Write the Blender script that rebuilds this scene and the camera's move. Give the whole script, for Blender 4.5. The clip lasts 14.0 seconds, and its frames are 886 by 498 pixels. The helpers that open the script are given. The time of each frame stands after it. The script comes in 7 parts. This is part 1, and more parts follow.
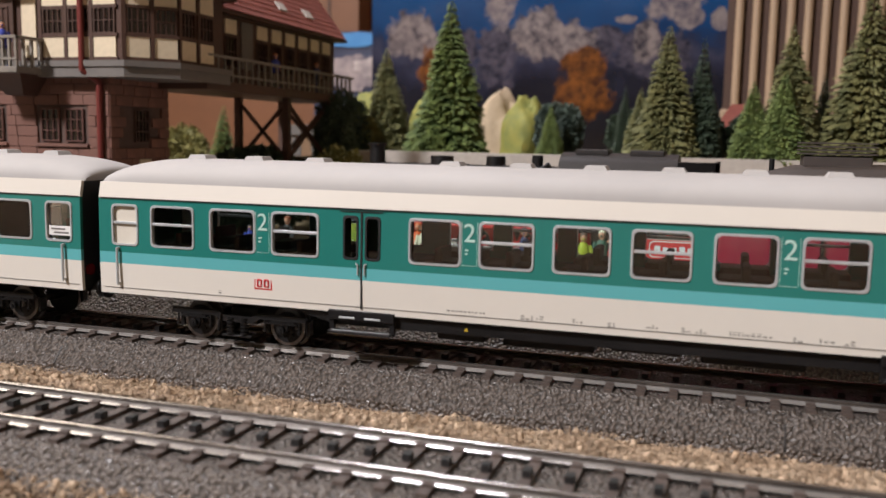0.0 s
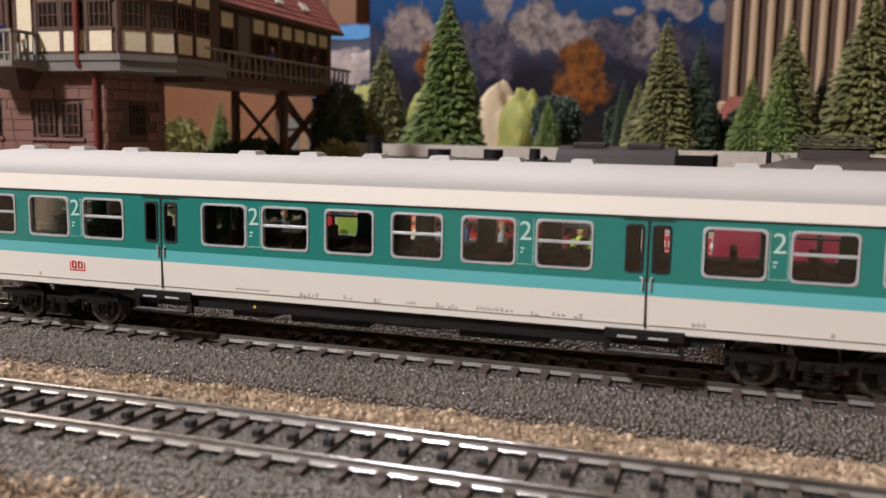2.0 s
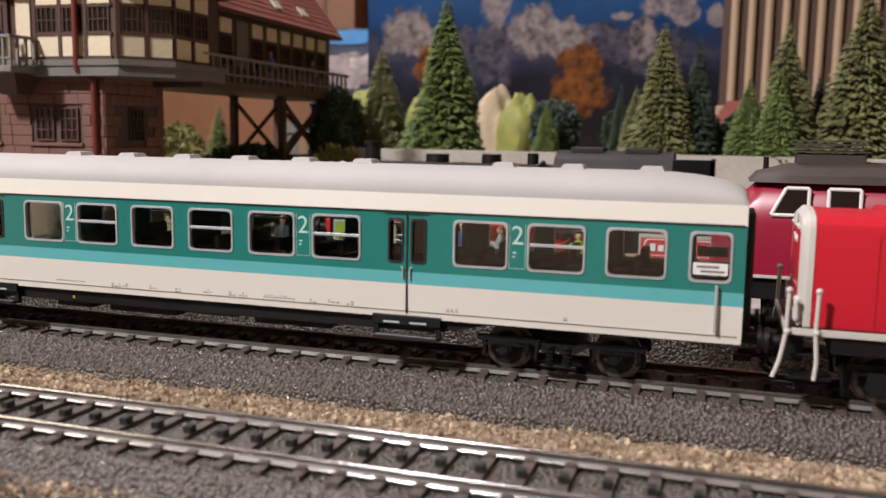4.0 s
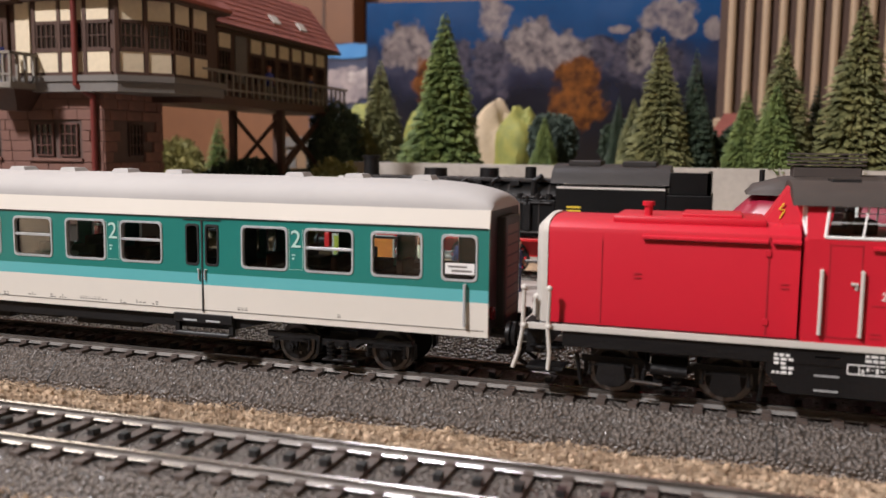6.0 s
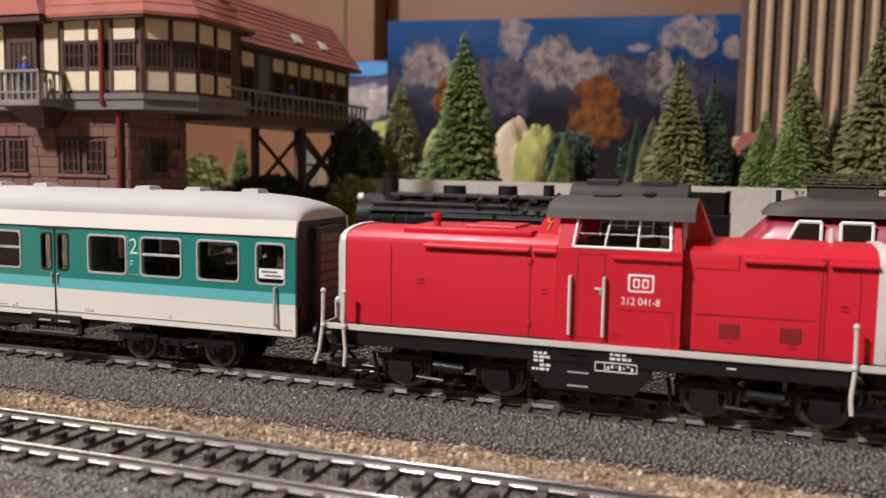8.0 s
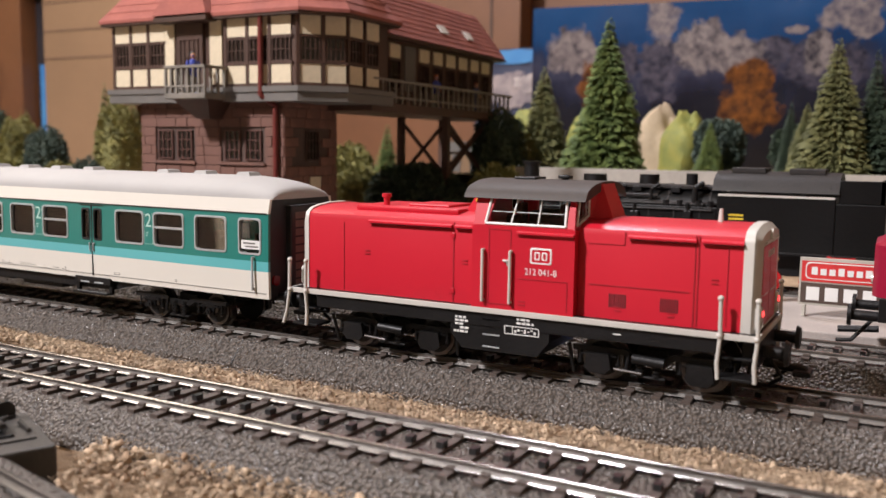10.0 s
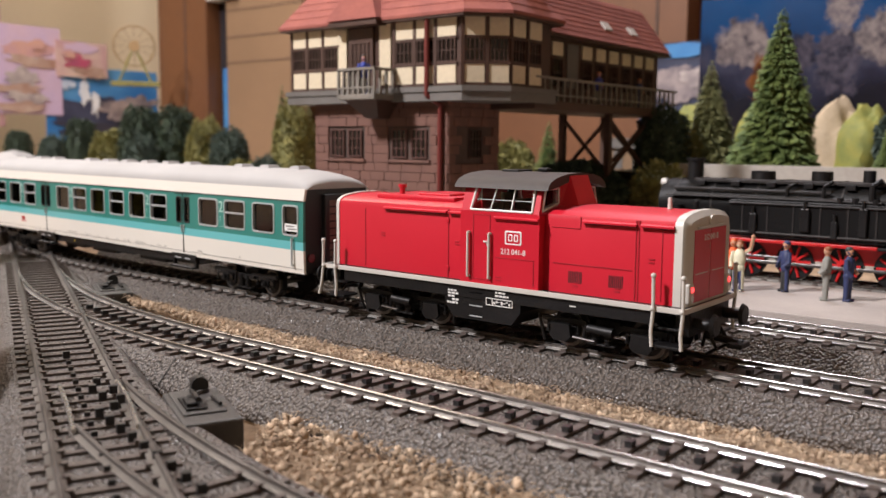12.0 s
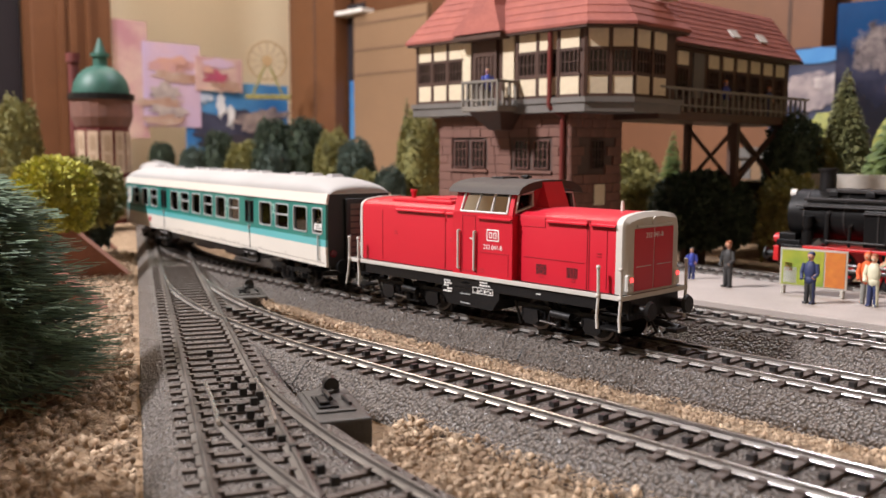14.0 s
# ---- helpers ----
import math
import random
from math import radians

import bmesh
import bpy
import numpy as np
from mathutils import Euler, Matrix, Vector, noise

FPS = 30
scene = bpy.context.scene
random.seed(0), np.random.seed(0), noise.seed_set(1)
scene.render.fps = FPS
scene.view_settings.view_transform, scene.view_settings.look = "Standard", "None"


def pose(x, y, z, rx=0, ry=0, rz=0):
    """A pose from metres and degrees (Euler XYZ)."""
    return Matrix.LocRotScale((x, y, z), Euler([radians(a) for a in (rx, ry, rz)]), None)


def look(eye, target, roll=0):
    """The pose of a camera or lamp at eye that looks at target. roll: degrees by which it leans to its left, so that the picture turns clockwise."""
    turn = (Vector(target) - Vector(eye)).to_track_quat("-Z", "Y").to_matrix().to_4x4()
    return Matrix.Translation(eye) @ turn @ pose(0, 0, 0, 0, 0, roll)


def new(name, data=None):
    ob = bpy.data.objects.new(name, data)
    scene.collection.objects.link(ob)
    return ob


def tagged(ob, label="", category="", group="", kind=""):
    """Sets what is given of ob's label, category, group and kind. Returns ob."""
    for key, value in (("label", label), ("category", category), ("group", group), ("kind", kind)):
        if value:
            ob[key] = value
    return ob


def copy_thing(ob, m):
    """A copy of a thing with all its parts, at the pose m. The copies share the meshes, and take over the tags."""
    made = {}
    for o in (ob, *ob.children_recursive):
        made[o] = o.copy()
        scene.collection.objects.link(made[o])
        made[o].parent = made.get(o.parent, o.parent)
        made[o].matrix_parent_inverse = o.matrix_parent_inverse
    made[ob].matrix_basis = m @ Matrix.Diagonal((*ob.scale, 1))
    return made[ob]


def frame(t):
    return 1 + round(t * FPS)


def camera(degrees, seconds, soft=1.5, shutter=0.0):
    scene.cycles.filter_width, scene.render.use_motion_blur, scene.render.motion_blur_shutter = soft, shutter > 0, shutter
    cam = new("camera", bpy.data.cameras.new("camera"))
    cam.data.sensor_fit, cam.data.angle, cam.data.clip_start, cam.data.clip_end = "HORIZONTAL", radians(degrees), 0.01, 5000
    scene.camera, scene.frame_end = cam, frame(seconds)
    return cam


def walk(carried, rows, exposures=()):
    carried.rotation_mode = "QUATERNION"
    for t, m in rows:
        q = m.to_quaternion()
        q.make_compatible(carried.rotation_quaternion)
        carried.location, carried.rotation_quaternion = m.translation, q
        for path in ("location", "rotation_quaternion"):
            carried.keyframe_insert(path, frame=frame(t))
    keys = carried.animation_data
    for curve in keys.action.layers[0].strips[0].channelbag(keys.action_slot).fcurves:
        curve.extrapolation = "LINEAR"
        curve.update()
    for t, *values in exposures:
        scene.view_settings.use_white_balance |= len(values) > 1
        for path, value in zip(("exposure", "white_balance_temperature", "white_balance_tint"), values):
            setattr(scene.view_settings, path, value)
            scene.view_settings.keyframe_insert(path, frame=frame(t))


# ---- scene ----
cam = camera(53.2, 14.0, soft=1.5)
PATH = [
    (0, (0.13350, -0.21336, 0.05744), (0.01207, 0.16445, 0.00729), 1.09),
    (0.5, (0.13424, -0.21365, 0.05804), (0.01225, 0.16416, 0.00933), 0.87),
    (1, (0.13380, -0.21270, 0.05790), (0.01238, 0.16496, 0.00661), 0.91),
    (1.5, (0.13396, -0.21286, 0.05778), (0.01291, 0.16465, 0.00456), 0.92),
    (2, (0.13400, -0.21273, 0.05785), (0.01323, 0.16483, 0.00437), 0.95),
    (2.5, (0.13395, -0.21301, 0.05806), (0.01357, 0.16471, 0.00484), 0.93),
    (3, (0.13403, -0.21313, 0.05811), (0.01377, 0.16482, 0.00622), 0.93),
    (5.5, (0.13448, -0.21298, 0.05814), (0.01448, 0.16514, 0.00685), 0.86),
    (6, (0.13489, -0.21369, 0.05862), (0.01455, 0.16500, 0.01266), 0.68),
    (6.5, (0.13532, -0.21427, 0.05915), (0.01436, 0.16476, 0.01786), 0.58),
    (7, (0.13511, -0.21469, 0.05887), (0.01350, 0.16439, 0.02004), 0.66),
    (7.2, (0.13503, -0.21518, 0.05896), (0.01371, 0.16397, 0.01990), 0.78),
    (9.3, (0.13949, -0.21946, 0.06010), (-0.02476, 0.14265, 0.01654), 0.94),
    (9.5, (0.13989, -0.22013, 0.05993), (-0.03187, 0.13820, 0.01412), 0.89),
    (10, (0.14096, -0.22224, 0.06008), (-0.04714, 0.12782, 0.01450), 0.81),
    (10.5, (0.14154, -0.22410, 0.06042), (-0.06126, 0.11736, 0.01272), 0.74),
    (11, (0.14234, -0.22559, 0.06054), (-0.07840, 0.10439, 0.01170), 0.59),
    (11.5, (0.14386, -0.22691, 0.06075), (-0.09078, 0.09342, 0.01250), 0.48),
    (12, (0.14482, -0.22860, 0.06080), (-0.10301, 0.08167, 0.01277), 0.46),
    (12.5, (0.14653, -0.23066, 0.06090), (-0.11517, 0.06820, 0.01404), 0.33),
    (13, (0.14766, -0.23289, 0.06126), (-0.12340, 0.05762, 0.01510), 0.48),
    (13.5, (0.14871, -0.23389, 0.06159), (-0.13188, 0.04765, 0.01681), 0.45),
    (14, (0.14881, -0.23413, 0.06184), (-0.13914, 0.03995, 0.01747), 0.24),
]
walk(cam, [(t, look(eye, target, roll)) for t, eye, target, roll in PATH], exposures=[(0, -0.32), (3, -0.28), (7, -0.26), (9.5, -0.17), (12, -0.18), (13, -0.22), (14, 0.0)])
cam.data.dof.use_dof = True
cam.data.dof.focus_distance = 0.265
cam.data.dof.aperture_fstop = 22

# ---- light: a warm room lamp up behind the camera, a dim room ----
world = bpy.data.worlds.new("room_air")
scene.world = world
world.use_nodes = True
world.node_tree.nodes["Background"].inputs[0].default_value = (1.0, 0.9, 0.8, 1)
world.node_tree.nodes["Background"].inputs[1].default_value = 0.05


def area_lamp(name, eye, target, size, watts, colour):
    data = bpy.data.lights.new(name, "AREA")
    data.shape, data.size, data.energy, data.color = "DISK", size, watts, colour
    ob = new(name, data)
    ob.matrix_world = look(eye, target)
    return ob


area_lamp("ceiling_lamp", (-0.72, -1.12, 1.30), (0.05, 0.05, 0.0), 0.16, 63, (1.0, 0.95, 0.97))
area_lamp("ceiling_lamp_rear", (-1.0, 0.35, 0.95), (-1.05, 0.4, 0.0), 0.6, 8, (1.0, 0.90, 0.80))
area_lamp("ceiling_lamp_far", (-0.27, 0.50, 1.00), (0.05, -0.05, 0.0), 0.17, 6.5, (0.90, 0.90, 1.0))
scene.view_settings.exposure = 0.0

# ---- helpers of the model: all shapes are given in millimetres ----
MM = 0.001
EMPTY = Matrix.Identity(4)


def P(x, y, z=0, rx=0, ry=0, rz=0):
    return pose(x * MM, y * MM, z * MM, rx, ry, rz)


def box(bm, x0, x1, y0, y1, z0, z1, bev=0.0, m=0):
    made = bmesh.ops.create_cube(bm, size=1.0, matrix=Matrix.Translation(((x0 + x1) / 2, (y0 + y1) / 2, (z0 + z1) / 2)) @ Matrix.Diagonal((abs(x1 - x0), abs(y1 - y0), abs(z1 - z0), 1)))
    faces = {f for v in made["verts"] for f in v.link_faces}
    for f in faces:
        f.material_index = m
    if bev > 0:
        edges = {e for v in made["verts"] for e in v.link_edges}
        bmesh.ops.bevel(bm, geom=list(edges), offset=bev, segments=2, affect="EDGES", profile=0.5)
    return bm


def rod(bm, a, b, r, seg=10, r2=None):
    a, b = Vector(a), Vector(b)
    d = b - a
    turn = d.to_track_quat("Z", "Y").to_matrix().to_4x4()
    bmesh.ops.create_cone(bm, cap_ends=True, segments=seg, radius1=r, radius2=r if r2 is None else r2, depth=d.length, matrix=Matrix.Translation((a + b) / 2) @ turn)
    return bm


def ball(bm, c, r, sx=1, sy=1, sz=1, sub=2):
    bmesh.ops.create_icosphere(bm, subdivisions=sub, radius=r, matrix=Matrix.Translation(c) @ Matrix.Diagonal((sx, sy, sz, 1)))
    return bm


def poly(bm, pts, x0, x1, axis="y"):
    """Pushes an outline out between x0 and x1 along an axis. For y the outline is (x, z), for x (y, z), for z (x, y)."""
    def at(p, v):
        return (p[0], v, p[1]) if axis == "y" else (v, p[0], p[1]) if axis == "x" else (p[0], p[1], v)
    lo, hi = [bm.verts.new(at(p, x0)) for p in pts], [bm.verts.new(at(p, x1)) for p in pts]
    bm.faces.new(lo), bm.faces.new(hi[::-1])
    for i in range(len(pts)):
        j = (i + 1) % len(pts)
        bm.faces.new((lo[i], hi[i], hi[j], lo[j]))
    return bm


def loft(bm, rings, caps=True):
    made = [[bm.verts.new(p) for p in ring] for ring in rings]
    for a, b in zip(made, made[1:]):
        for i in range(len(a)):
            j = (i + 1) % len(a)
            bm.faces.new((a[i], a[j], b[j], b[i]))
    if caps:
        bm.faces.new(made[0][::-1]), bm.faces.new(made[-1])
    return bm


def mesh_of(name, bm, mats, smooth=False):
    bmesh.ops.recalc_face_normals(bm, faces=bm.faces[:])
    bm.transform(Matrix.Scale(MM, 4))
    data = bpy.data.meshes.new(name)
    bm.to_mesh(data)
    bm.free()
    for m in mats if isinstance(mats, (list, tuple)) else [mats]:
        data.materials.append(m)
    if smooth:
        data.polygons.foreach_set("use_smooth", [True] * len(data.polygons))
        data.set_sharp_from_angle(angle=radians(38))
    return data


def part(name, bm, mats, parent=None, label="", m=None, smooth=False):
    ob = new(name, mesh_of(name, bm, mats, smooth))
    if m is not None:
        ob.matrix_basis = m
    if parent is not None:
        ob.parent = parent
    if label:
        ob["label"] = label
    return ob


def again(ob, m, parent=None):
    """A further piece on the same mesh."""
    o = new(ob.name.split(".")[0], ob.data)
    o.matrix_basis = m
    if parent is not None:
        o.parent = parent
    if "label" in ob:
        o["label"] = ob["label"]
    return o


def thing(name, label, category, group="", m=None):
    ob = new(name)
    ob.empty_display_size = 0.01
    if m is not None:
        ob.matrix_basis = m
    return tagged(ob, label, category, group)


def words(name, text, size, mat, parent, m, label="", depth=0.12, squeeze=1.0):
    """Raised lettering in Blender's own font, turned into a mesh."""
    curve = bpy.data.curves.new(name, "FONT")
    curve.body, curve.size, curve.align_x, curve.align_y, curve.extrude = text, size * MM, "CENTER", "CENTER", depth * MM / 2
    tmp = bpy.data.objects.new(name, curve)
    data = bpy.data.meshes.new_from_object(tmp)
    bpy.data.objects.remove(tmp)
    data.materials.clear()
    data.materials.append(mat)
    data.transform(Matrix.Diagonal((squeeze, 1, 1, 1)))
    ob = new(name, data)
    ob.matrix_basis, ob.parent = m, parent
    if label:
        ob["label"] = label
    return ob


# ---- materials ----
def material(name, colour, rough=0.5, metal=0.0, vary=0.12, scale=60.0, bump=0.0, bump_scale=400.0, second=None, mix=0.5, coat=0.0, spec=0.5, emit=None, power=0.0, detail=4.0, wear=0.0, grain_mix=0.25):
    """A surface with two scales of change: broad stains and fine grain, with relief. Scales are in waves per metre."""
    mat = bpy.data.materials.new(name)
    mat.use_nodes = True
    nt = mat.node_tree
    b = nt.nodes["Principled BSDF"]
    b.inputs["Roughness"].default_value, b.inputs["Metallic"].default_value = rough, metal
    b.inputs["Coat Weight"].default_value = coat
    b.inputs["Specular IOR Level"].default_value = spec
    tc = nt.nodes.new("ShaderNodeTexCoord")
    n1, n2 = nt.nodes.new("ShaderNodeTexNoise"), nt.nodes.new("ShaderNodeTexNoise")
    n1.inputs["Scale"].default_value, n1.inputs["Detail"].default_value = scale, detail
    n2.inputs["Scale"].default_value, n2.inputs["Detail"].default_value = bump_scale, 3
    for n in (n1, n2):
        nt.links.new(tc.outputs["Object"], n.inputs["Vector"])
    ramp = nt.nodes.new("ShaderNodeValToRGB")
    other = second or tuple(c * (1 - vary) for c in colour)
    first = colour if second else tuple(min(1, c * (1 + vary)) for c in colour)
    ramp.color_ramp.elements[0].color, ramp.color_ramp.elements[1].color = (*other, 1), (*first, 1)
    ramp.color_ramp.elements[0].position, ramp.color_ramp.elements[1].position = mix - 0.18, mix + 0.18
    nt.links.new(n1.outputs["Fac"], ramp.inputs["Fac"])
    grain = nt.nodes.new("ShaderNodeMix")
    grain.data_type, grain.blend_type = "RGBA", "MULTIPLY"
    grain.inputs[0].default_value = grain_mix + wear
    nt.links.new(ramp.outputs["Color"], grain.inputs[6])
    nt.links.new(n2.outputs["Fac"], grain.inputs[7])
    gain = nt.nodes.new("ShaderNodeMix")
    gain.data_type, gain.blend_type = "RGBA", "MULTIPLY"
    gain.inputs[0].default_value = 1.0
    k = 1 / (1 - (grain_mix + wear) * 0.5)
    gain.inputs[7].default_value = (k, k, k, 1)
    nt.links.new(grain.outputs[2], gain.inputs[6])
    nt.links.new(gain.outputs[2], b.inputs["Base Color"])
    rr = nt.nodes.new("ShaderNodeMapRange")
    rr.inputs["To Min"].default_value, rr.inputs["To Max"].default_value = max(0.02, rough - 0.12), min(1, rough + 0.12)
    nt.links.new(n1.outputs["Fac"], rr.inputs["Value"])
    nt.links.new(rr.outputs["Result"], b.inputs["Roughness"])
    if bump:
        bp = nt.nodes.new("ShaderNodeBump")
        bp.inputs["Strength"].default_value, bp.inputs["Distance"].default_value = min(1, bump), 0.0006
        nt.links.new(n2.outputs["Fac"], bp.inputs["Height"])
        nt.links.new(bp.outputs["Normal"], b.inputs["Normal"])
    if emit:
        b.inputs["Emission Color"].default_value, b.inputs["Emission Strength"].default_value = (*emit, 1), power
    return mat


def pebbled(name, colour, light, scale, strength, rough):
    """Moulded plastic ballast: rounded cells with dark joints and a few glints."""
    mat = material(name, colour, rough, vary=0.2, scale=25, bump_scale=900)
    nt = mat.node_tree
    b = nt.nodes["Principled BSDF"]
    tc = nt.nodes.new("ShaderNodeTexCoord")
    v = nt.nodes.new("ShaderNodeTexVoronoi")
    v.inputs["Scale"].default_value = scale
    v.feature = "SMOOTH_F1"
    v.inputs["Smoothness"].default_value = 0.35
    nz = nt.nodes.new("ShaderNodeTexNoise")
    nz.inputs["Scale"].default_value = scale * 0.6
    add = nt.nodes.new("ShaderNodeMix")
    add.data_type = "RGBA"
    add.inputs[0].default_value = 0.0007
    nt.links.new(tc.outputs["Object"], nz.inputs["Vector"])
    nt.links.new(tc.outputs["Object"], add.inputs[6])
    nt.links.new(nz.outputs["Color"], add.inputs[7])
    nt.links.new(add.outputs[2], v.inputs["Vector"])
    bp = nt.nodes.new("ShaderNodeBump")
    bp.invert = True
    bp.inputs["Strength"].default_value, bp.inputs["Distance"].default_value = strength, 0.0010
    nt.links.new(v.outputs["Distance"], bp.inputs["Height"])
    nt.links.new(bp.outputs["Normal"], b.inputs["Normal"])
    ramp = nt.nodes.new("ShaderNodeValToRGB")
    ramp.color_ramp.elements[0].color, ramp.color_ramp.elements[1].color = (*light, 1), (*tuple(c * 0.42 for c in colour), 1)
    ramp.color_ramp.elements[0].position, ramp.color_ramp.elements[1].position = 0.1, 0.75
    nt.links.new(v.outputs["Distance"], ramp.inputs["Fac"])
    nt.links.new(ramp.outputs["Color"], b.inputs["Base Color"])
    # some grains are polished, most are dull
    cells = nt.nodes.new("ShaderNodeTexVoronoi")
    cells.inputs["Scale"].default_value = scale
    nt.links.new(tc.outputs["Object"], cells.inputs["Vector"])
    sep = nt.nodes.new("ShaderNodeSeparateColor")
    nt.links.new(cells.outputs["Color"], sep.inputs[0])
    gl = nt.nodes.new("ShaderNodeMapRange")
    gl.inputs["From Min"].default_value, gl.inputs["From Max"].default_value = 0.0, 0.5
    gl.inputs["To Min"].default_value, gl.inputs["To Max"].default_value = 0.24, 0.46
    nt.links.new(sep.outputs[0], gl.inputs["Value"])
    nt.links.new(gl.outputs["Result"], b.inputs["Roughness"])
    b.inputs["Specular IOR Level"].default_value = 0.7
    return mat


def glass(name, tint=(0.9, 0.95, 0.95), rough=0.02):
    mat = bpy.data.materials.new(name)
    mat.use_nodes = True
    nt = mat.node_tree
    out = nt.nodes["Material Output"]
    nt.nodes.remove(nt.nodes["Principled BSDF"])
    clear, gloss, mix = nt.nodes.new("ShaderNodeBsdfTransparent"), nt.nodes.new("ShaderNodeBsdfGlossy"), nt.nodes.new("ShaderNodeMixShader")
    clear.inputs[0].default_value = (*tint, 1)
    gloss.inputs["Roughness"].default_value = rough
    fr = nt.nodes.new("ShaderNodeFresnel")
    fr.inputs["IOR"].default_value = 1.45
    nt.links.new(fr.outputs[0], mix.inputs[0])
    nt.links.new(clear.outputs[0], mix.inputs[1])
    nt.links.new(gloss.outputs[0], mix.inputs[2])
    nt.links.new(mix.outputs[0], out.inputs[0])
    return mat


ROADBED = pebbled("plastic_ballast", (0.110, 0.094, 0.082), (0.178, 0.152, 0.133), 1150, 1.0, 0.30)
# near-white colour for the painted glints on the ballast
GLINT_FLECK = material("bright_fleck", (0.85, 0.83, 0.80), 0.15, vary=0.05)
FOOT = material("rail_foot", (0.54, 0.52, 0.49), 0.24, 0.7, vary=0.12, scale=70, bump_scale=900)
FOOT_DULL = material("dull_rail_foot", (0.15, 0.135, 0.12), 0.45, 0.3, vary=0.25, scale=60)
SLEEPER = material("sleeper_plastic", (0.080, 0.062, 0.053), 0.5, bump=0.3, bump_scale=1500)
STUD = material("contact_stud", (0.015, 0.014, 0.014), 0.4)
RAIL_DULL = material("dull_rail", (0.11, 0.10, 0.095), 0.42, 0.75, vary=0.3, scale=60, bump_scale=900, wear=0.2)
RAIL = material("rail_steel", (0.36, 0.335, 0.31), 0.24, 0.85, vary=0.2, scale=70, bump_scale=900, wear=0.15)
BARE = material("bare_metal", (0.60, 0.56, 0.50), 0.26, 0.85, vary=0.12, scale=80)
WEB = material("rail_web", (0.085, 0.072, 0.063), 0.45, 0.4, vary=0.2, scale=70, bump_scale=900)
FOAM = material("tan_foam", (0.66, 0.51, 0.36), 0.95, second=(0.32, 0.215, 0.135), scale=150, bump=1.0, bump_scale=2300, wear=0.25)


def by_island(mat, low, high):
    """Lets every loose piece of a joined mesh be a little lighter or darker than the next."""
    nt = mat.node_tree
    b = nt.nodes["Principled BSDF"]
    source = b.inputs["Base Color"].links[0].from_socket
    geo, span, mul = nt.nodes.new("ShaderNodeNewGeometry"), nt.nodes.new("ShaderNodeMapRange"), nt.nodes.new("ShaderNodeMix")
    span.inputs["To Min"].default_value, span.inputs["To Max"].default_value = low, high
    mul.data_type, mul.blend_type = "RGBA", "MULTIPLY"
    mul.inputs[0].default_value = 1.0
    nt.links.new(geo.outputs["Random Per Island"], span.inputs["Value"])
    nt.links.new(source, mul.inputs[6])
    nt.links.new(span.outputs["Result"], mul.inputs[7])
    nt.links.new(mul.outputs[2], b.inputs["Base Color"])


by_island(FOAM, 0.55, 1.25)
SAND = material("sandy_ground", (0.44, 0.31, 0.20), 0.95, second=(0.22, 0.145, 0.085), scale=120, bump=1.0, bump_scale=900, wear=0.2)
TABLE_GREEN = material("ground_flock", (0.10, 0.10, 0.04), 0.95, second=(0.07, 0.05, 0.03), scale=18, bump=0.8, bump_scale=1200)
PLATFORM = material("platform_top", (0.35, 0.31, 0.285), 0.8, vary=0.12, scale=30, bump=0.3, bump_scale=1300)
TEAL = material("teal_paint", (0.014, 0.165, 0.14), 0.34, vary=0.05, scale=15, coat=0.15, grain_mix=0.05)
AQUA = material("aqua_paint", (0.10, 0.38, 0.40), 0.34, vary=0.05, scale=15, coat=0.15, grain_mix=0.05)
CREAM = material("cream_paint", (0.64, 0.61, 0.55), 0.36, vary=0.02, scale=20, coat=0.15, grain_mix=0.03)
ROOF_GREY = material("roof_grey", (0.38, 0.37, 0.36), 0.66, vary=0.07, scale=22, grain_mix=0.05, spec=0.3)
DARK = material("black_plastic", (0.007, 0.0066, 0.007), 0.45, spec=0.3, vary=0.3, scale=40, bump=0.25, bump_scale=900)
INSIDE = material("dark_interior", (0.022, 0.017, 0.014), 0.7)
WINDOW_FRAME = material("silver_frame", (0.44, 0.46, 0.47), 0.35, 0.25, vary=0.06)
PANE = glass("window_glass")
MILK = material("milky_pane", (0.62, 0.58, 0.50), 0.35, vary=0.05, grain_mix=0.05)
RUBBER = material("rubber_black", (0.012, 0.012, 0.013), 0.55)
PRINT_WHITE = material("white_print", (0.72, 0.72, 0.70), 0.45, vary=0.03, grain_mix=0.05)
PRINT_PALE = material("pale_print", (0.42, 0.62, 0.56), 0.45, vary=0.03, grain_mix=0.05)
PRINT_GREY = material("grey_print", (0.16, 0.15, 0.14), 0.5)
PRINT_SILL = material("sill_print", (0.20, 0.19, 0.17), 0.5)
PRINT_RED = material("red_print", (0.50, 0.015, 0.018), 0.4)
PRINT_YELLOW = material("yellow_print", (0.6, 0.42, 0.03), 0.5)
STEEL = material("wheel_steel", (0.15, 0.14, 0.135), 0.32, 0.9, vary=0.15)
RED = material("traffic_red", (0.50, 0.010, 0.026), 0.42, vary=0.06, scale=14, coat=0.05, spec=0.4, grain_mix=0.05)
RED_EDGE = material("dark_red_line", (0.32, 0.008, 0.018), 0.5)
PALE = material("light_grey_paint", (0.52, 0.50, 0.46), 0.42, vary=0.05, grain_mix=0.05)
CAB_ROOF = material("brown_grey_roof", (0.055, 0.045, 0.040), 0.6, spec=0.3, vary=0.12, scale=30)
WINE = material("wine_red", (0.26, 0.006, 0.030), 0.36, vary=0.06, scale=14, coat=0.12, grain_mix=0.05)
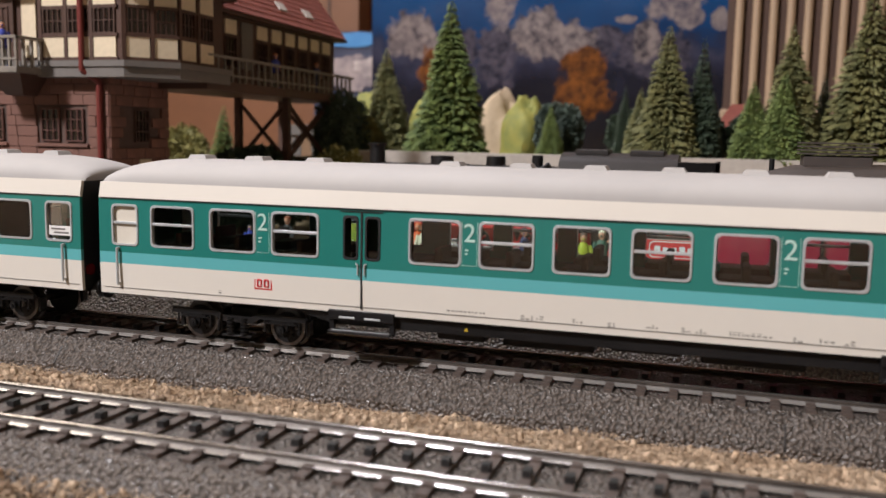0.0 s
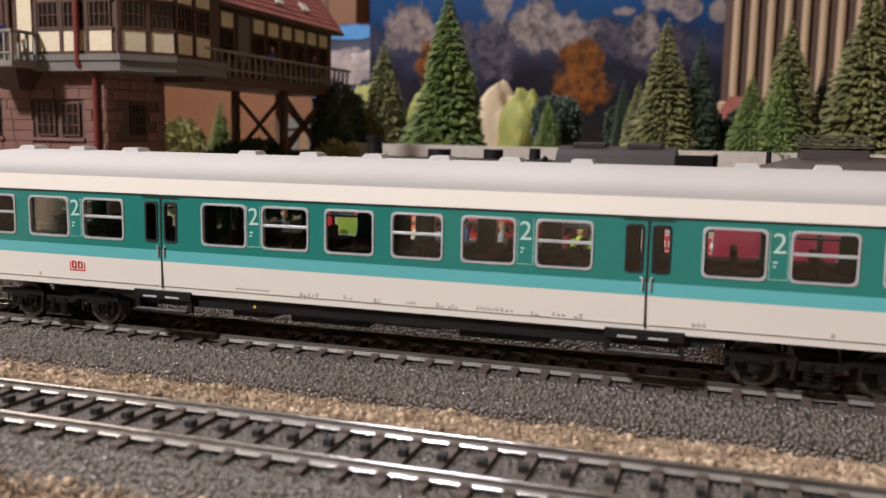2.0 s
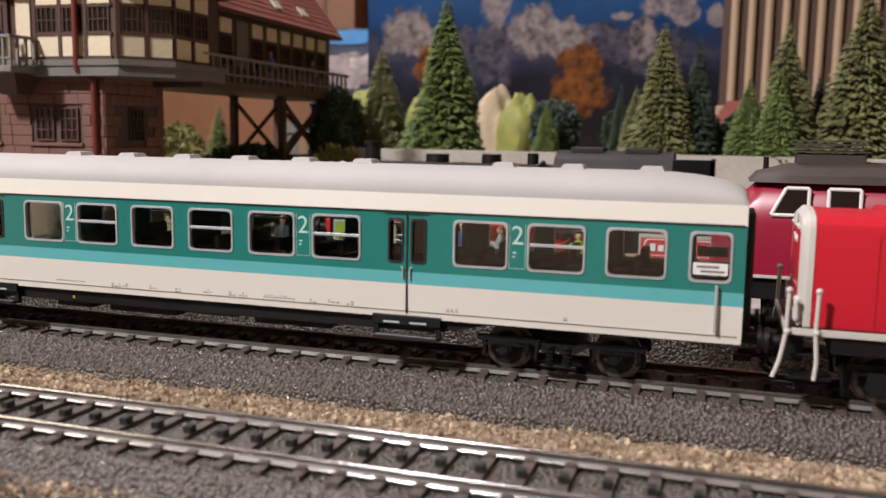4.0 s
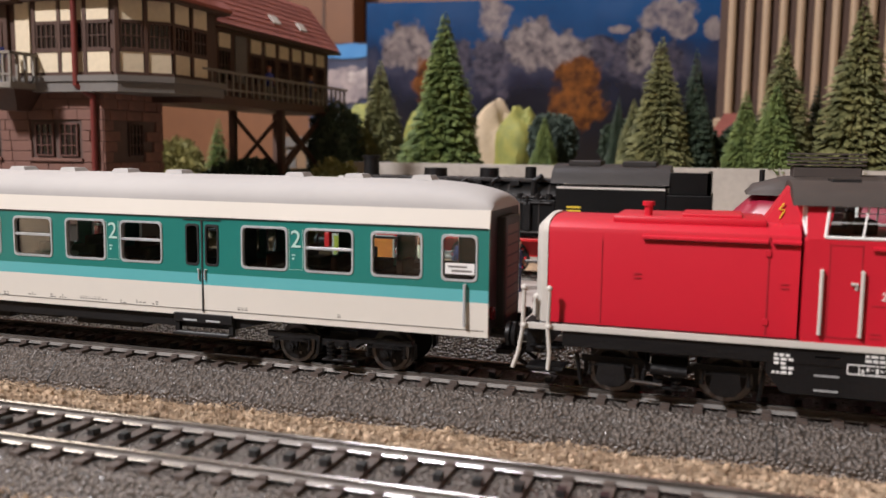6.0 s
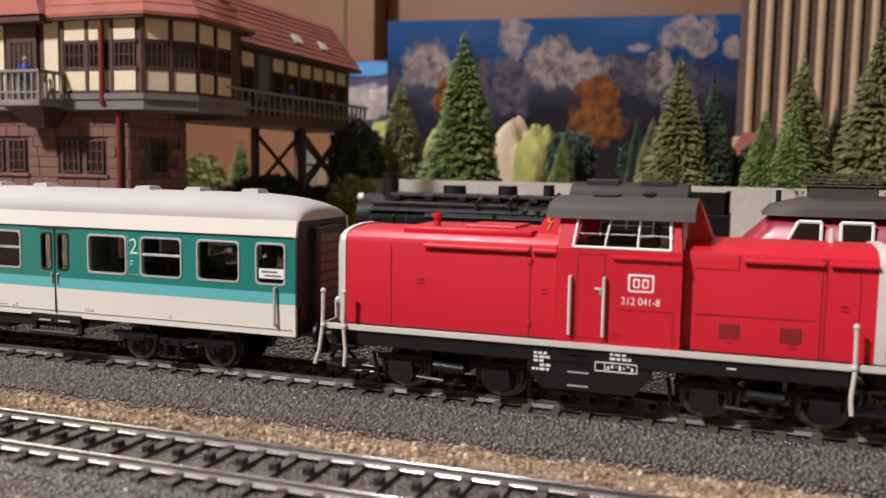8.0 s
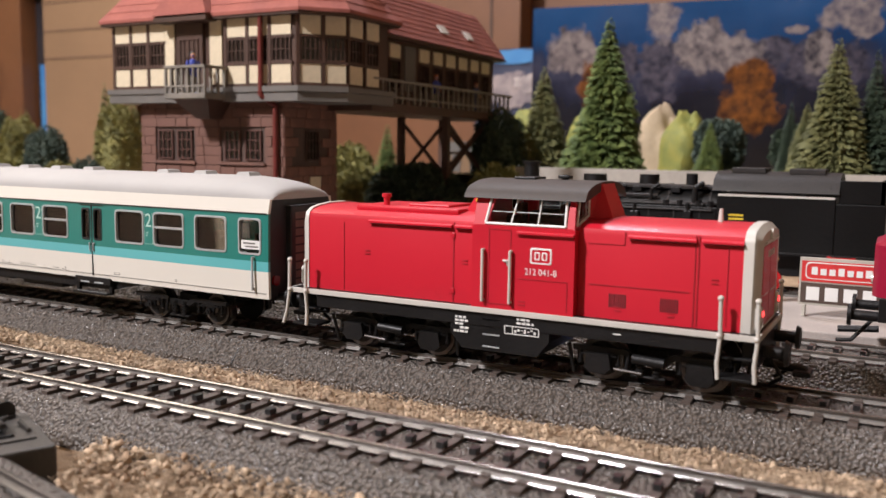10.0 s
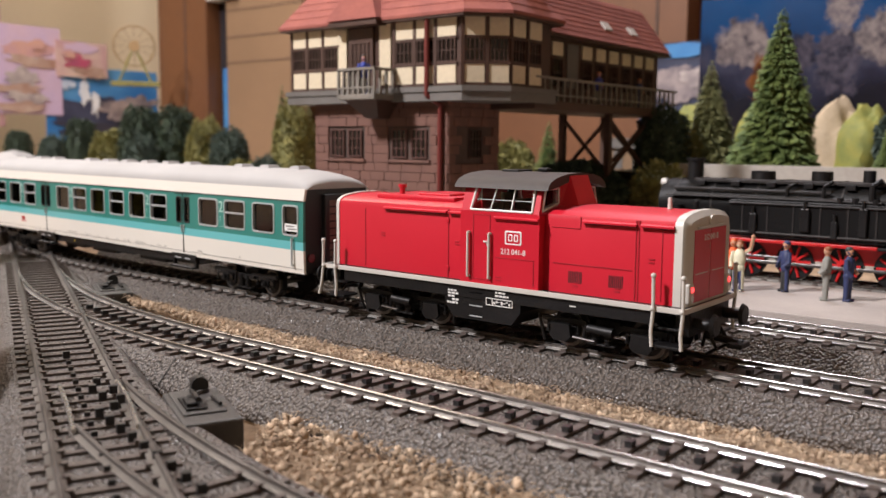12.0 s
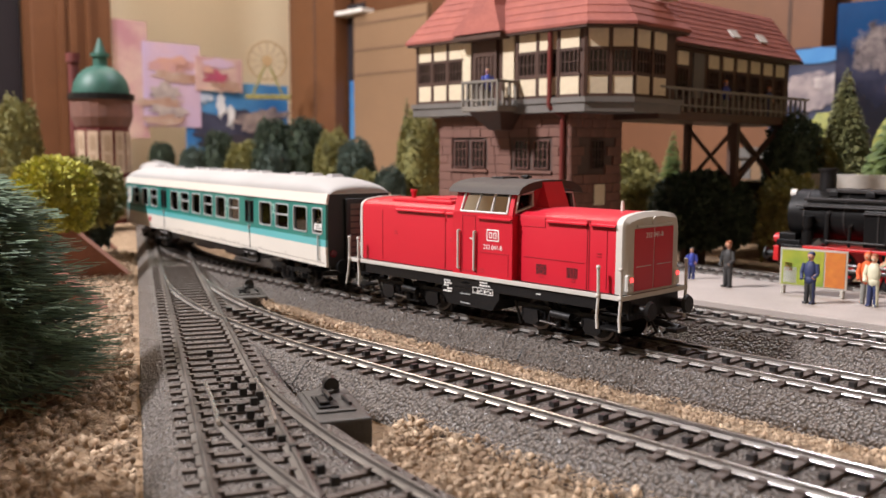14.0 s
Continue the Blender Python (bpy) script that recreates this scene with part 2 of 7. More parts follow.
LAMP_RED = material("tail_lamp", (0.5, 0.01, 0.01), 0.3, emit=(1.0, 0.05, 0.05), power=3.0)
SEAT = material("seat_plastic", (0.08, 0.03, 0.02), 0.6)

# ---- ground and tracks ----
bm = bmesh.new()
bmesh.ops.create_grid(bm, x_segments=150, y_segments=120, size=1)
for v in bm.verts:
    v.co.x, v.co.y = v.co.x * 1280 - 100, v.co.y * 760 + 50
    v.co.z = -9 + 0.6 * noise.noise(v.co * 0.05)
ground = tagged(part("ground", bm, SAND, smooth=True), kind="structure")

LEAN = math.tan(radians(24.3))
CUT = 94.2


def t3_y(x):
    return -112.2 - LEAN * (x + 73)


class Line:
    """A way in the plan, as points a millimetre or so apart, with lengths along it."""

    def __init__(self, pts):
        self.pts = [Vector(p) for p in pts]
        self.s = [0.0]
        for a, b in zip(self.pts, self.pts[1:]):
            self.s.append(self.s[-1] + (b - a).length)

    def at(self, s):
        s = min(max(s, 0), self.s[-1] - 1e-6)
        lo, hi = 0, len(self.s) - 1
        while hi - lo > 1:
            mid = (lo + hi) // 2
            lo, hi = (mid, hi) if self.s[mid] <= s else (lo, mid)
        a, b = self.pts[lo], self.pts[hi]
        d = (b - a).normalized()
        return a + d * (s - self.s[lo]), d


def bend(x0, y0, x1, y1, x2, y2, n=24):
    """A curve from the first point to the last, tangent to the lines that meet in the middle one."""
    return [((1 - u) ** 2 * x0 + 2 * u * (1 - u) * x1 + u * u * x2, (1 - u) ** 2 * y0 + 2 * u * (1 - u) * y1 + u * u * y2) for u in [i / n for i in range(n + 1)]]


CC, SS = math.cos(radians(24.3)), math.sin(radians(24.3))
Y2 = -71.3
X1, X2, X3 = -73 - 110.7 / LEAN, -73 + (-110.7 - Y2) / LEAN, -73 + (-110.7 + 142.5) / LEAN
W1 = Line([(620, 0)] + bend(X1 + CUT, 0, X1, 0, X1 - CUT * CC, CUT * SS) + [(X1 - 800 * CC, 800 * SS)])
W2 = Line([(520, Y2)] + bend(X2 + CUT, Y2, X2, Y2, X2 - CUT * CC, Y2 + CUT * SS))
W3 = Line([(70, t3_y(70)), (X1 - CUT * CC, CUT * SS)])
W3B = Line([(420, -144.0)] + bend(X3 + CUT, -144.0, X3, -144.0, X3 - CUT * CC, -144.0 + CUT * SS))
W0 = Line([(560, 63), (-330, 63)])
WS = Line([(560, 175), (-170, 175)])


def stations(line, step):
    n = max(2, int(line.s[-1] / step))
    return [line.at(line.s[-1] * i / n) for i in range(n + 1)]


def sweep(bm, line, outline, step=6.0):
    """Carries an outline of (across, z) along a line."""
    rings = []
    for p, d in stations(line, step):
        side = Vector((-d.y, d.x))
        rings.append([(p.x + side.x * a, p.y + side.y * a, z) for a, z in outline])
    return loft(bm, rings)


def rail_outline(off):
    return [(off - 1.5, 0.7), (off + 1.5, 0.7), (off + 1.5, 0.86), (off + 0.3, 1.3), (off + 0.3, 1.6), (off + 0.5, 1.8), (off + 0.5, 2.16), (off + 0.2, 2.32), (off - 0.2, 2.32), (off - 0.5, 2.16), (off - 0.5, 1.8), (off - 0.3, 1.6), (off - 0.3, 1.3), (off - 1.5, 0.86)]


bm = bmesh.new()
box(bm, -1.05, 1.05, -13.6, 13.6, -0.6, 0.72)
for sgn in (-1, 1):
    for o in (-1.3, 1.3):
        box(bm, -0.95, 0.95, sgn * 8.7 + o - 0.7, sgn * 8.7 + o + 0.7, 0.7, 1.32)
box(bm, -0.75, 0.75, -1.1, 1.1, 0.7, 2.0, m=1)
SLEEPER_MESH = mesh_of("sleeper", bm, [SLEEPER, STUD])
bm = bmesh.new()
box(bm, -1.05, 1.05, -13.6, 13.6, -0.6, 0.6)
for sgn in (-1, 1):
    for o in (-1.3, 1.3):
        box(bm, -0.95, 0.95, sgn * 8.7 + o - 0.7, sgn * 8.7 + o + 0.7, 0.58, 1.32)
PLAIN_SLEEPER = mesh_of("sleeper", bm, [SLEEPER])


def track(name, label, line, drop, clear=None, from_s=0.0, to_s=1e9, steel=None, rail_to=None):
    """Rails and sleepers on a moulded roadbed. drop lowers the bed a hair where two beds overlap."""
    t = thing(name, label, "railway track", "railway tracks")
    bm = bmesh.new()
    sweep(bm, line, [(-20.2, -8.8), (-20, -6.4), (-15.2, -0.6 - drop), (-14, -drop), (14, -drop), (15.2, -0.6 - drop), (20, -6.4), (20.2, -8.8)], 8)
    bm.faces.ensure_lookup_table()
    part("roadbed", bm, ROADBED, t, "dark grey pebbled plastic ballast")
    for off in (-8.7, 8.7):
        bm = bmesh.new()
        sweep(bm, rail_to[off] if rail_to else line, rail_outline(off), 8)
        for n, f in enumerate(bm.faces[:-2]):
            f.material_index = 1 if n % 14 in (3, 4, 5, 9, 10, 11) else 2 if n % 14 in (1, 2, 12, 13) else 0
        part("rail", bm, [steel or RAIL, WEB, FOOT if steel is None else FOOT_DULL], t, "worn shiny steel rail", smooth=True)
    s = 3.6
    while s < line.s[-1]:
        p, d = line.at(s)
        if from_s <= s <= to_s and (clear is None or clear(p)):
            o = new("sleeper", SLEEPER_MESH if steel is None else PLAIN_SLEEPER)
            o.matrix_basis = P(p.x, p.y, -drop * 0.5, 0, 0, math.degrees(math.atan2(d.y, d.x)))
            o.parent = t
            if steel is not None:
                o.scale = (0.78, 0.96, 1)
        s += 7.24
    return t


def off_t3(p):
    return abs(p.y - t3_y(p.x)) * CC > 13


track("railway_track", "straight model track with grey pebbled roadbed, bearing the train", W1, 0.0, from_s=150, to_s=1250)
track("railway_track", "model track curving into a turnout, sandy strips beside it", W2, 0.24, off_t3, from_s=100)
track("railway_track", "straight turnout track with close brown sleepers", W3, 0.12, lambda p: p.y < -14, steel=RAIL_DULL)
track("railway_track", "diverging turnout track on grey roadbed", W3B, 0.36, off_t3, from_s=150, steel=RAIL_DULL, rail_to={8.7: Line([p for p in W3B.pts if p.x > -24]), -8.7: Line([p for p in W3B.pts if p.x > -56])})
track("railway_track", "second straight model track beside the platform", W0, 0.06)
track("railway_track", "far model track under the black steam locomotive", WS, 0.0)

def bed_joint(x, y0, y1, parent=None):
    bm = bmesh.new()
    poly(bm, [(y0, -6.1), (y0 + 5.6, 0.03), (y0 + 5.6, -0.4), (y0, -7.0)], x - 0.22, x + 0.22, "x")
    ob = part("bed_joint", bm, STUD, parent)
    return ob


tracks = [o for o in scene.objects if o.name.startswith("railway_track")]
for x in (-40.5, 147.8):
    bed_joint(x, -20.1, 0, tracks[0])
for x in (-65, 123):
    bed_joint(x, Y2 - 20.1, 0, tracks[1])

# turnout blades and the dark studs between the rails
for pts in (((-55.5, -123.2), (-44, -128.0), (-33, -133.0), (-22, -138.2)), ((-50.0, -111.5), (-38, -116.6), (-27, -121.8), (-15, -127.8))):
    bm = bmesh.new()
    for p, q in zip(pts, pts[1:]):
        rod(bm, (p[0], p[1] - 1.3, 1.85), (q[0], q[1] - 1.3, 1.85), 0.55, 8)
    part("turnout_blade", bm, BARE, tracks[2], "bright bare metal blade", smooth=True)
stud = None
for k in range(17):
    x = -86 + k * 7.24 * CC
    for dx, dy, on in ((0, 0, True), (2.4, (k - 7) * 1.5, k > 7)):
        if on:
            m = P(x + dx, t3_y(x) + dy, 0, 0, 0, -24.3)
            if stud is None:
                stud = part("contact_stud", box(bmesh.new(), -0.8, 0.8, -0.9, 0.9, 0.6, 2.6, 0.2), STUD, tracks[2], "black plastic stud", m)
            else:
                low = again(stud, m, tracks[2])
                if dx == 0:
                    low.scale = (0.7, 0.7, 0.6)
for x, y in ((-52, -117), (-47, -121), (-43, -118), (-40, -122.5), (-35, -121), (-31, -125)):
    again(stud, P(x, y, 0.6, 0, 0, -24.3), tracks[2])


def turnout_motor(m, label):
    t = thing("turnout_motor", label, "turnout motor", "turnout motors", m)
    bm = bmesh.new()
    box(bm, -13.5, 13.5, -6.5, 6.5, -8.0, 0.6, 0.5)
    part("housing", bm, DARKGREY, t)
    part("cover_lid", box(bmesh.new(), -12.2, 7.5, -5.4, 4.2, 0.6, 1.1, 0.25), DARKGREY, t)
    part("cover_plate", box(bmesh.new(), -5, 5.5, -4.4, 0.4, 1.1, 1.7, 0.2), DARK, t)
    part("slide", box(bmesh.new(), -1.5, 4.2, -4.0, -1.6, 1.7, 2.6, 0.3), DARK, t)
    bm = bmesh.new()
    rod(bm, (-9.4, 1.5, 1.0), (-9.4, 1.5, 2.0), 2.3, 16)
    rod(bm, (-10.8, 1.5, 3.0), (-8.0, 1.5, 3.0), 2.0, 18)
    part("lantern_drive", bm, STUD, t, smooth=True)
    bm = bmesh.new()
    rod(bm, (-4, -1.2, 2.9), (3, -1.2, 2.9), 0.6, 8)
    rod(bm, (-1.5, -2.8, 2.2), (-1.5, 0.6, 3.4), 0.6, 8)
    rod(bm, (-2.5, 3.0, 1.7), (4.5, 3.4, 1.7), 0.45, 8)
    part("lever", bm, STUD, t)
    return t


DARKGREY = material("grey_plastic", (0.050, 0.046, 0.042), 0.5, vary=0.15, scale=30, bump=0.25, bump_scale=1200)
turnout_motor(P(-22, -108.5, -0.4, 0, 0, -24.3), "dark grey turnout motor box beside the track")
turnout_motor(P(-184.5, -33.5, -0.4, 0, 0, -24.3), "dark grey turnout motor box with a black lever")


def solid(sub):
    base = bmesh.new()
    if sub:
        bmesh.ops.create_icosphere(base, subdivisions=sub, radius=1)
    else:
        for v in ((1, 0, 0), (-1, 0, 0), (0, 1, 0), (0, -1, 0), (0, 0, 1), (0, 0, -1)):
            base.verts.new(v)
        bmesh.ops.convex_hull(base, input=base.verts[:])
        base.verts.index_update()
    made = [v.co.copy() for v in base.verts], [[v.index for v in f.verts] for f in base.faces]
    base.free()
    return made


PUFF, WISP = solid(1), solid(0)


def lumps(name, count, area, size, mat, label, seed, fibres=2.4):
    """Crumbled foam: soft uneven puffs strewn over an area, matted with thin curled fibres, as one sheet of stuff."""
    rng = random.Random(seed)
    vs, fs = [], []
    pts, tri = PUFF
    for n in range(count):
        x, y, h = area(rng)
        r = size * rng.uniform(0.55, 1.35)
        e = Euler((rng.uniform(0, 6), rng.uniform(0, 6), rng.uniform(0, 6))).to_matrix()
        k = len(vs)
        s = (rng.uniform(0.8, 1.4), rng.uniform(0.8, 1.3), rng.uniform(0.6, 1.0))
        o = Vector((rng.uniform(0, 99), rng.uniform(0, 99), 0))
        for p in pts:
            q = e @ Vector((p.x * s[0], p.y * s[1], p.z * s[2])) * r * (1 + 0.6 * noise.noise(p * 1.7 + o) + rng.uniform(-0.34, 0.34))
            vs.append(((x + q.x) * MM, (y + q.y) * MM, (h + q.z) * MM))
        fs += [[i + k for i in f] for f in tri]
    for n in range(int(count * fibres)):
        x, y, h = area(rng)
        at = Vector((x, y, h + size * rng.uniform(0.2, 0.9)))
        a, lift = rng.uniform(0, 2 * math.pi), rng.uniform(-0.25, 0.7)
        bend_by = rng.uniform(-1.1, 1.1)
        step, w = size * rng.uniform(0.8, 1.9), size * rng.uniform(0.06, 0.12)
        k = len(vs)
        for i in range(3):
            d = Vector((math.cos(a), math.sin(a), lift))
            side = Vector((-d.y, d.x, 0)).normalized() * w * (1.0 if i < 2 else 0.4)
            for q in (at - side, at + side, at + Vector((0, 0, w * 1.4))):
                vs.append((q.x * MM, q.y * MM, q.z * MM))
            at = at + d * step
            a, lift = a + bend_by, lift - 0.5
        for i in (0, 3):
            for u, v in ((0, 1), (1, 2), (2, 0)):
                fs.append([k + i + u, k + i + v, k + i + 3 + v, k + i + 3 + u])
    data = bpy.data.meshes.new(name)
    data.from_pydata(vs, [], fs)
    data.polygons.foreach_set("use_smooth", [True] * len(fs))
    data.materials.append(mat)
    return tagged(new(name, data), label, "ground cover", kind="stuff")


def strip(rng):
    x = rng.uniform(-190, 330)
    mid, half = (-37 + max(0, -x - 60) * 0.04, 14.5) if x > -60 else (-37 + (-60 - x) * 0.09, 14.5 - (-60 - x) * 0.06)
    y = mid + half * (1 - 2 * rng.random() ** 0.85) * 1.0
    f = (mid + half - y) / (2 * half)
    edge = 2.0 * noise.noise(Vector((x * 0.06, 1, 2)))
    return x, y - 1.5 + edge * (1 - f), -8.6 + 6.2 * f ** 0.8 + rng.uniform(-0.6, 1.3) + 1.2 * noise.noise(Vector((x * 0.09, y * 0.09, 0)))


def fore(rng):
    while True:
        x, y = rng.uniform(-16, 330), rng.uniform(-126, -90)
        if x > -15 + (-90 - y) * 0.55:
            return x, y, -7.4 + rng.uniform(0, 3.2)


def outer(rng):
    while True:
        x, y = rng.uniform(-480, 60), rng.uniform(-250, 20)
        if t3_y(x) - 95 < y < t3_y(x) - 24:
            return x, y, -8.6 + rng.uniform(0, 1.6)


lumps("foam_strip", 3600, strip, 0.72, FOAM, "tan crumbled foam between the tracks", 1, 5.0)
lumps("foam_patch", 3300, fore, 0.85, FOAM, "tan crumbled foam beside the near track", 2, 4.5)
lumps("foam_verge", 4600, outer, 1.25, FOAM, "sandy brown crumbled foam beside the turnout", 3, 2.5)

def glint_flecks(seed):
    """Bright specks that paint glints, with some dust, on the ballast shoulders and between the rails."""
    rng = random.Random(seed)
    vs, fs = [], []
    for line, count, s0, s1 in ((W1, 420, 120, 900), (W2, 420, 60, 760), (W3, 160, 0, 330)):
        for _ in range(count):
            p, d = line.at(rng.uniform(s0, min(s1, line.s[-1])))
            a = rng.uniform(-19, 19)
            z = 0.02 if abs(a) < 14 else -0.1 - (abs(a) - 14.6) * 1.15
            c = p + Vector((-d.y, d.x)) * a
            r = rng.uniform(0.07, 0.17) * (1.5 if rng.random() < 0.12 else 1)
            k = len(vs)
            vs += [((c.x + q.x * r) * MM, (c.y + q.y * r) * MM, (z + q.z * r) * MM) for q in WISP[0]]
            fs += [[i + k for i in f] for f in WISP[1]]
    data = bpy.data.meshes.new("ballast_flecks")
    data.from_pydata(vs, [], fs)
    data.materials.append(GLINT_FLECK)
    tagged(new("ballast_flecks", data), "bright specks for glints and dust on the grey ballast", "ground cover", kind="stuff")


glint_flecks(9)

# ---- platform ----
bm = bmesh.new()
box(bm, -330, 520, 86, 156, -8.8, 2.0, 0.4)
tagged(part("platform", bm, PLATFORM), kind="structure")

# ---- the moving train: coaches ----


def wheelset(parent, x, z, r):
    """Axle and two flanged wheels, turning together."""
    bm = bmesh.new()
    rod(bm, (0, -10, 0), (0, 10, 0), 1.0, 8)
    for y in (-8.2, 8.2):
        o = 1 if y < 0 else -1
        rod(bm, (0, y - 1.1, 0), (0, y + 1.1, 0), r, 28)
        rod(bm, (0, y + o * 1.1, 0), (0, y + o * 1.7, 0), r + 0.8, 28)
    tyres = len(bm.faces)
    for y in (-8.2, 8.2):
        o = 1 if y < 0 else -1
        rod(bm, (0, y, 0), (0, y - o * 1.25, 0), r * 0.82, 24)
        for k in range(6):
            c, s = math.cos(k * math.pi / 3), math.sin(k * math.pi / 3)
            rod(bm, (c * r * 0.52, y - o * 1.2, s * r * 0.52), (c * r * 0.52, y - o * 1.5, s * r * 0.52), 0.5, 6)
    bm.faces.ensure_lookup_table()
    for f in bm.faces[tyres:]:
        f.material_index = 1
    return part("wheelset", bm, [STEEL, DARK], parent, "black wheelset with bright steel tyres", P(x, 0, z), smooth=True)


def bogie(parent, x, half=13.0, r=5.0, name="bogie"):
    """A four-wheeled truck: thin side frames, axle guards with leaf springs, dampers, brake shoes and two wheelsets."""
    b = part(name, box(bmesh.new(), x - 4, x + 4, -9, 9, 7.2, 11.5, 0.4), DARK, parent, "black bogie with fine frame detail")
    z = 2.3 + r
    for s in (-1, 1):
        y = s * 12.2
        bm = bmesh.new()
        poly(bm, [(x - half - 6.8, z + 2.2), (x - half - 6.8, z + 3.6), (x - 6, z + 3.6), (x - 4, z + 2.6), (x + 4, z + 2.6), (x + 6, z + 3.6), (x + half + 6.8, z + 3.6), (x + half + 6.8, z + 2.2), (x + 6.5, z + 2.2), (x + 4.5, z + 0.9), (x - 4.5, z + 0.9), (x - 6.5, z + 2.2)], y - 0.55, y + 0.55)
        part("side_frame", bm, DARK, b)
        for ax in (x - half, x + half):
            bm = bmesh.new()
            poly(bm, [(ax - 2.0, z + 2.4), (ax + 2.0, z + 2.4), (ax + 1.3, z - 1.2), (ax - 1.3, z - 1.2)], y - 0.4, y + 0.4)
            rod(bm, (ax, y, z), (ax, y + s * 1.5, z), 1.05, 14)
            rod(bm, (ax, y + s * 1.4, z), (ax, y + s * 1.8, z), 0.5, 8)
            part("axle_guard", bm, DARK, b, smooth=True)
            bm = bmesh.new()
            for k in range(3):
                box(bm, ax - 4.6 + k, ax + 4.6 - k, y + s * 0.5 - 0.35, y + s * 0.5 + 0.35, z + 1.3 + k * 0.4, z + 1.6 + k * 0.4)
            part("leaf_spring", bm, DARK, b)
            for o in (-4.9, 4.9):
                bm = bmesh.new()
                rod(bm, (ax + o, y + s * 0.3, z - 0.6), (ax + o, y + s * 0.3, z + 2.4), 0.32, 8)
                rod(bm, (ax + o, y + s * 0.3, z - 0.9), (ax + o, y + s * 0.3, z - 0.3), 0.6, 8)
                part("spring_hanger", bm, DARK, b)
            for o in (-r - 0.9, r + 0.9):
                bm = bmesh.new()
                poly(bm, [(ax + o - 0.5, z + 2.0), (ax + o + 0.5, z + 2.0), (ax + o + 0.7, z - 1.6), (ax + o - 0.3, z - 2.4)], s * 8.6 - 1.0, s * 8.6 + 1.0)
                part("brake_shoe", bm, DARK, b)
        for o in (-2.0, 2.0):
            bm = bmesh.new()
            for k in range(5):
                rod(bm, (x + o, y + s * 0.2, z - 2.2 + k * 0.95), (x + o, y + s * 0.2, z - 1.7 + k * 0.95), 1.15, 10)
            rod(bm, (x + o, y + s * 0.2, z - 2.4), (x + o, y + s * 0.2, z + 2.4), 0.6, 8)
            part("coil_spring", bm, DARK, b)
        part("spring_plank", box(bmesh.new(), x - 4.2, x + 4.2, y - 0.9, y + 0.9, z - 3.0, z - 2.4, 0.15), DARK, b)
        part("damper", rod(rod(bmesh.new(), (x - 5.4, y + s * 0.9, z - 1.6), (x - 5.0, y + s * 0.9, z + 1.4), 0.5, 8), (x - 5.0, y + s * 0.9, z + 1.2), (x - 4.7, y + s * 0.9, z + 3.4), 0.32, 8), DARK, b)
    for ax in (x - half, x + half):
        wheelset(b, ax, z, r)
    return b


HALF = 138.9
DOOR = 62.35
WZ0, WZ1 = 27.4, 37.9
WINDOWS = [(DOOR + a, DOOR + b, k) for a, b, k in ((11.7, 24.4, 0), (29.4, 42.2, 1), (47.3, 60.0, 0), (65.2, 73.6, 2))]
WINDOWS += [(-DOOR - b, -DOOR - a, k) for a, b, k in ((11.7, 24.4, 1), (29.4, 42.2, 0), (47.3, 60.0, 1), (64.4, 72.2, 3))]
WINDOWS += [(-DOOR + a, -DOOR + a + 12.6, k) for a, k in ((12.4, 0), (29.8, 1), (47.2, 0), (64.7, 1), (82.2, 0), (99.9, 1))]
WINDOWS.sort()
HOLES = sorted([(a, b) for a, b, _ in WINDOWS] + [(s * DOOR + o - 1.95, s * DOOR + o + 1.95) for s in (-1, 1) for o in (-2.9, 2.9)])


def band(bm, side, z0, z1, y0, y1, holes=False, x0=-HALF, x1=HALF, thick=1.0):
    """A strip of the coach side with its thickness; window openings go through it."""
    def slab(a, b, lo, hi):
        ya, yb = (y0 + (y1 - y0) * (v - z0) / (z1 - z0) for v in (lo, hi))
        pts = [(side * ya, lo), (side * yb, hi), (side * (yb - thick), hi), (side * (ya - thick), lo)]
        poly(bm, pts, a, b, "x")
    if not holes:
        slab(x0, x1, z0, z1)
        return bm
    slab(x0, x1, z0, WZ0), slab(x0, x1, WZ1, z1)
    at = x0
    for a, b in HOLES + [(x1, x1)]:
        if a > at:
            slab(at, a, WZ0, WZ1)
        at = b
    return bm


def ring(bm, x0, x1, z0, z1, y, s, w, d, r=1.2):
    """A rounded window frame on the coach side."""
    def outline(i):
        pts = []
        for cx, cz, a0 in ((x1 - i - r, z1 - i - r, 0), (x0 + i + r, z1 - i - r, 90), (x0 + i + r, z0 + i + r, 180), (x1 - i - r, z0 + i + r, 270)):
            pts += [(cx + r * math.cos(radians(a0 + k * 30)), cz + r * math.sin(radians(a0 + k * 30))) for k in range(4)]
        return pts
    o, i = outline(0), outline(w)
    n = len(o)
    a = [bm.verts.new((p[0], y, p[1])) for p in o]
    b = [bm.verts.new((p[0], y + s * d, p[1])) for p in outline(0.12)]
    c = [bm.verts.new((p[0], y + s * d, p[1])) for p in i]
    e = [bm.verts.new((p[0], y - s * 0.9, p[1])) for p in i]
    for k in range(n):
        j = (k + 1) % n
        for u, v in ((a, b), (b, c), (c, e)):
            bm.faces.new((u[k], u[j], v[j], v[k]))
    return bm


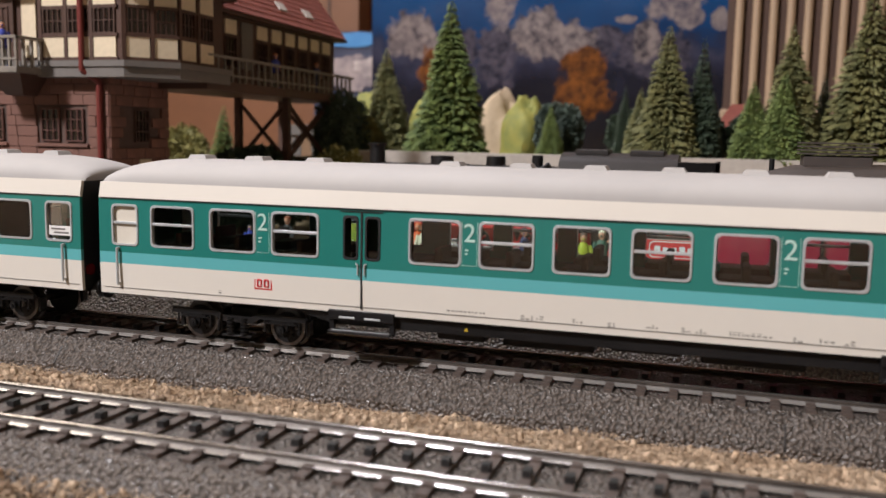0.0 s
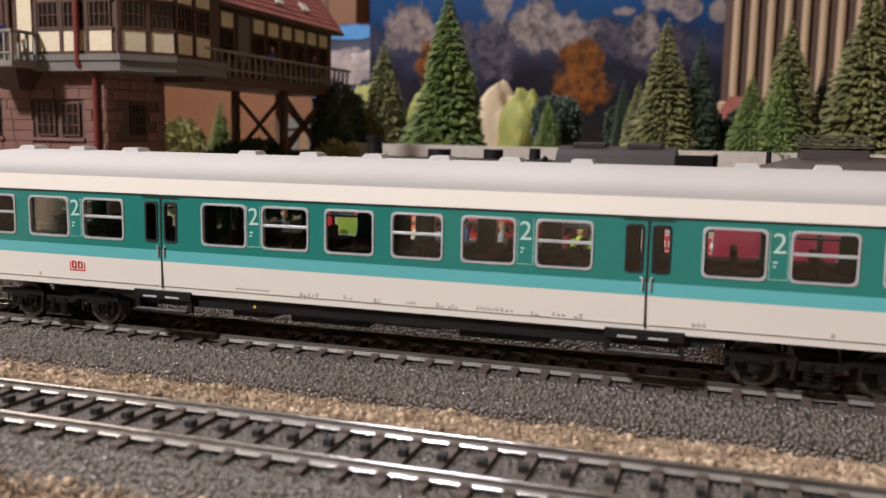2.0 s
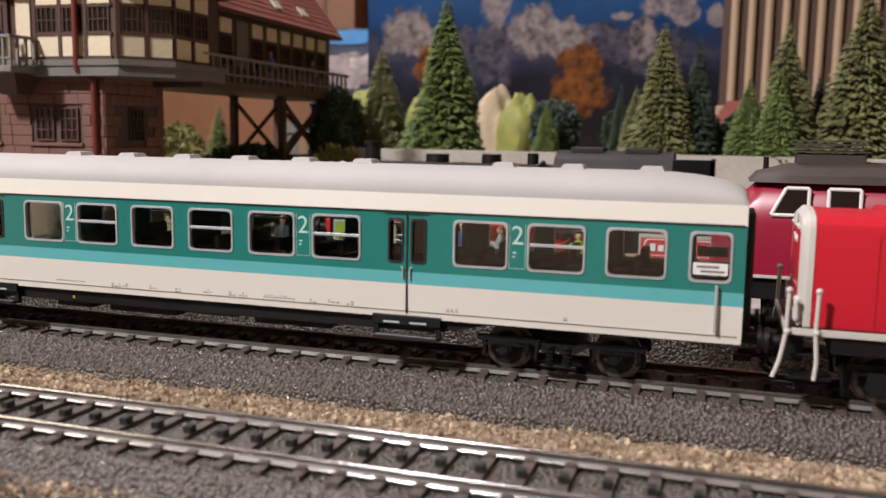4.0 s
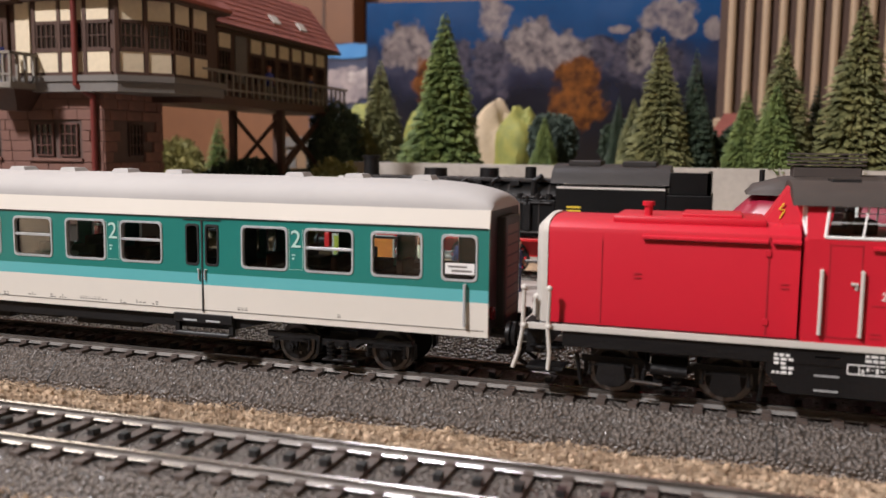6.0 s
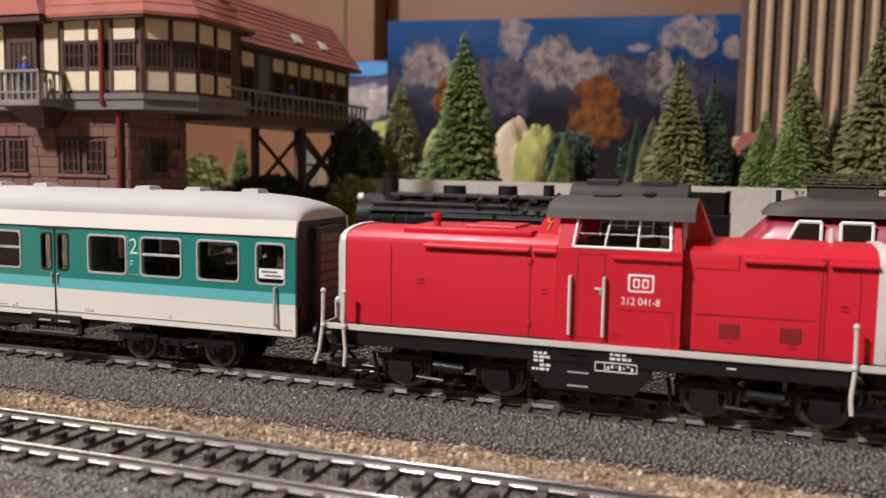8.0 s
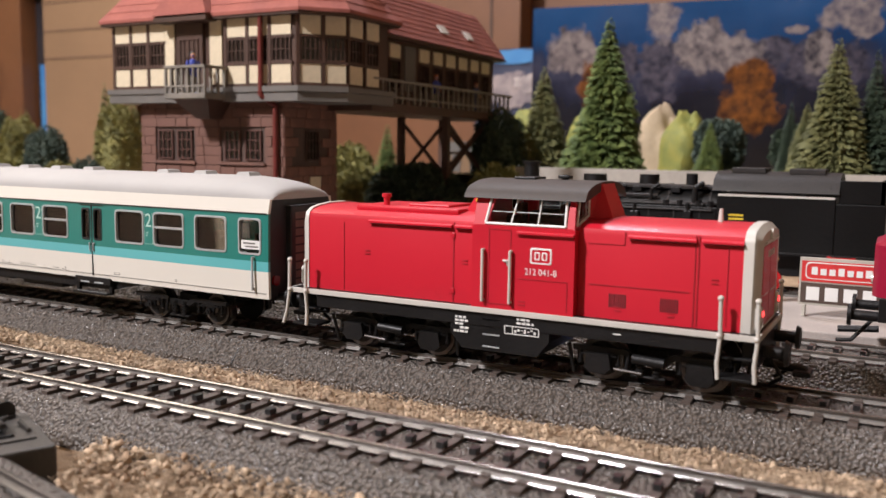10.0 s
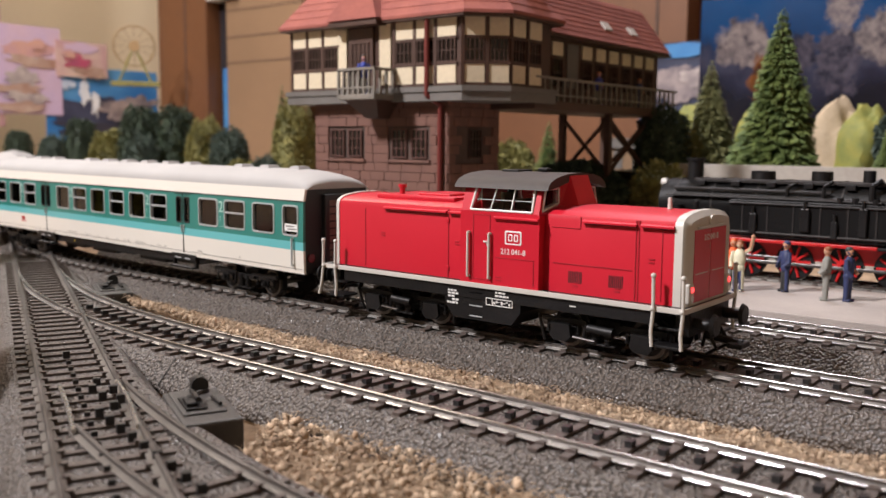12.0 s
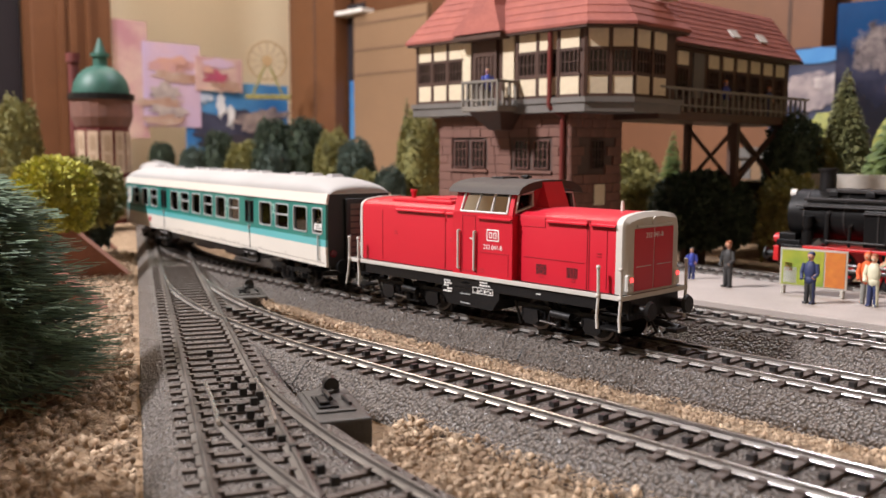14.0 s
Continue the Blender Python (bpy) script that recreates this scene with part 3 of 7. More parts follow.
def coach(label):
    c = thing("passenger_coach", label, "railway coach", "coaches of the train")
    body = part("body", box(bmesh.new(), -HALF + 1, HALF - 1, -13.4, 13.4, 13.2, 15.0), DARK, c, "black underframe")
    for s in (-1, 1):
        y = 16.2
        part("skirt_panel", band(bmesh.new(), s, 14.0, 22.3, y - 0.25, y), CREAM, c, "cream lower side")
        part("stripe", band(bmesh.new(), s, 22.3, 25.3, y, y), AQUA, c, "light aqua stripe")
        part("side_panel", band(bmesh.new(), s, 25.3, 39.7, y, y - 0.15, True), TEAL, c, "dark teal side with window openings")
        part("cornice", band(bmesh.new(), s, 39.7, 44.0, y - 0.15, y - 1.1), CREAM, c, "cream upper side")
        bm = bmesh.new()
        box(bm, -HALF + 0.4, HALF - 0.4, s * y - 0.12, s * y + 0.12, 39.6, 39.9)
        part("rain_strip", bm, RUBBER, c)
        bm = bmesh.new()
        box(bm, -HALF + 1, HALF - 1, s * (y - 0.14) - 0.1, s * (y - 0.14) + 0.1, 15.6, 15.75)
        part("seam", bm, PRINT_GREY, c)
        flip = 1 if s < 0 else -1
        for a, b, kind in WINDOWS:
            w = part("window", ring(bmesh.new(), a - 0.35, b + 0.35, WZ0 - 0.35, WZ1 + 0.35, s * (y - 0.1), s, 0.56, 0.3), WINDOW_FRAME, c, "silver window frame", smooth=True)
            bm = bmesh.new()
            box(bm, a, b, s * (y - 0.75) - 0.05, s * (y - 0.75) + 0.05, WZ0, WZ1)
            pane = part("pane", bm, MILK if kind == 3 else PANE, w, "milky white pane" if kind == 3 else "")
            if kind in (1, 3):
                bm = bmesh.new()
                box(bm, a, b, s * (y - 0.35) - 0.35, s * (y - 0.35) + 0.35, 32.9, 33.6, 0.1)
                part("window_bar", bm, WINDOW_FRAME, w, "silver cross bar")
            if kind == 2:
                bm = bmesh.new()
                box(bm, a + 0.6, b - 0.6, s * (y - 0.45) - 0.1, s * (y - 0.45) + 0.1, WZ0 + 1.4, WZ0 + 4.0)
                sign = part("destination_sign", bm, PRINT_WHITE, w, "white sign with dark lettering")
                bm = bmesh.new()
                box(bm, a + 1.4, b - 2.4, s * (y - 0.33) - 0.03, s * (y - 0.33) + 0.03, WZ0 + 2.9, WZ0 + 3.4)
                box(bm, a + 2.2, b - 1.2, s * (y - 0.33) - 0.03, s * (y - 0.33) + 0.03, WZ0 + 1.9, WZ0 + 2.4)
                part("sign_bar", bm, PRINT_GREY, w)
        # double doors with slim rounded lights
        for d in (-1, 1):
            x = d * DOOR
            bm = bmesh.new()
            box(bm, x - 5.6, x + 5.6, s * (y + 0.02) - 0.06, s * (y + 0.02) + 0.06, 39.0, 39.25)
            box(bm, x - 0.22, x + 0.22, s * (y + 0.02) - 0.1, s * (y + 0.02) + 0.1, 15.2, 39.2)
            door = part("door", bm, RUBBER, c, "folding door joint, black rubber")
            for o in (-2.9, 2.9):
                bm = bmesh.new()
                ring(bm, x + o - 2.1, x + o + 2.1, WZ0 - 0.2, WZ1 + 0.2, s * (y - 0.1), s, 0.55, 0.25, 0.9)
                part("door_light", bm, RUBBER, door, "slim black rubber-framed door window")
                bm = bmesh.new()
                box(bm, x + o - 1.7, x + o + 1.7, s * (y - 0.6) - 0.05, s * (y - 0.6) + 0.05, WZ0, WZ1)
                part("pane", bm, PANE, door)
            bm = bmesh.new()
            for o in (-0.9, 0.9):
                rod(bm, (x + o, s * (y + 0.35), 23.6), (x + o, s * (y + 0.35), 26.2), 0.22, 8)
                rod(bm, (x + o, s * (y + 0.35), 26.2), (x + o + (0.5 if o > 0 else -0.5), s * (y + 0.1), 26.3), 0.22, 8)
            part("door_handle", bm, WINDOW_FRAME, door)
            bm = bmesh.new()
            box(bm, x - 8.7, x + 8.7, s * 15.9 - 0.7, s * 15.9 + 0.55, 12.2, 14.6, 0.15)
            box(bm, x - 8.2, x + 8.2, s * 16.0 - 2.0, s * 16.0 + 0.9, 9.0, 9.7, 0.15)
            box(bm, x - 8.6, x - 7.4, s * 15.4 - 0.6, s * 15.4 + 0.6, 9.0, 14.2)
            box(bm, x + 7.4, x + 8.6, s * 15.4 - 0.6, s * 15.4 + 0.6, 9.0, 14.2)
            steps = part("door_step", bm, DARK, c, "black folding steps under the door")
            bm = bmesh.new()
            for o in (-4.6, 2.2):
                box(bm, x + o - 1.2, x + o + 3.0, s * 16.5 - 0.2, s * 16.5 + 0.4, 12.6, 13.1, 0.08)
            part("step_plate", bm, WINDOW_FRAME, steps)
            part("step_tread", box(bmesh.new(), x - 7.6, x + 7.6, s * 16.85 - 0.15, s * 16.85 + 0.15, 9.3, 9.75, 0.05), WINDOW_FRAME, steps, "bright silver tread edge")
        for e in (-1, 1):
            x = e * (DOOR + (71.0 if e > 0 else 70.4))
            bm = bmesh.new()
            rod(bm, (x, s * (y + 0.8), 16.6), (x, s * (y + 0.8), 26.6), 0.38, 10)
            for z in (16.8, 26.4):
                rod(bm, (x, s * (y + 0.8), z), (x, s * (y - 0.1), z), 0.38, 8)
            part("grab_rail", bm, WINDOW_FRAME, c, "silver grab rail", smooth=True)
        for x in (-DOOR - 26.8 - 0.3, -DOOR + 27.3, -DOOR + 97.3, DOOR + 26.9):
            x = x * flip if s > 0 else x
            words("class_number", "2", 6.2, PRINT_PALE, c, P(x, s * (y + 0.02), 35.1, 90, 0, 0 if s < 0 else 180), "pale green class number 2")
            bm = bmesh.new()
            for u in (0, 1):
                box(bm, x - 1.9 + 3.7 * u, x - 1.8 + 3.7 * u, s * y - 0.02, s * y + 0.04, 27.6, 38.0)
            box(bm, x - 1.9, x + 1.9, s * y - 0.02, s * y + 0.04, 27.6, 27.7)
            box(bm, x - 1.1, x - 0.2, s * y - 0.02, s * y + 0.05, 31.1, 31.5)
            box(bm, x - 1.1, x - 0.5, s * y - 0.02, s * y + 0.05, 30.2, 30.6)
            part("class_panel_line", bm, PRINT_PALE, c)
        x = -DOOR - 27.0
        bm = bmesh.new()
        box(bm, x - 2.5, x + 2.5, s * (y - 0.08) - 0.03, s * (y - 0.08) + 0.1, 18.1, 21.5)
        plate = part("emblem", bm, PRINT_RED, c, "red framed railway emblem")
        bm = bmesh.new()
        box(bm, x - 2.15, x + 2.15, s * (y - 0.06) - 0.03, s * (y - 0.06) + 0.14, 18.45, 21.15)
        part("emblem_field", bm, CREAM, plate)
        for u in (-1.75, 0.25):
            part("emblem_mark", ring(bmesh.new(), x + u, x + u + 1.5, 18.75, 20.85, s * (y + 0.11), s, 0.35, 0.1, 0.3), PRINT_RED, plate)
        # fine lettering along the sill stays unreadable: bars
        rng = random.Random(5)
        for x0, n, low in ((-DOOR + 22, 10, 16.4), (-DOOR + 40, 3, 15.9), (-DOOR + 43.6, 2, 16.1), (-DOOR + 52, 3, 16.1), (-DOOR + 60, 2, 15.8), (-DOOR + 68.5, 3, 16.2), (-DOOR + 76, 2, 16.0), (-DOOR + 79, 3, 16.0), (-DOOR + 86, 9, 16.2), (-DOOR + 99, 2, 15.8), (-DOOR + 104, 3, 16.2), (-DOOR + 109, 2, 16.0), (DOOR + 10, 3, 16.2), (-DOOR - 40, 1, 16.2), (DOOR + 38, 1, 16.2)):
            bm = bmesh.new()
            x = x0
            for k in range(n):
                w = rng.uniform(0.45, 1.1)
                for z in (low, low + 0.62) if rng.random() < 0.6 else (low,):
                    box(bm, x, x + w * rng.uniform(0.7, 1.0), s * (y - 0.18) - 0.02, s * (y - 0.18) + 0.1, z, z + 0.36)
                x += w + 0.22
            part("lettering_block", bm, PRINT_SILL, c, "small grey block of unreadable bars")
    # roof with rounded ends
    rings = []
    steps = [0, 0.6, 1.6, 3, 5, 8, 12, 17, 24]
    xs = [-HALF + d for d in steps] + [HALF - d for d in steps[::-1]]
    for x in xs:
        d = HALF - abs(x)
        k = math.sqrt(max(0.0, 1 - (1 - min(1, d / 24)) ** 2.2))
        h, wd = 2.0 + 4.6 * k, 15.1 - 1.3 * (1 - k)
        prof = [(-wd, 43.8)] + [(wd * math.sin(radians(a)) * 1.0, 43.8 + h * math.cos(radians(a)) ** 0.8 if abs(a) < 90 else 43.8) for a in (-82, -72, -62, -50, -36, -22, -8, 8, 22, 36, 50, 62, 72, 82)] + [(wd, 43.8)]
        rings.append([(x, p[0], p[1]) for p in prof])
    roof = part("roof", loft(bmesh.new(), rings), ROOF_GREY, c, "light grey rounded roof", smooth=True)
    for x in [-117, -99.5, -81.5, -44.5, -26.5, -8.5, 9.5, 27.5, 45.0, 82, 99, 117.5]:
        bm = bmesh.new()
        loft(bm, [[(x - 3.4, -3.2, 49.6), (x + 3.4, -3.2, 49.6), (x + 3.4, 3.2, 49.6), (x - 3.4, 3.2, 49.6)], [(x - 2.2, -2.4, 51.4), (x + 2.2, -2.4, 51.4), (x + 2.2, 2.4, 51.4), (x - 2.2, 2.4, 51.4)]])
        part("roof_vent", bm, ROOF_GREY, roof)
    # end walls, gangway and interior
    for e in (-1, 1):
        x = e * HALF
        bm = bmesh.new()
        poly(bm, [(-15.6, 14.2), (-15.6, 39.6), (-14.6, 43.9), (14.6, 43.9), (15.6, 39.6), (15.6, 14.2)], x - e * 0.2, x - e * 1.6, "x")
        part("end_wall", bm, RUBBER, c, "black end wall")
        g = part("gangway", box(bmesh.new(), min(x - e, x + e * 1.9), max(x - e, x + e * 1.9), -7.5, 7.5, 14.5, 42.0, 0.5), RUBBER, c, "black gangway surround")
        for k in range(9):
            z = 17 + k * 2.6
            part("shutter_slat", box(bmesh.new(), x + e * 1.8 - 0.15, x + e * 1.8 + 0.15, -5.6, 5.6, z, z + 2.1, 0.1), SHUTTER, g)
        for s in (-1, 1):
            bm = bmesh.new()
            rod(bm, (x - e, s * 10.2, 14.4), (x + e * 3.4, s * 10.2, 14.4), 1.3, 14)
            rod(bm, (x + e * 3.4, s * 10.2, 14.4), (x + e * 4.3, s * 10.2, 14.4), 3.0, 18)
            part("buffer", bm, DARK, c, smooth=True)
            bm = bmesh.new()
            rod(bm, (x - e * 0.6, s * 12.8, 19.5), (x + e * 0.5, s * 12.8, 19.5), 1.6, 16)
            part("tail_lamp", bm, LENS, c, "dark red tail lamp")
    bm = bmesh.new()
    box(bm, -HALF + 2, HALF - 2, -14.9, 14.9, 24.0, 25.6)
    part("floor", bm, INSIDE, c, "dark brown interior floor")
    bm = bmesh.new()
    box(bm, -HALF + 2, HALF - 2, -13.9, 13.9, 41.5, 42.4)
    part("headlining", bm, INSIDE, c)
    for x in [DOOR * d + o for d in (-1, 1) for o in (-8.6, 8.6)] + [0]:
        part("partition", box(bmesh.new(), x - 0.5, x + 0.5, -14.8, -4 if x else 2, 25.5, 41.6), INSIDE, c)
    seat = None
    for x in [-DOOR + 18.8 + 17.5 * k for k in range(6)] + [sg * (DOOR + o) for sg in (-1, 1) for o in (18, 36, 53.5)]:
        for y in (-9.5, 9.5):
            if seat is None:
                bm = bmesh.new()
                box(bm, -5.6, 5.6, -4.4, 4.4, 0, 2.4, 0.4)
                box(bm, -0.9, 0.9, -4.4, 4.4, 0, 5.4, 0.5)
                seat = part("seat", bm, SEAT, c, "dark red double seat", P(x, y, 25.6))
            else:
                again(seat, P(x, y, 25.6), c)
    for x in (-99, 99):
        bogie(c, x)
    # boxes and tanks under the floor
    for x0, x1, z0, y0 in ((-44, -32, 8.5, 12), (-28, -6, 7.8, 10), (-2, 14, 9.5, 12.5), (18, 40, 8.2, 11), (-52, 52, 11.6, 7)):
        part("underfloor_box", box(bmesh.new(), x0, x1, -y0, y0, z0, 13.6, 0.5), DARK, c)
    bm = bmesh.new()
    poly(bm, [(-82, 13.4), (82, 13.4), (70, 10.6), (-70, 10.6)], -14.6, 14.6)
    part("truss_skirt", bm, DARK, c, "black lower sill")
    bm = bmesh.new()
    bm.faces.new([bm.verts.new(v) for v in ((-36.3, -14.75, 11.6), (-35.3, -14.75, 11.6), (-35.8, -14.75, 12.5))])
    part("warning_mark", bm, PRINT_YELLOW, c, "small yellow warning triangle")
    return c


SHUTTER = material("grey_brown_shutter", (0.12, 0.085, 0.07), 0.6)
LENS = material("dark_lens", (0.12, 0.005, 0.008), 0.2)
COACH = coach("teal, aqua and cream regional coach with grey roof")
COACH_TWO = copy_thing(COACH, EMPTY)
COACH_TWO["label"] = "second teal and cream coach coupled behind the first"


# ---- the moving train: red diesel locomotive ----
def locomotive():
    t = thing("diesel_locomotive", "bright red diesel locomotive with pale grey trim", "locomotive")
    L = 68.8
    R = 62.2
    END = {-1: L, 1: R}
    # frame, walkway and the pale sill strip
    bm = bmesh.new()
    box(bm, -L + 9, R - 9, -16.8, 16.8, 13.8, 17.6, 0.2)
    part("frame", bm, DARK, t, "black main frame")
    part("walkway", box(bmesh.new(), -L, R, -17.2, 17.2, 18.2, 18.9, 0.1), DARK, t, "black walkway plate")
    bm = bmesh.new()
    for s in (-1, 1):
        box(bm, -L, R, s * 17.3 - 0.25, s * 17.3 + 0.25, 17.5, 18.95, 0.1)
    for e in (-1, 1):
        box(bm, e * (END[e] + 0.1) - 0.25, e * (END[e] + 0.1) + 0.25, -17.5, 17.5, 17.5, 18.95, 0.1)
    part("sill_strip", bm, PALE, t, "pale grey sill strip")

    def hood(x0, x1, z, name, label):
        rings = []
        for x in (x0, x1):
            rings.append([(x, y, h) for y, h in ((-14.6, 18.9), (-14.6, z - 2.6), (-14.2, z - 1.2), (-12.6, z - 0.2), (-9, z + 0.5), (-4, z + 1.0), (4, z + 1.0), (9, z + 0.5), (12.6, z - 0.2), (14.2, z - 1.2), (14.6, z - 2.6), (14.6, 18.9))])
        return part(name, loft(bmesh.new(), rings), RED, t, label, smooth=True)

    long_hood = hood(-65.0, -10.2, 42.0, "long_hood", "red engine hood")
    short_hood = hood(18.5, 58.0, 42.0, "short_hood", "red short hood")
    for e, hd in ((-1, long_hood), (1, short_hood)):
        x0 = -66.0 if e < 0 else 57.8
        rings = []
        for x, g in ((x0 - 0 if e > 0 else x0 + 2.0, 0.25), (x0 + 2.2 if e > 0 else x0 + 0.8, 0.3), (x0 + 3.6 if e > 0 else x0 - 0.6, -1.2)):
            z = 42.0 + g
            k = 14.6 + g
            rings.append([(x, y, h) for y, h in ((-k, 18.9), (-k, z - 2.8), (-k + 0.5, z - 1.3), (-12.6, z - 0.1), (-9, z + 0.6), (-4, z + 1.1), (4, z + 1.1), (9, z + 0.6), (12.6, z - 0.1), (k - 0.5, z - 1.3), (k, z - 2.8), (k, 18.9))])
        part("end_frame", loft(bmesh.new(), rings), PALE, hd, "pale grey end surround", smooth=True)
        xe = x0 + 3.6 if e > 0 else x0 - 0.6
        bm = bmesh.new()
        for a, b in ((-10.6, -0.2), (0.2, 10.6)):
            box(bm, xe - 0.15, xe + 0.15, a, b, 19.6, 38.6, 0.12)
        doors = part("end_door", bm, RED, t, "dark red end doors")
        bm = bmesh.new()
        for a, b in ((-9.4, -1.6), (1.6, 9.4)):
            box(bm, xe + e * 0.2 - 0.04, xe + e * 0.2 + 0.04, a, b, 26.9, 27.15)
        part("end_line", bm, PALE, doors)
        words("number_lettering", "212 041-8", 2.3, PRINT_WHITE, doors, P(xe + e * 0.22, 0, 36.3, 90, 0, 90 * e), "white locomotive number")
        bm = bmesh.new()
        rod(bm, (xe - 0.2, 0, 40.4), (xe + 0.5 * e, 0, 40.4), 1.6, 14)
        part("head_lamp", bm, PALE, hd, "small top lamp", smooth=True)
        bm = bmesh.new()
        rod(bm, (xe + 0.3 * e, -9.5, 39.4), (xe + 0.3 * e, 9.5, 39.4), 0.35, 8)
        part("end_rail", bm, PALE, hd)
        for s in (-1, 1):
            bm = bmesh.new()
            box(bm, xe - 0.8, xe + 0.7, s * 12.6 - 1.7, s * 12.6 + 1.7, 19.6, 25.0, 0.6)
            lamp = part("lamp_housing", bm, PALE, t, "pale lamp housing")
            bm = bmesh.new()
            rod(bm, (xe + e * 0.3, s * 12.6, 23.4), (xe + e * 1.0, s * 12.6, 23.4), 0.72, 14)
            part("tail_lamp", bm, LAMP_RED if e > 0 else LENS, lamp, "glowing red tail lamp" if e > 0 else "unlit lamp", smooth=True)
            bm = bmesh.new()
            rod(bm, (xe + e * 0.3, s * 12.6, 21.0), (xe + e * 0.9, s * 12.6, 21.0), 1.0, 14)
            part("lamp_lens", bm, LENSCLEAR, lamp, smooth=True)

    def lines(parent, rows, mat, name, y=14.62, d=0.14, label=""):
        for s in (-1, 1):
            for x0, x1, z0, z1 in rows:
                part(name, box(bmesh.new(), x0, x1, s * y - d, s * y + d, z0, z1), mat, parent, label)

    # seams, gutters, grilles and hinges
    lines(long_hood, [(-51.8, -51.6, 19.4, 38.6), (-16.6, -16.3, 19.2, 40.4)], RED_EDGE, "panel_seam")
    lines(short_hood, [(47.6, 47.9, 19.2, 40.6), (46.8, 47.1, 19.2, 40.6), (54.3, 54.5, 20, 38.6), (21.5, 45.8, 27.0, 27.3), (21, 30, 37.2, 37.35), (30, 30.2, 37.2, 40.4)], RED_EDGE, "panel_seam")
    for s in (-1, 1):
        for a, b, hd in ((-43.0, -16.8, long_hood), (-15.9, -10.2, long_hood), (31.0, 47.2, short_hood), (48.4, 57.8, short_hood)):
            bm = bmesh.new()
            poly(bm, [(s * 14.4, 39.9), (s * 15.7, 39.5), (s * 15.7, 39.0), (s * 14.4, 39.2)], a, b, "x")
            part("gutter", bm, RED, hd, "red rain gutter")
            # black strip paints the shade below the gutter
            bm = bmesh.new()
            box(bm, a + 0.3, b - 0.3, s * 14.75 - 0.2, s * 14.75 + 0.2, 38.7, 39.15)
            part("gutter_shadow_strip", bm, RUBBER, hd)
        for x in (26.6, 39.2):
            bm = bmesh.new()
            for k in range(8):
                box(bm, x + k * 0.56, x + k * 0.56 + 0.26, s * 14.62 - 0.1, s * 14.62 + 0.12, 21.9, 25.2)
            part("grille", bm, RUBBER, short_hood, "slotted black grille")
        bm = bmesh.new()
        for x, z in ((-44.5, 30.0), (-13.8, 29.4), (50.8, 29.6), (28.0, 21.0), (41, 20.8)):
            for k in (0, 0.9):
                box(bm, x, x + 1.6, s * 14.7 - 0.1, s * 14.7 + 0.12, z + k, z + k + 0.3)
        part("latch", bm, RED_EDGE, long_hood)
        bm = bmesh.new()
        for z in (36.2, 21.4):
            box(bm, -17.2, -16.0, s * 14.8 - 0.2, s * 14.8 + 0.2, z, z + 1.4, 0.1)
        part("hinge", bm, RED, long_hood)
    bm = bmesh.new()
    box(bm, -50, -17, -11, 11, 42.0, 43.6, 0.5)
    part("hood_ridge", bm, RED, long_hood, smooth=True)
    part("hood_ridge", box(bmesh.new(), -35, -22, -7, 7, 43.4, 44.3, 0.3), RED, long_hood)
    part("horn", rod(rod(bmesh.new(), (-42.5, -6.5, 42.5), (-42.5, -6.5, 45.8), 0.9, 12), (-42.5, -6.5, 45.8), (-42.5, -6.5, 46.8), 1.4, 12), RED, long_hood, smooth=True)
    part("aerial", rod(bmesh.new(), (49.5, 0, 42.5), (49.5, 0, 46.2), 0.75, 12, 0.45), PALE, short_hood, "pale grey aerial", smooth=True)

    # cab
    cab = part("cab", poly(bmesh.new(), [(-9.6, 18.9), (18.4, 18.9), (18.4, 40.2), (17.4, 40.6), (-8.8, 40.6), (-9.6, 40.2)], -17.4, 17.4), RED, t, "red driver's cab")
    zt = 48.2
    for s in (-1, 1):
        # slanted window wall as a frame of four bars
        y0, y1 = s * 17.3, s * 14.9
        for x0, x1, w0, w1 in ((-9.4, -5.6, 0.0, 1.6), (16.2, 18.2, 0, -0.6)):
            bm = bmesh.new()
            loft(bm, [[(x0, y0, 40.4), (x1, y0, 40.4), (x1, y0 - s * 1.2, 40.4), (x0, y0 - s * 1.2, 40.4)], [(x0 + w0, y1, zt), (x1 + w1, y1, zt), (x1 + w1, y1 - s * 1.2, zt), (x0 + w0, y1 - s * 1.2, zt)]])
            part("window_post", bm, RED, cab)
        wf = [(-5.9, 41.0), (15.8, 41.0), (15.4, zt - 0.5), (-5.1, zt - 0.5)]

        def on(x, z, o=0.0):
            k = (z - 40.4) / (zt - 40.4)
            return (x, s * (17.3 + o - 2.4 * k), z)
        bm = bmesh.new()
        for p, q in zip(wf, wf[1:] + wf[:1]):
            rod(bm, on(*p, 0.15), on(*q, 0.15), 0.34, 8)
        for f in (1 / 3, 2 / 3):
            rod(bm, on(-6.2 + 22.1 * f, 41.0, 0.1), on(-4.2 + 19.4 * f, zt - 0.5, 0.1), 0.22, 8)
        rod(bm, on(-5.2, 44.0, -0.4), on(15.6, 44.0, -0.4), 0.11, 6)
        wn = part("window_frame", bm, PRINT_WHITE, t, "white-framed cab window", smooth=True)
        bm = bmesh.new()
        bm.faces.new([bm.verts.new(on(*p, -0.2)) for p in wf])
        part("pane", bm, PANE, wn)
        # door, handrails, lettering
        bm = bmesh.new()
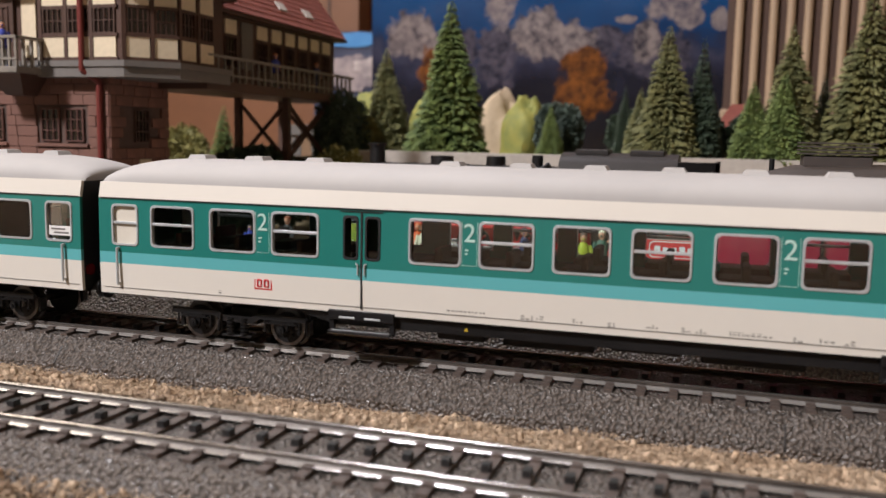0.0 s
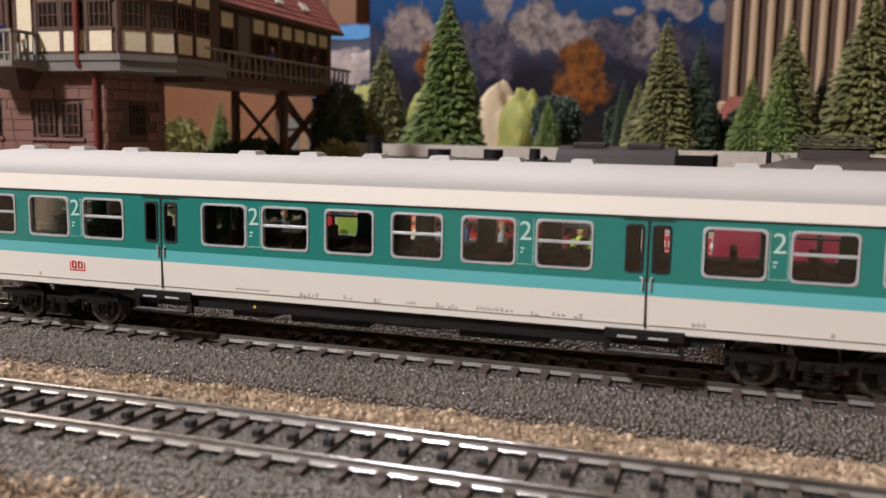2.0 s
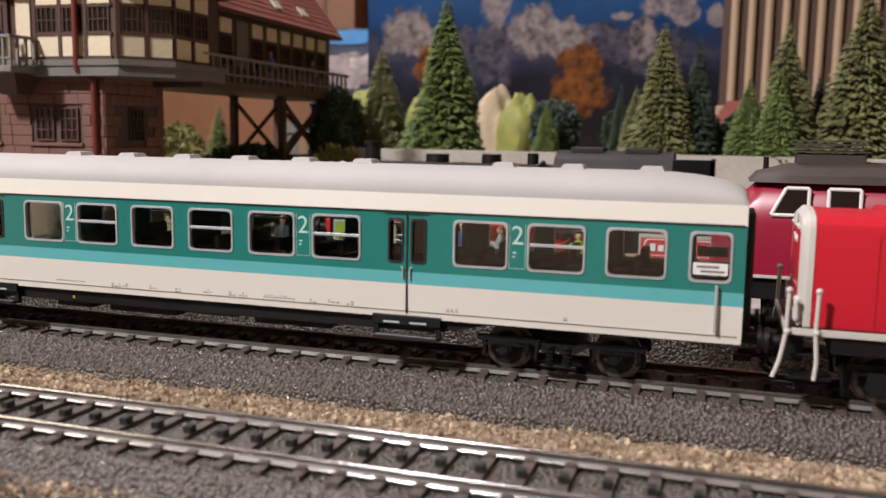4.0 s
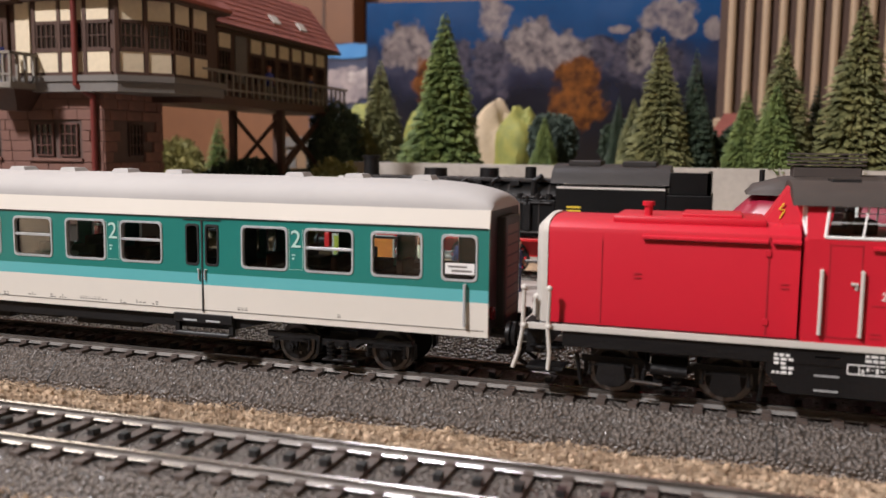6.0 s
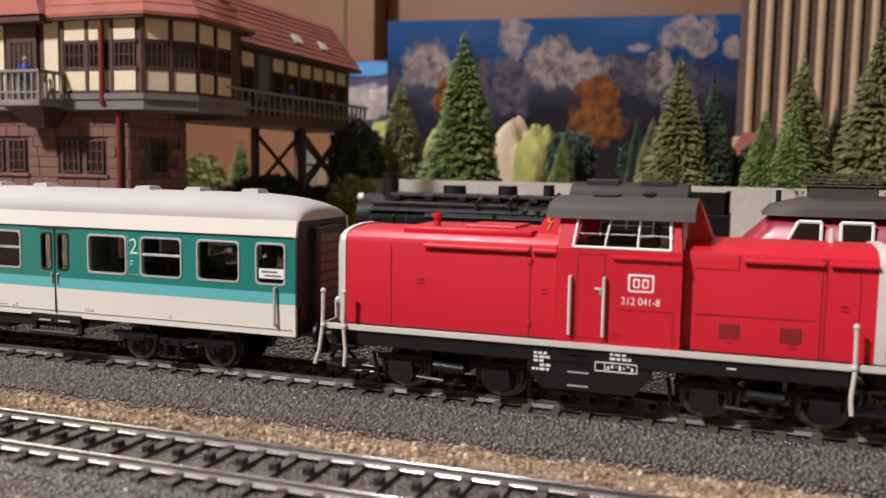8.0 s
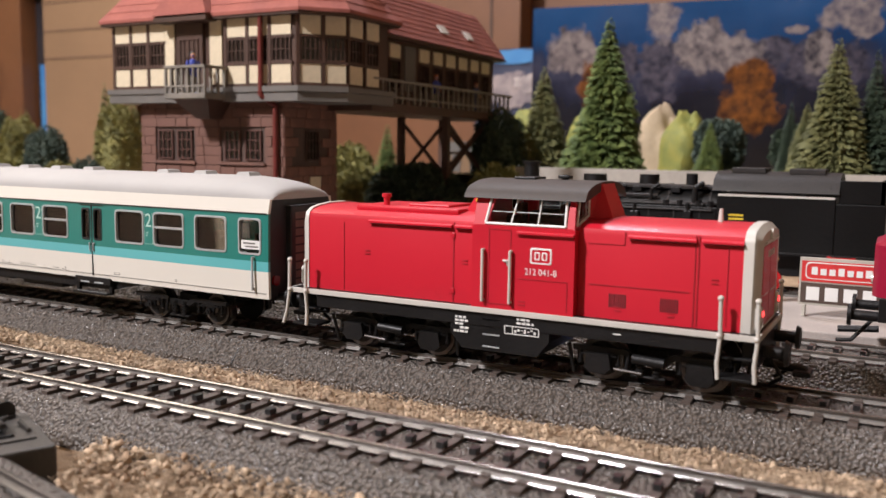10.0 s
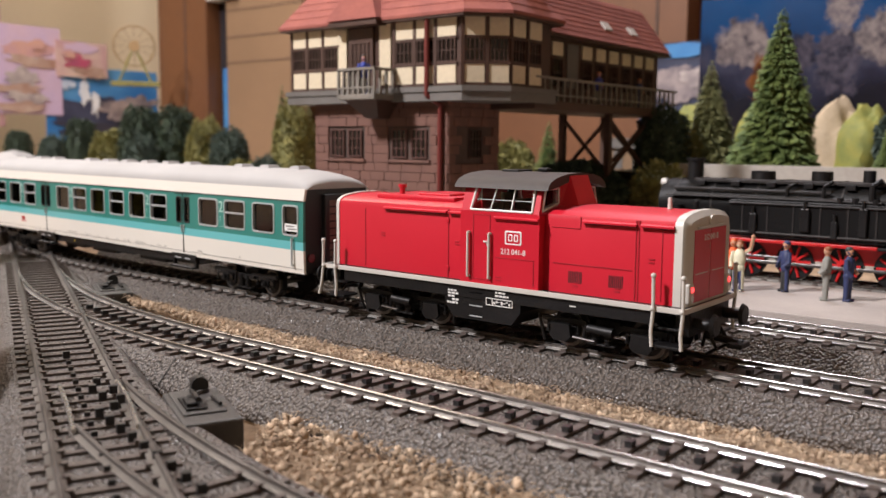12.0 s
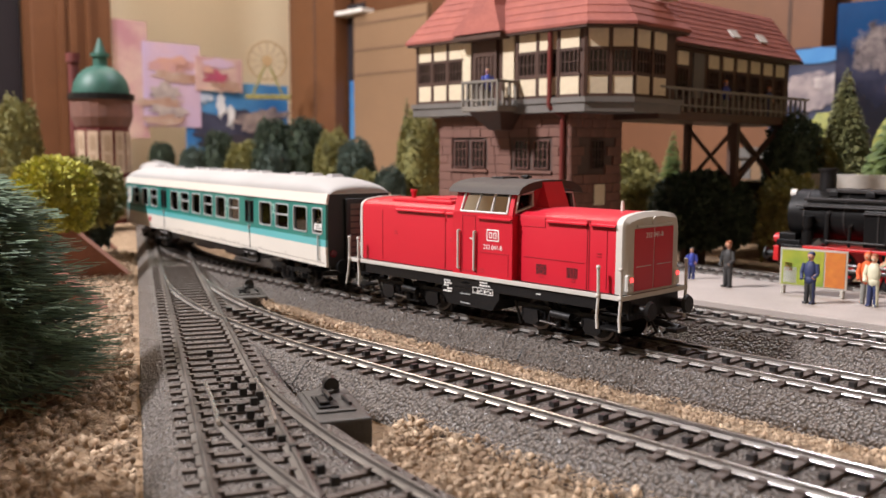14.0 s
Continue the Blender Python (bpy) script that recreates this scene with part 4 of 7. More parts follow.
        for x0, x1, z0, z1 in ((-4.9, -4.65, 20.2, 39.6), (1.2, 1.45, 20.2, 39.6), (-4.9, 1.45, 39.4, 39.6), (-4.9, 1.45, 20.2, 20.4), (3.5, 16.8, 27.2, 27.4), (16.6, 16.8, 20, 27.4)):
            box(bm, x0, x1, s * 17.4 - 0.12, s * 17.4 + 0.12, z0, z1)
        part("door_line", bm, RED_EDGE, cab)
        bm = bmesh.new()
        rod(bm, (0.6, s * 17.9, 31.6), (-0.6, s * 17.9, 31.7), 0.3, 8)
        rod(bm, (0.6, s * 17.4, 30.4), (0.6, s * 17.9, 31.8), 0.3, 8)
        part("door_handle", bm, PALE, cab)
        for x in (-6.2, 1.55):
            bm = bmesh.new()
            rod(bm, (x, s * 18.3, 20.8), (x, s * 18.3, 34.3), 0.42, 10)
            for z in (21.0, 34.1):
                rod(bm, (x, s * 18.3, z), (x, s * 17.3, z), 0.42, 8)
            part("handrail", bm, PALE, cab, "pale grey handrail", smooth=True)
        bm = bmesh.new()
        poly(bm, [(s * 17.2, 39.5), (s * 18.3, 39.1), (s * 18.3, 38.7), (s * 17.2, 38.9)], 3.0, 18.2, "x")
        part("gutter", bm, RED, cab)
        x = 9.6
        bm = bmesh.new()
        ring(bm, x - 2.9, x + 2.9, 31.3, 35.4, s * 17.42, s, 0.45, 0.1, 0.5)
        emblem = part("emblem", bm, PRINT_WHITE, t, "white framed railway emblem")
        for u in (-1.75, 0.25):
            part("emblem_mark", ring(bmesh.new(), x + u, x + u + 1.5, 32.300000000000004, 34.4, s * 17.45, s, 0.35, 0.1, 0.3), PRINT_WHITE, emblem)
        words("number_lettering", "212 041-8", 2.35, PRINT_WHITE, cab, P(x, s * 17.45, 29.2, 90, 0, 0 if s < 0 else 180), "white locomotive number", squeeze=0.9)
        bm = bmesh.new()
        for k in (0, 0.9):
            box(bm, 3.6, 5.6, s * 17.45 - 0.08, s * 17.45 + 0.1, 20.4 + k, 20.7 + k)
        part("latch", bm, RED_EDGE, cab)
    # end windows of the cab and the red exhaust stack behind it
    for x, e in ((-9.2, -1), (18.0, 1)):
        for s in (-1, 1):
            bm = bmesh.new()
            poly(bm, [(s * 15.6, 41.4), (s * 14.0, zt - 0.8), (s * 7.0, zt - 0.4), (s * 7.0, 43.4)], x - 0.2, x + 0.2, "x")
            part("end_pane", bm, PANE, cab)
            bm = bmesh.new()
            for p, q in (((15.6, 41.4), (14.0, zt - 0.8)), ((14.0, zt - 0.8), (7.0, zt - 0.4)), ((7, zt - 0.4), (7, 43.4)), ((7, 43.4), (15.6, 41.4))):
                rod(bm, (x + e * 0.2, s * p[0], p[1]), (x + e * 0.2, s * q[0], q[1]), 0.3, 8)
            part("end_window_frame", bm, PRINT_WHITE, cab)
        bm = bmesh.new()
        box(bm, min(x, x + e * 0.3), max(x, x + e * 0.3), -7, 7, 40.4, zt)
        part("end_bulkhead", bm, RED, cab)
    for x, e in ((18.4, 1), (-9.6, -1)):
        bm = bmesh.new()
        loft(bm, [[(x, -6.6, 42), (x + e * (6.0 if e > 0 else 8.5), -5.4, 42), (x + e * (6.0 if e > 0 else 8.5), 5.4, 42), (x, 6.6, 42)], [(x, -6.4, 51.4), (x + e * 2.4, -5.0, 51.4), (x + e * 2.4, 5.0, 51.4), (x, 6.4, 51.4)]])
        st = part("exhaust_housing", bm, RED, t, "red sloping exhaust housing")
        if e < 0:
            bm = bmesh.new()
            for p, q in (((0.3, 0, 47.2), (-0.5, 0, 45.8)), ((-0.5, 0, 45.8), (0.4, 0, 45.6)), ((0.4, 0, 45.6), (-0.4, 0, 43.8))):
                rod(bm, (x - 4.2 + p[0] * 1.2, -5.9, p[2]), (x - 4.2 + q[0] * 1.2, -5.9, q[2]), 0.16, 6)
            part("flash_mark", bm, PRINT_YELLOW, st, "yellow flash mark")
    rings = []
    for x in (-12.4, 20.6):
        rings.append([(x, y, z) for y, z in [(-16.9, 47.4)] + [(16.6 * math.sin(radians(a)), 47.2 + 4.9 * math.cos(radians(a)) ** 0.75) for a in (-78, -64, -48, -32, -16, 0, 16, 32, 48, 64, 78)] + [(16.9, 47.4), (16.4, 47.3), (0, 50.6), (-16.4, 47.3)]])
    roof = part("cab_roof", loft(bmesh.new(), rings), CAB_ROOF, t, "brown-grey overhanging cab roof", smooth=True)
    part("roof_fan", box(rod(bmesh.new(), (9, 0, 51.4), (9, 0, 53.4), 1.0, 10), 7.4, 10.6, -1.4, 1.4, 52.4, 53.2, 0.2), DARK, roof)
    part("roof_hatch", box(bmesh.new(), -4, 2, -4, 4, 51.6, 52.6, 0.2), DARK, roof)
    for x in (-4, 8):
        part("driver_seat", box(box(bmesh.new(), x, x + 4, -9, -4, 36, 42.6, 0.4), x + 3, x + 4.4, -9, -4, 41, 46, 0.4), INSIDE, cab)
    part("control_desk", box(bmesh.new(), 0, 6, -3, 9, 38, 43.6, 0.4), INSIDE, cab)
    # steps, posts, buffers, fuel tank and bogies
    for e in (-1, 1):
        for s in (-1, 1):
            x = e * (END[e] - 5.0)
            st = part("step_plate", box(box(bmesh.new(), x - 4.2, x + 4.4, s * 14 - 3.4, s * 14 + 3.4, 8.0, 8.7, 0.1), x - 3.8, x + 3.8, s * 13 - 2, s * 13 + 2, 12.4, 13.0, 0.1), DARK, t, "black footstep")
            for xx in (e * (END[e] - (8.4 if e > 0 else 6.0)), e * (END[e] - 0.2)):
                bm = bmesh.new()
                lean = 2.4 if e < 0 and abs(xx) > 65 else 0
                pts = [(xx - lean, s * 17.8, 8.2), (xx - lean * 0.6 - e * 0.3, s * 17.8, 12), (xx + e * 0.2, s * 17.9, 17.8), (xx, s * 17.9, 27.0)]
                for p, q in zip(pts, pts[1:]):
                    rod(bm, p, q, 0.5, 10)
                ball(bm, pts[-1], 0.75)
                ball(bm, (xx, s * 17.9, 18.3), 0.8)
                part("handrail_post", bm, PALE, t, "pale grey handrail post", smooth=True)
            bm = bmesh.new()
            reach = END[e] + (5.2 if e > 0 else 3.2)
            rod(bm, (e * END[e], s * 10.2, 14.3), (e * reach, s * 10.2, 14.3), 1.5, 14)
            rod(bm, (e * (reach - 0.2), s * 10.2, 14.3), (e * (reach + 0.8), s * 10.2, 14.3), 3.1, 20, 2.6)
            part("buffer", bm, DARK, t, "black round buffer", smooth=True)
        bm = bmesh.new()
        box(bm, min(e * (END[e] - 4), e * END[e]), max(e * (END[e] - 4), e * END[e]), -13.5, 13.5, 11, 18, 0.3)
        part("buffer_beam", bm, DARK, t)
        bm = bmesh.new()
        rod(bm, (e * (END[e] - 1), 0, 9.5), (e * (END[e] + 9), 0, 8.6), 1.1, 8)
        box(bm, min(e * (END[e] + 6), e * (END[e] + 10)), max(e * (END[e] + 6), e * (END[e] + 10)), -3.2, 3.2, 7.4, 8.8, 0.3)
        for s in (-1, 1):
            rod(bm, (e * END[e], s * 4, 13), (e * (END[e] + 4), s * 4.6, 7.2), 0.5, 8)
            rod(bm, (e * (END[e] + 4), s * 4.6, 7.2), (e * (END[e] + 1), s * 4.2, 5.2), 0.5, 8)
        part("coupling", bm, DARK, t, "black coupling and brake hoses")
        b = bogie(t, e * 36.5, 12.5, 5.4)
        for s in (-1, 1):
            part("brake_cylinder", rod(bmesh.new(), (e * 36.5 - 3.6, s * 14.0, 9.6), (e * 36.5 + 4.2, s * 14.0, 9.2), 1.2, 12), DARK, b, smooth=True)
            part("brake_rod", rod(bmesh.new(), (e * 36.5 - 8, s * 14.6, 6.6), (e * 36.5 - 1, s * 14.6, 6.2), 0.4, 8), STEEL, b)
            for o in (-20.5, 20.5):
                part("sand_pipe", rod(bmesh.new(), (e * 36.5 + o, s * 12.6, 11.5), (e * 36.5 + o * 0.96, s * 10.5, 3.6), 0.5, 8), DARK, b)
            for o in (-12.5, 12.5):
                bm = bmesh.new()
                poly(bm, [(e * 36.5 + o - 3.4, 6.2), (e * 36.5 + o - 2.8, 9.8), (e * 36.5 + o + 2.8, 9.8), (e * 36.5 + o + 3.4, 6.2), (e * 36.5 + o + 2.0, 4.8), (e * 36.5 + o - 2.0, 4.8)], s * 13.6 - 0.6, s * 13.6 + 0.6)
                part("axle_guard", bm, DARK, b)
    tank = part("fuel_tank", poly(bmesh.new(), [(-16.0, 17.2), (12.0, 17.2), (12.0, 11.5), (8.8, 7.4), (-12.5, 7.4), (-16.0, 11.5)], -16.6, 16.6), DARK, t, "black fuel tank with white lettering")
    for s in (-1, 1):
        bm = bmesh.new()
        for z in (15.6, 11.6, 8.4):
            box(bm, -6.4, -1.6, s * 16.7 - 0.1, s * 16.7 + 0.25, z, z + 0.35)
        part("step_edge", bm, WINDOW_FRAME, tank)
        bm = bmesh.new()
        rng = random.Random(3)
        for x0, z0, n in ((-14.5, 15.4, 3), (-14.5, 13.6, 2), (-14.8, 11.6, 4), (3.2, 16.4, 3), (3.2, 15.4, 4), (-14.5, 14.5, 3), (-13.0, 12.6, 2)):
            x = x0
            for _ in range(n):
                w = rng.uniform(0.5, 1.3)
                box(bm, x, x + w, s * 16.78 - 0.2, s * 16.78 + 0.14, z0, z0 + 0.55)
                x += w + 0.35
        for x0, x1, z0, z1 in ((-0.2, 9.2, 12.6, 14.6),):
            for u in (z0, z1):
                box(bm, x0, x1, s * 16.78 - 0.2, s * 16.78 + 0.14, u, u + 0.2)
            for u in (x0, x0 + 2.2, x1):
                box(bm, u, u + 0.2, s * 16.78 - 0.2, s * 16.78 + 0.14, z0, z1)
            for k in range(7):
                box(bm, x0 + 2.8 + k * 0.9, x0 + 3.3 + k * 0.9, s * 16.78 - 0.2, s * 16.78 + 0.14, z0 + 0.5 + 0.4 * (k % 3), z0 + 1.2 + 0.4 * (k % 2))
        box(bm, 28.5, 30.5, s * 16.85 - 0.05, s * 16.85 + 0.08, 15.6, 15.9)
        part("tank_lettering", bm, PRINT_WHITE, tank, "white unreadable lettering bars")
    return t


LENSCLEAR = material("clear_lens", (0.5, 0.48, 0.42), 0.15)
LOCO = locomotive()

# ---- scenery materials ----
BRICK_MORTAR = material("mortar", (0.085, 0.055, 0.045), 0.9, vary=0.15, scale=80)
BRICK = material("red_brown_stone", (0.20, 0.095, 0.07), 0.85, second=(0.13, 0.065, 0.05), scale=90, bump=0.5, bump_scale=900)
TIMBER = material("dark_timber", (0.060, 0.028, 0.018), 0.6, vary=0.2, scale=60, bump=0.3)
PLASTER = material("cream_plaster", (0.62, 0.53, 0.38), 0.75, vary=0.05, scale=40, bump=0.15)
ROOF_TILE = material("red_roof_tile", (0.33, 0.105, 0.08), 0.88, second=(0.25, 0.075, 0.06), scale=70, bump=0.4, bump_scale=500)
GREY_TRIM = material("grey_trim", (0.13, 0.12, 0.11), 0.6, vary=0.1)
RAIL_WOOD = material("grey_wood_rail", (0.19, 0.17, 0.145), 0.7, vary=0.15)
PIPE = material("red_brown_pipe", (0.13, 0.018, 0.014), 0.45)
WOOD_WALL = material("varnished_wood", (0.150, 0.061, 0.024), 0.5, second=(0.105, 0.042, 0.017), scale=3, bump=0.1, bump_scale=60)
CARDBOARD = material("tan_panel", (0.22, 0.135, 0.075), 0.75, vary=0.1, scale=4)
SLAT = material("beige_slat", (0.36, 0.255, 0.165), 0.6, vary=0.1, scale=8)
SLAT_GAP = material("brown_gap", (0.075, 0.042, 0.03), 0.8)
PAINT_WALL = material("cream_wall", (0.66, 0.56, 0.40), 0.9, vary=0.05, scale=3)
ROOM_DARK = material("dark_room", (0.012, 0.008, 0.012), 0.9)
STONE_WALL = material("pale_wall", (0.40, 0.37, 0.33), 0.8, vary=0.1, scale=25)
TRUNK = material("bark", (0.075, 0.045, 0.025), 0.9, bump=0.5)
IRON_BLACK = material("black_enamel", (0.005, 0.005, 0.0052), 0.45, spec=0.2, bump=0.2, bump_scale=700, vary=0.2, scale=30)
RED_IRON = material("red_enamel", (0.50, 0.012, 0.014), 0.4)
STEAM_GREY = material("sooty_grey", (0.024, 0.021, 0.020), 0.55, spec=0.3, bump=0.3, bump_scale=800, vary=0.2, scale=40)
SKIN = material("flesh_paint", (0.50, 0.25, 0.15), 0.6)


def leaf_material(name, a, b):
    mat = material(name, a, 0.7, second=b, scale=140, bump=0.3, bump_scale=1500, wear=0.2)
    return mat


GREENS = {
    "fresh": leaf_material("fresh_green", (0.165, 0.215, 0.055), (0.065, 0.105, 0.030)),
    "olive": leaf_material("olive_green", (0.195, 0.19, 0.070), (0.085, 0.095, 0.036)),
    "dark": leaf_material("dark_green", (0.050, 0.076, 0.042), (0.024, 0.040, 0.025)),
    "blue": leaf_material("blue_green", (0.080, 0.112, 0.086), (0.040, 0.062, 0.050)),
    "yellow": leaf_material("yellow_green", (0.58, 0.55, 0.10), (0.33, 0.34, 0.07)),
    "moss": leaf_material("moss_green", (0.27, 0.245, 0.075), (0.13, 0.13, 0.045)),
    "deep": leaf_material("needle_green", (0.15, 0.215, 0.135), (0.055, 0.100, 0.062)),
}


def pine_mesh(name, h, r, mat, seed, tufts=900, needle=1.0):
    """A model fir: whorls of drooping tufts that thin out to a point, with gaps and an uneven outline."""
    rng = random.Random(seed)
    vs, fs = [], []
    for i in range(tufts):
        u = (i + rng.random()) / tufts
        u = 1 - math.sqrt(1 - u * 0.9998)
        layer = math.floor(u * 21) / 21
        u2 = 0.38 * layer + 0.62 * u
        a = rng.uniform(0, 2 * math.pi)
        reach = r * (1 - u2) ** 0.9 * rng.uniform(0.55, 1.08) * (1 + 0.12 * math.sin(3 * a + seed + 9 * u2)) + 0.6
        z = h * (0.06 + 0.94 * u2) + rng.uniform(-1, 1) * h * 0.012
        c = Vector((math.cos(a), math.sin(a), 0))
        side = Vector((-c.y, c.x, 0))
        for _ in range(2):
            w = 1.2 * (0.30 + 0.42 * (1 - u2)) * needle * rng.uniform(0.6, 1.4) * r / 26
            tip = c * reach + side * rng.uniform(-2, 2) * w + Vector((0, 0, z - reach * 0.20 + rng.uniform(-1, 1) * w))
            root = c * reach * rng.uniform(0.30, 0.62) + Vector((0, 0, z + rng.uniform(-0.5, 0.5)))
            k = len(vs)
            up = Vector((0, 0, 1)) * w
            for p in (root - side * w, root + side * w, tip + side * w * 1.25, tip - side * w * 1.25, root + up, tip + up * 0.6 + c * w * 0.6):
                vs.append(p * MM)
            fs += [(k, k + 1, k + 2, k + 3), (k, k + 4, k + 5, k + 3), (k + 1, k + 2, k + 5, k + 4), (k + 2, k + 3, k + 5)]
    data = bpy.data.meshes.new(name)
    data.from_pydata(vs, [], fs)
    data.materials.append(mat)
    return data


def bush_mesh(name, h, r, mat, seed, leaves=1100, square=0.0, leaf=1.0):
    """A clipped bushy crown built of many small leaf clumps with an uneven skin and gaps."""
    rng = random.Random(seed)
    vs, fs = [], []
    for i in range(leaves):
        v = Vector((rng.gauss(0, 1), rng.gauss(0, 1), rng.gauss(0, 1))).normalized()
        if v.z < -0.75:
            continue
        q = 1 + 0.16 * noise.noise(v * 2.3 + Vector((seed, 0, 0))) + 0.07 * noise.noise(v * 6 + Vector((0, seed, 0)))
        q *= rng.uniform(0.86, 1.03)
        e = 1 - square * 0.5
        p = Vector((math.copysign(abs(v.x) ** e, v.x) * r * q, math.copysign(abs(v.y) ** e, v.y) * r * q, h * 0.5 + math.copysign(abs(v.z) ** e, v.z) * h * 0.5 * q))
        s = leaf * 0.05 * r * rng.uniform(0.6, 1.5)
        a = Vector((rng.gauss(0, 1), rng.gauss(0, 1), rng.gauss(0, 1))).normalized()
        b = v.cross(a).normalized()
        c = (v + 0.5 * a).normalized()
        k = len(vs)
        for w in (p - b * s, p + b * s, p + c * s * 1.5, p - v * s * 0.9):
            vs.append(w * MM)
        fs += [(k, k + 1, k + 2), (k, k + 1, k + 3), (k + 1, k + 2, k + 3), (k, k + 3, k + 2)]
    data = bpy.data.meshes.new(name)
    data.from_pydata(vs, [], fs)
    data.materials.append(mat)
    return data


KINDS = {}


def tree(kind, label, x, y, z, k=1.0, turn=0.0):
    """A tree of a kind: trunk with limbs, and crown."""
    if kind not in KINDS:
        shape, col, h, r = kind
        t = thing("fir_tree" if shape == "fir" else "bush", label, "tree" if shape == "fir" else "bush", "model trees")
        bm = bmesh.new()
        rod(bm, (0, 0, -4), (0, 0, h * 0.9), r * 0.10, 8, r * 0.02)
        for a in range(7):
            zz = h * (0.2 + 0.09 * a)
            rod(bm, (0, 0, zz), (r * 0.6 * (1 - a * 0.1) * math.cos(a * 2.4), r * 0.6 * (1 - a * 0.1) * math.sin(a * 2.4), zz + h * 0.04), r * 0.035, 5, r * 0.012)
        part("trunk", bm, TRUNK, t)
        seed = len(KINDS) + 3
        if shape == "fir":
            d = pine_mesh("crown", h, r, GREENS[col], seed, 5200 if h > 85 else 3600, 0.82)
        else:
            d = bush_mesh("crown", h, r, GREENS[col], seed, 7000 if shape == "bush" else 6000, 0.35 if shape == "hedge" else 0.1)
            core = bmesh.new()
            bmesh.ops.create_icosphere(core, subdivisions=3, radius=1)
            for v in core.verts:
                e = 0.82 if shape == "hedge" else 0.95
                v.co = Vector([math.copysign(abs(c) ** e, c) for c in v.co])
                v.co = Vector((v.co.x * r * 0.86, v.co.y * r * 0.86, h * 0.5 + v.co.z * h * 0.44))
            part("inner_crown", core, GREENS[col], t)
        c = new("crown", d)
        c.parent = t
        KINDS[kind] = t
        t.matrix_basis = P(x, y, z, 0, 0, turn)
        t.scale = (k, k, k)
        return t
    t = copy_thing(KINDS[kind], P(x, y, z, 0, 0, turn))
    t.scale = (k, k, k)
    t["label"] = label
    return t


# ---- terrace with its pale wall, hills and trees behind the station ----
bm = bmesh.new()
box(bm, -110, 620, 306, 310, -9, 48.4, 0.3)
tagged(part("wall_terrace", bm, STONE_WALL), kind="structure")
bm = bmesh.new()
bmesh.ops.create_grid(bm, x_segments=60, y_segments=26, size=1)
for v in bm.verts:
    v.co.x, v.co.y = v.co.x * 420 + 240, v.co.y * 190 + 499
    v.co.z = 43 + 2.5 * noise.noise(v.co * 0.02)
    if v.co.x < -140:
        v.co.z -= 30
tagged(part("ground_terrace", bm, TABLE_GREEN, smooth=True), kind="structure")


def hill(x, y, w, d, h, mat, label, seed, base=38):
    bm = bmesh.new()
    bmesh.ops.create_icosphere(bm, subdivisions=4, radius=1)
    for v in bm.verts:
        n = 1 + 0.25 * noise.noise(v.co * 2 + Vector((seed, 0, 0))) + 0.08 * noise.noise(v.co * 7)
        v.co = Vector((x + v.co.x * w * n, y + v.co.y * d * n, base + max(-0.2, v.co.z) * h * n))
    t = thing("hill", label, "hill", "model hills")
    part("slope", bm, mat, t, smooth=True)
    return t


LIME = leaf_material("lime_flock", (0.25, 0.24, 0.05), (0.17, 0.19, 0.045))
CHALK = material("chalk_rock", (0.46, 0.37, 0.26), 0.9, second=(0.42, 0.33, 0.22), scale=50, bump=0.8, bump_scale=400)
hill(-146, 440, 26, 24, 50, LIME, "yellow-green flocked model hill", 1)
hill(-84, 452, 30, 24, 50, LIME, "yellow-green flocked model hill with a slope", 2)
hill(-40, 460, 22, 22, 54, CHALK, "pale chalky model rock hill", 3)
hill(-14, 448, 21, 20, 48, LIME, "yellow-green flocked model hill", 4)
hill(-142, 455, 12, 12, 52, CHALK, "pale chalky model rock hill", 5)

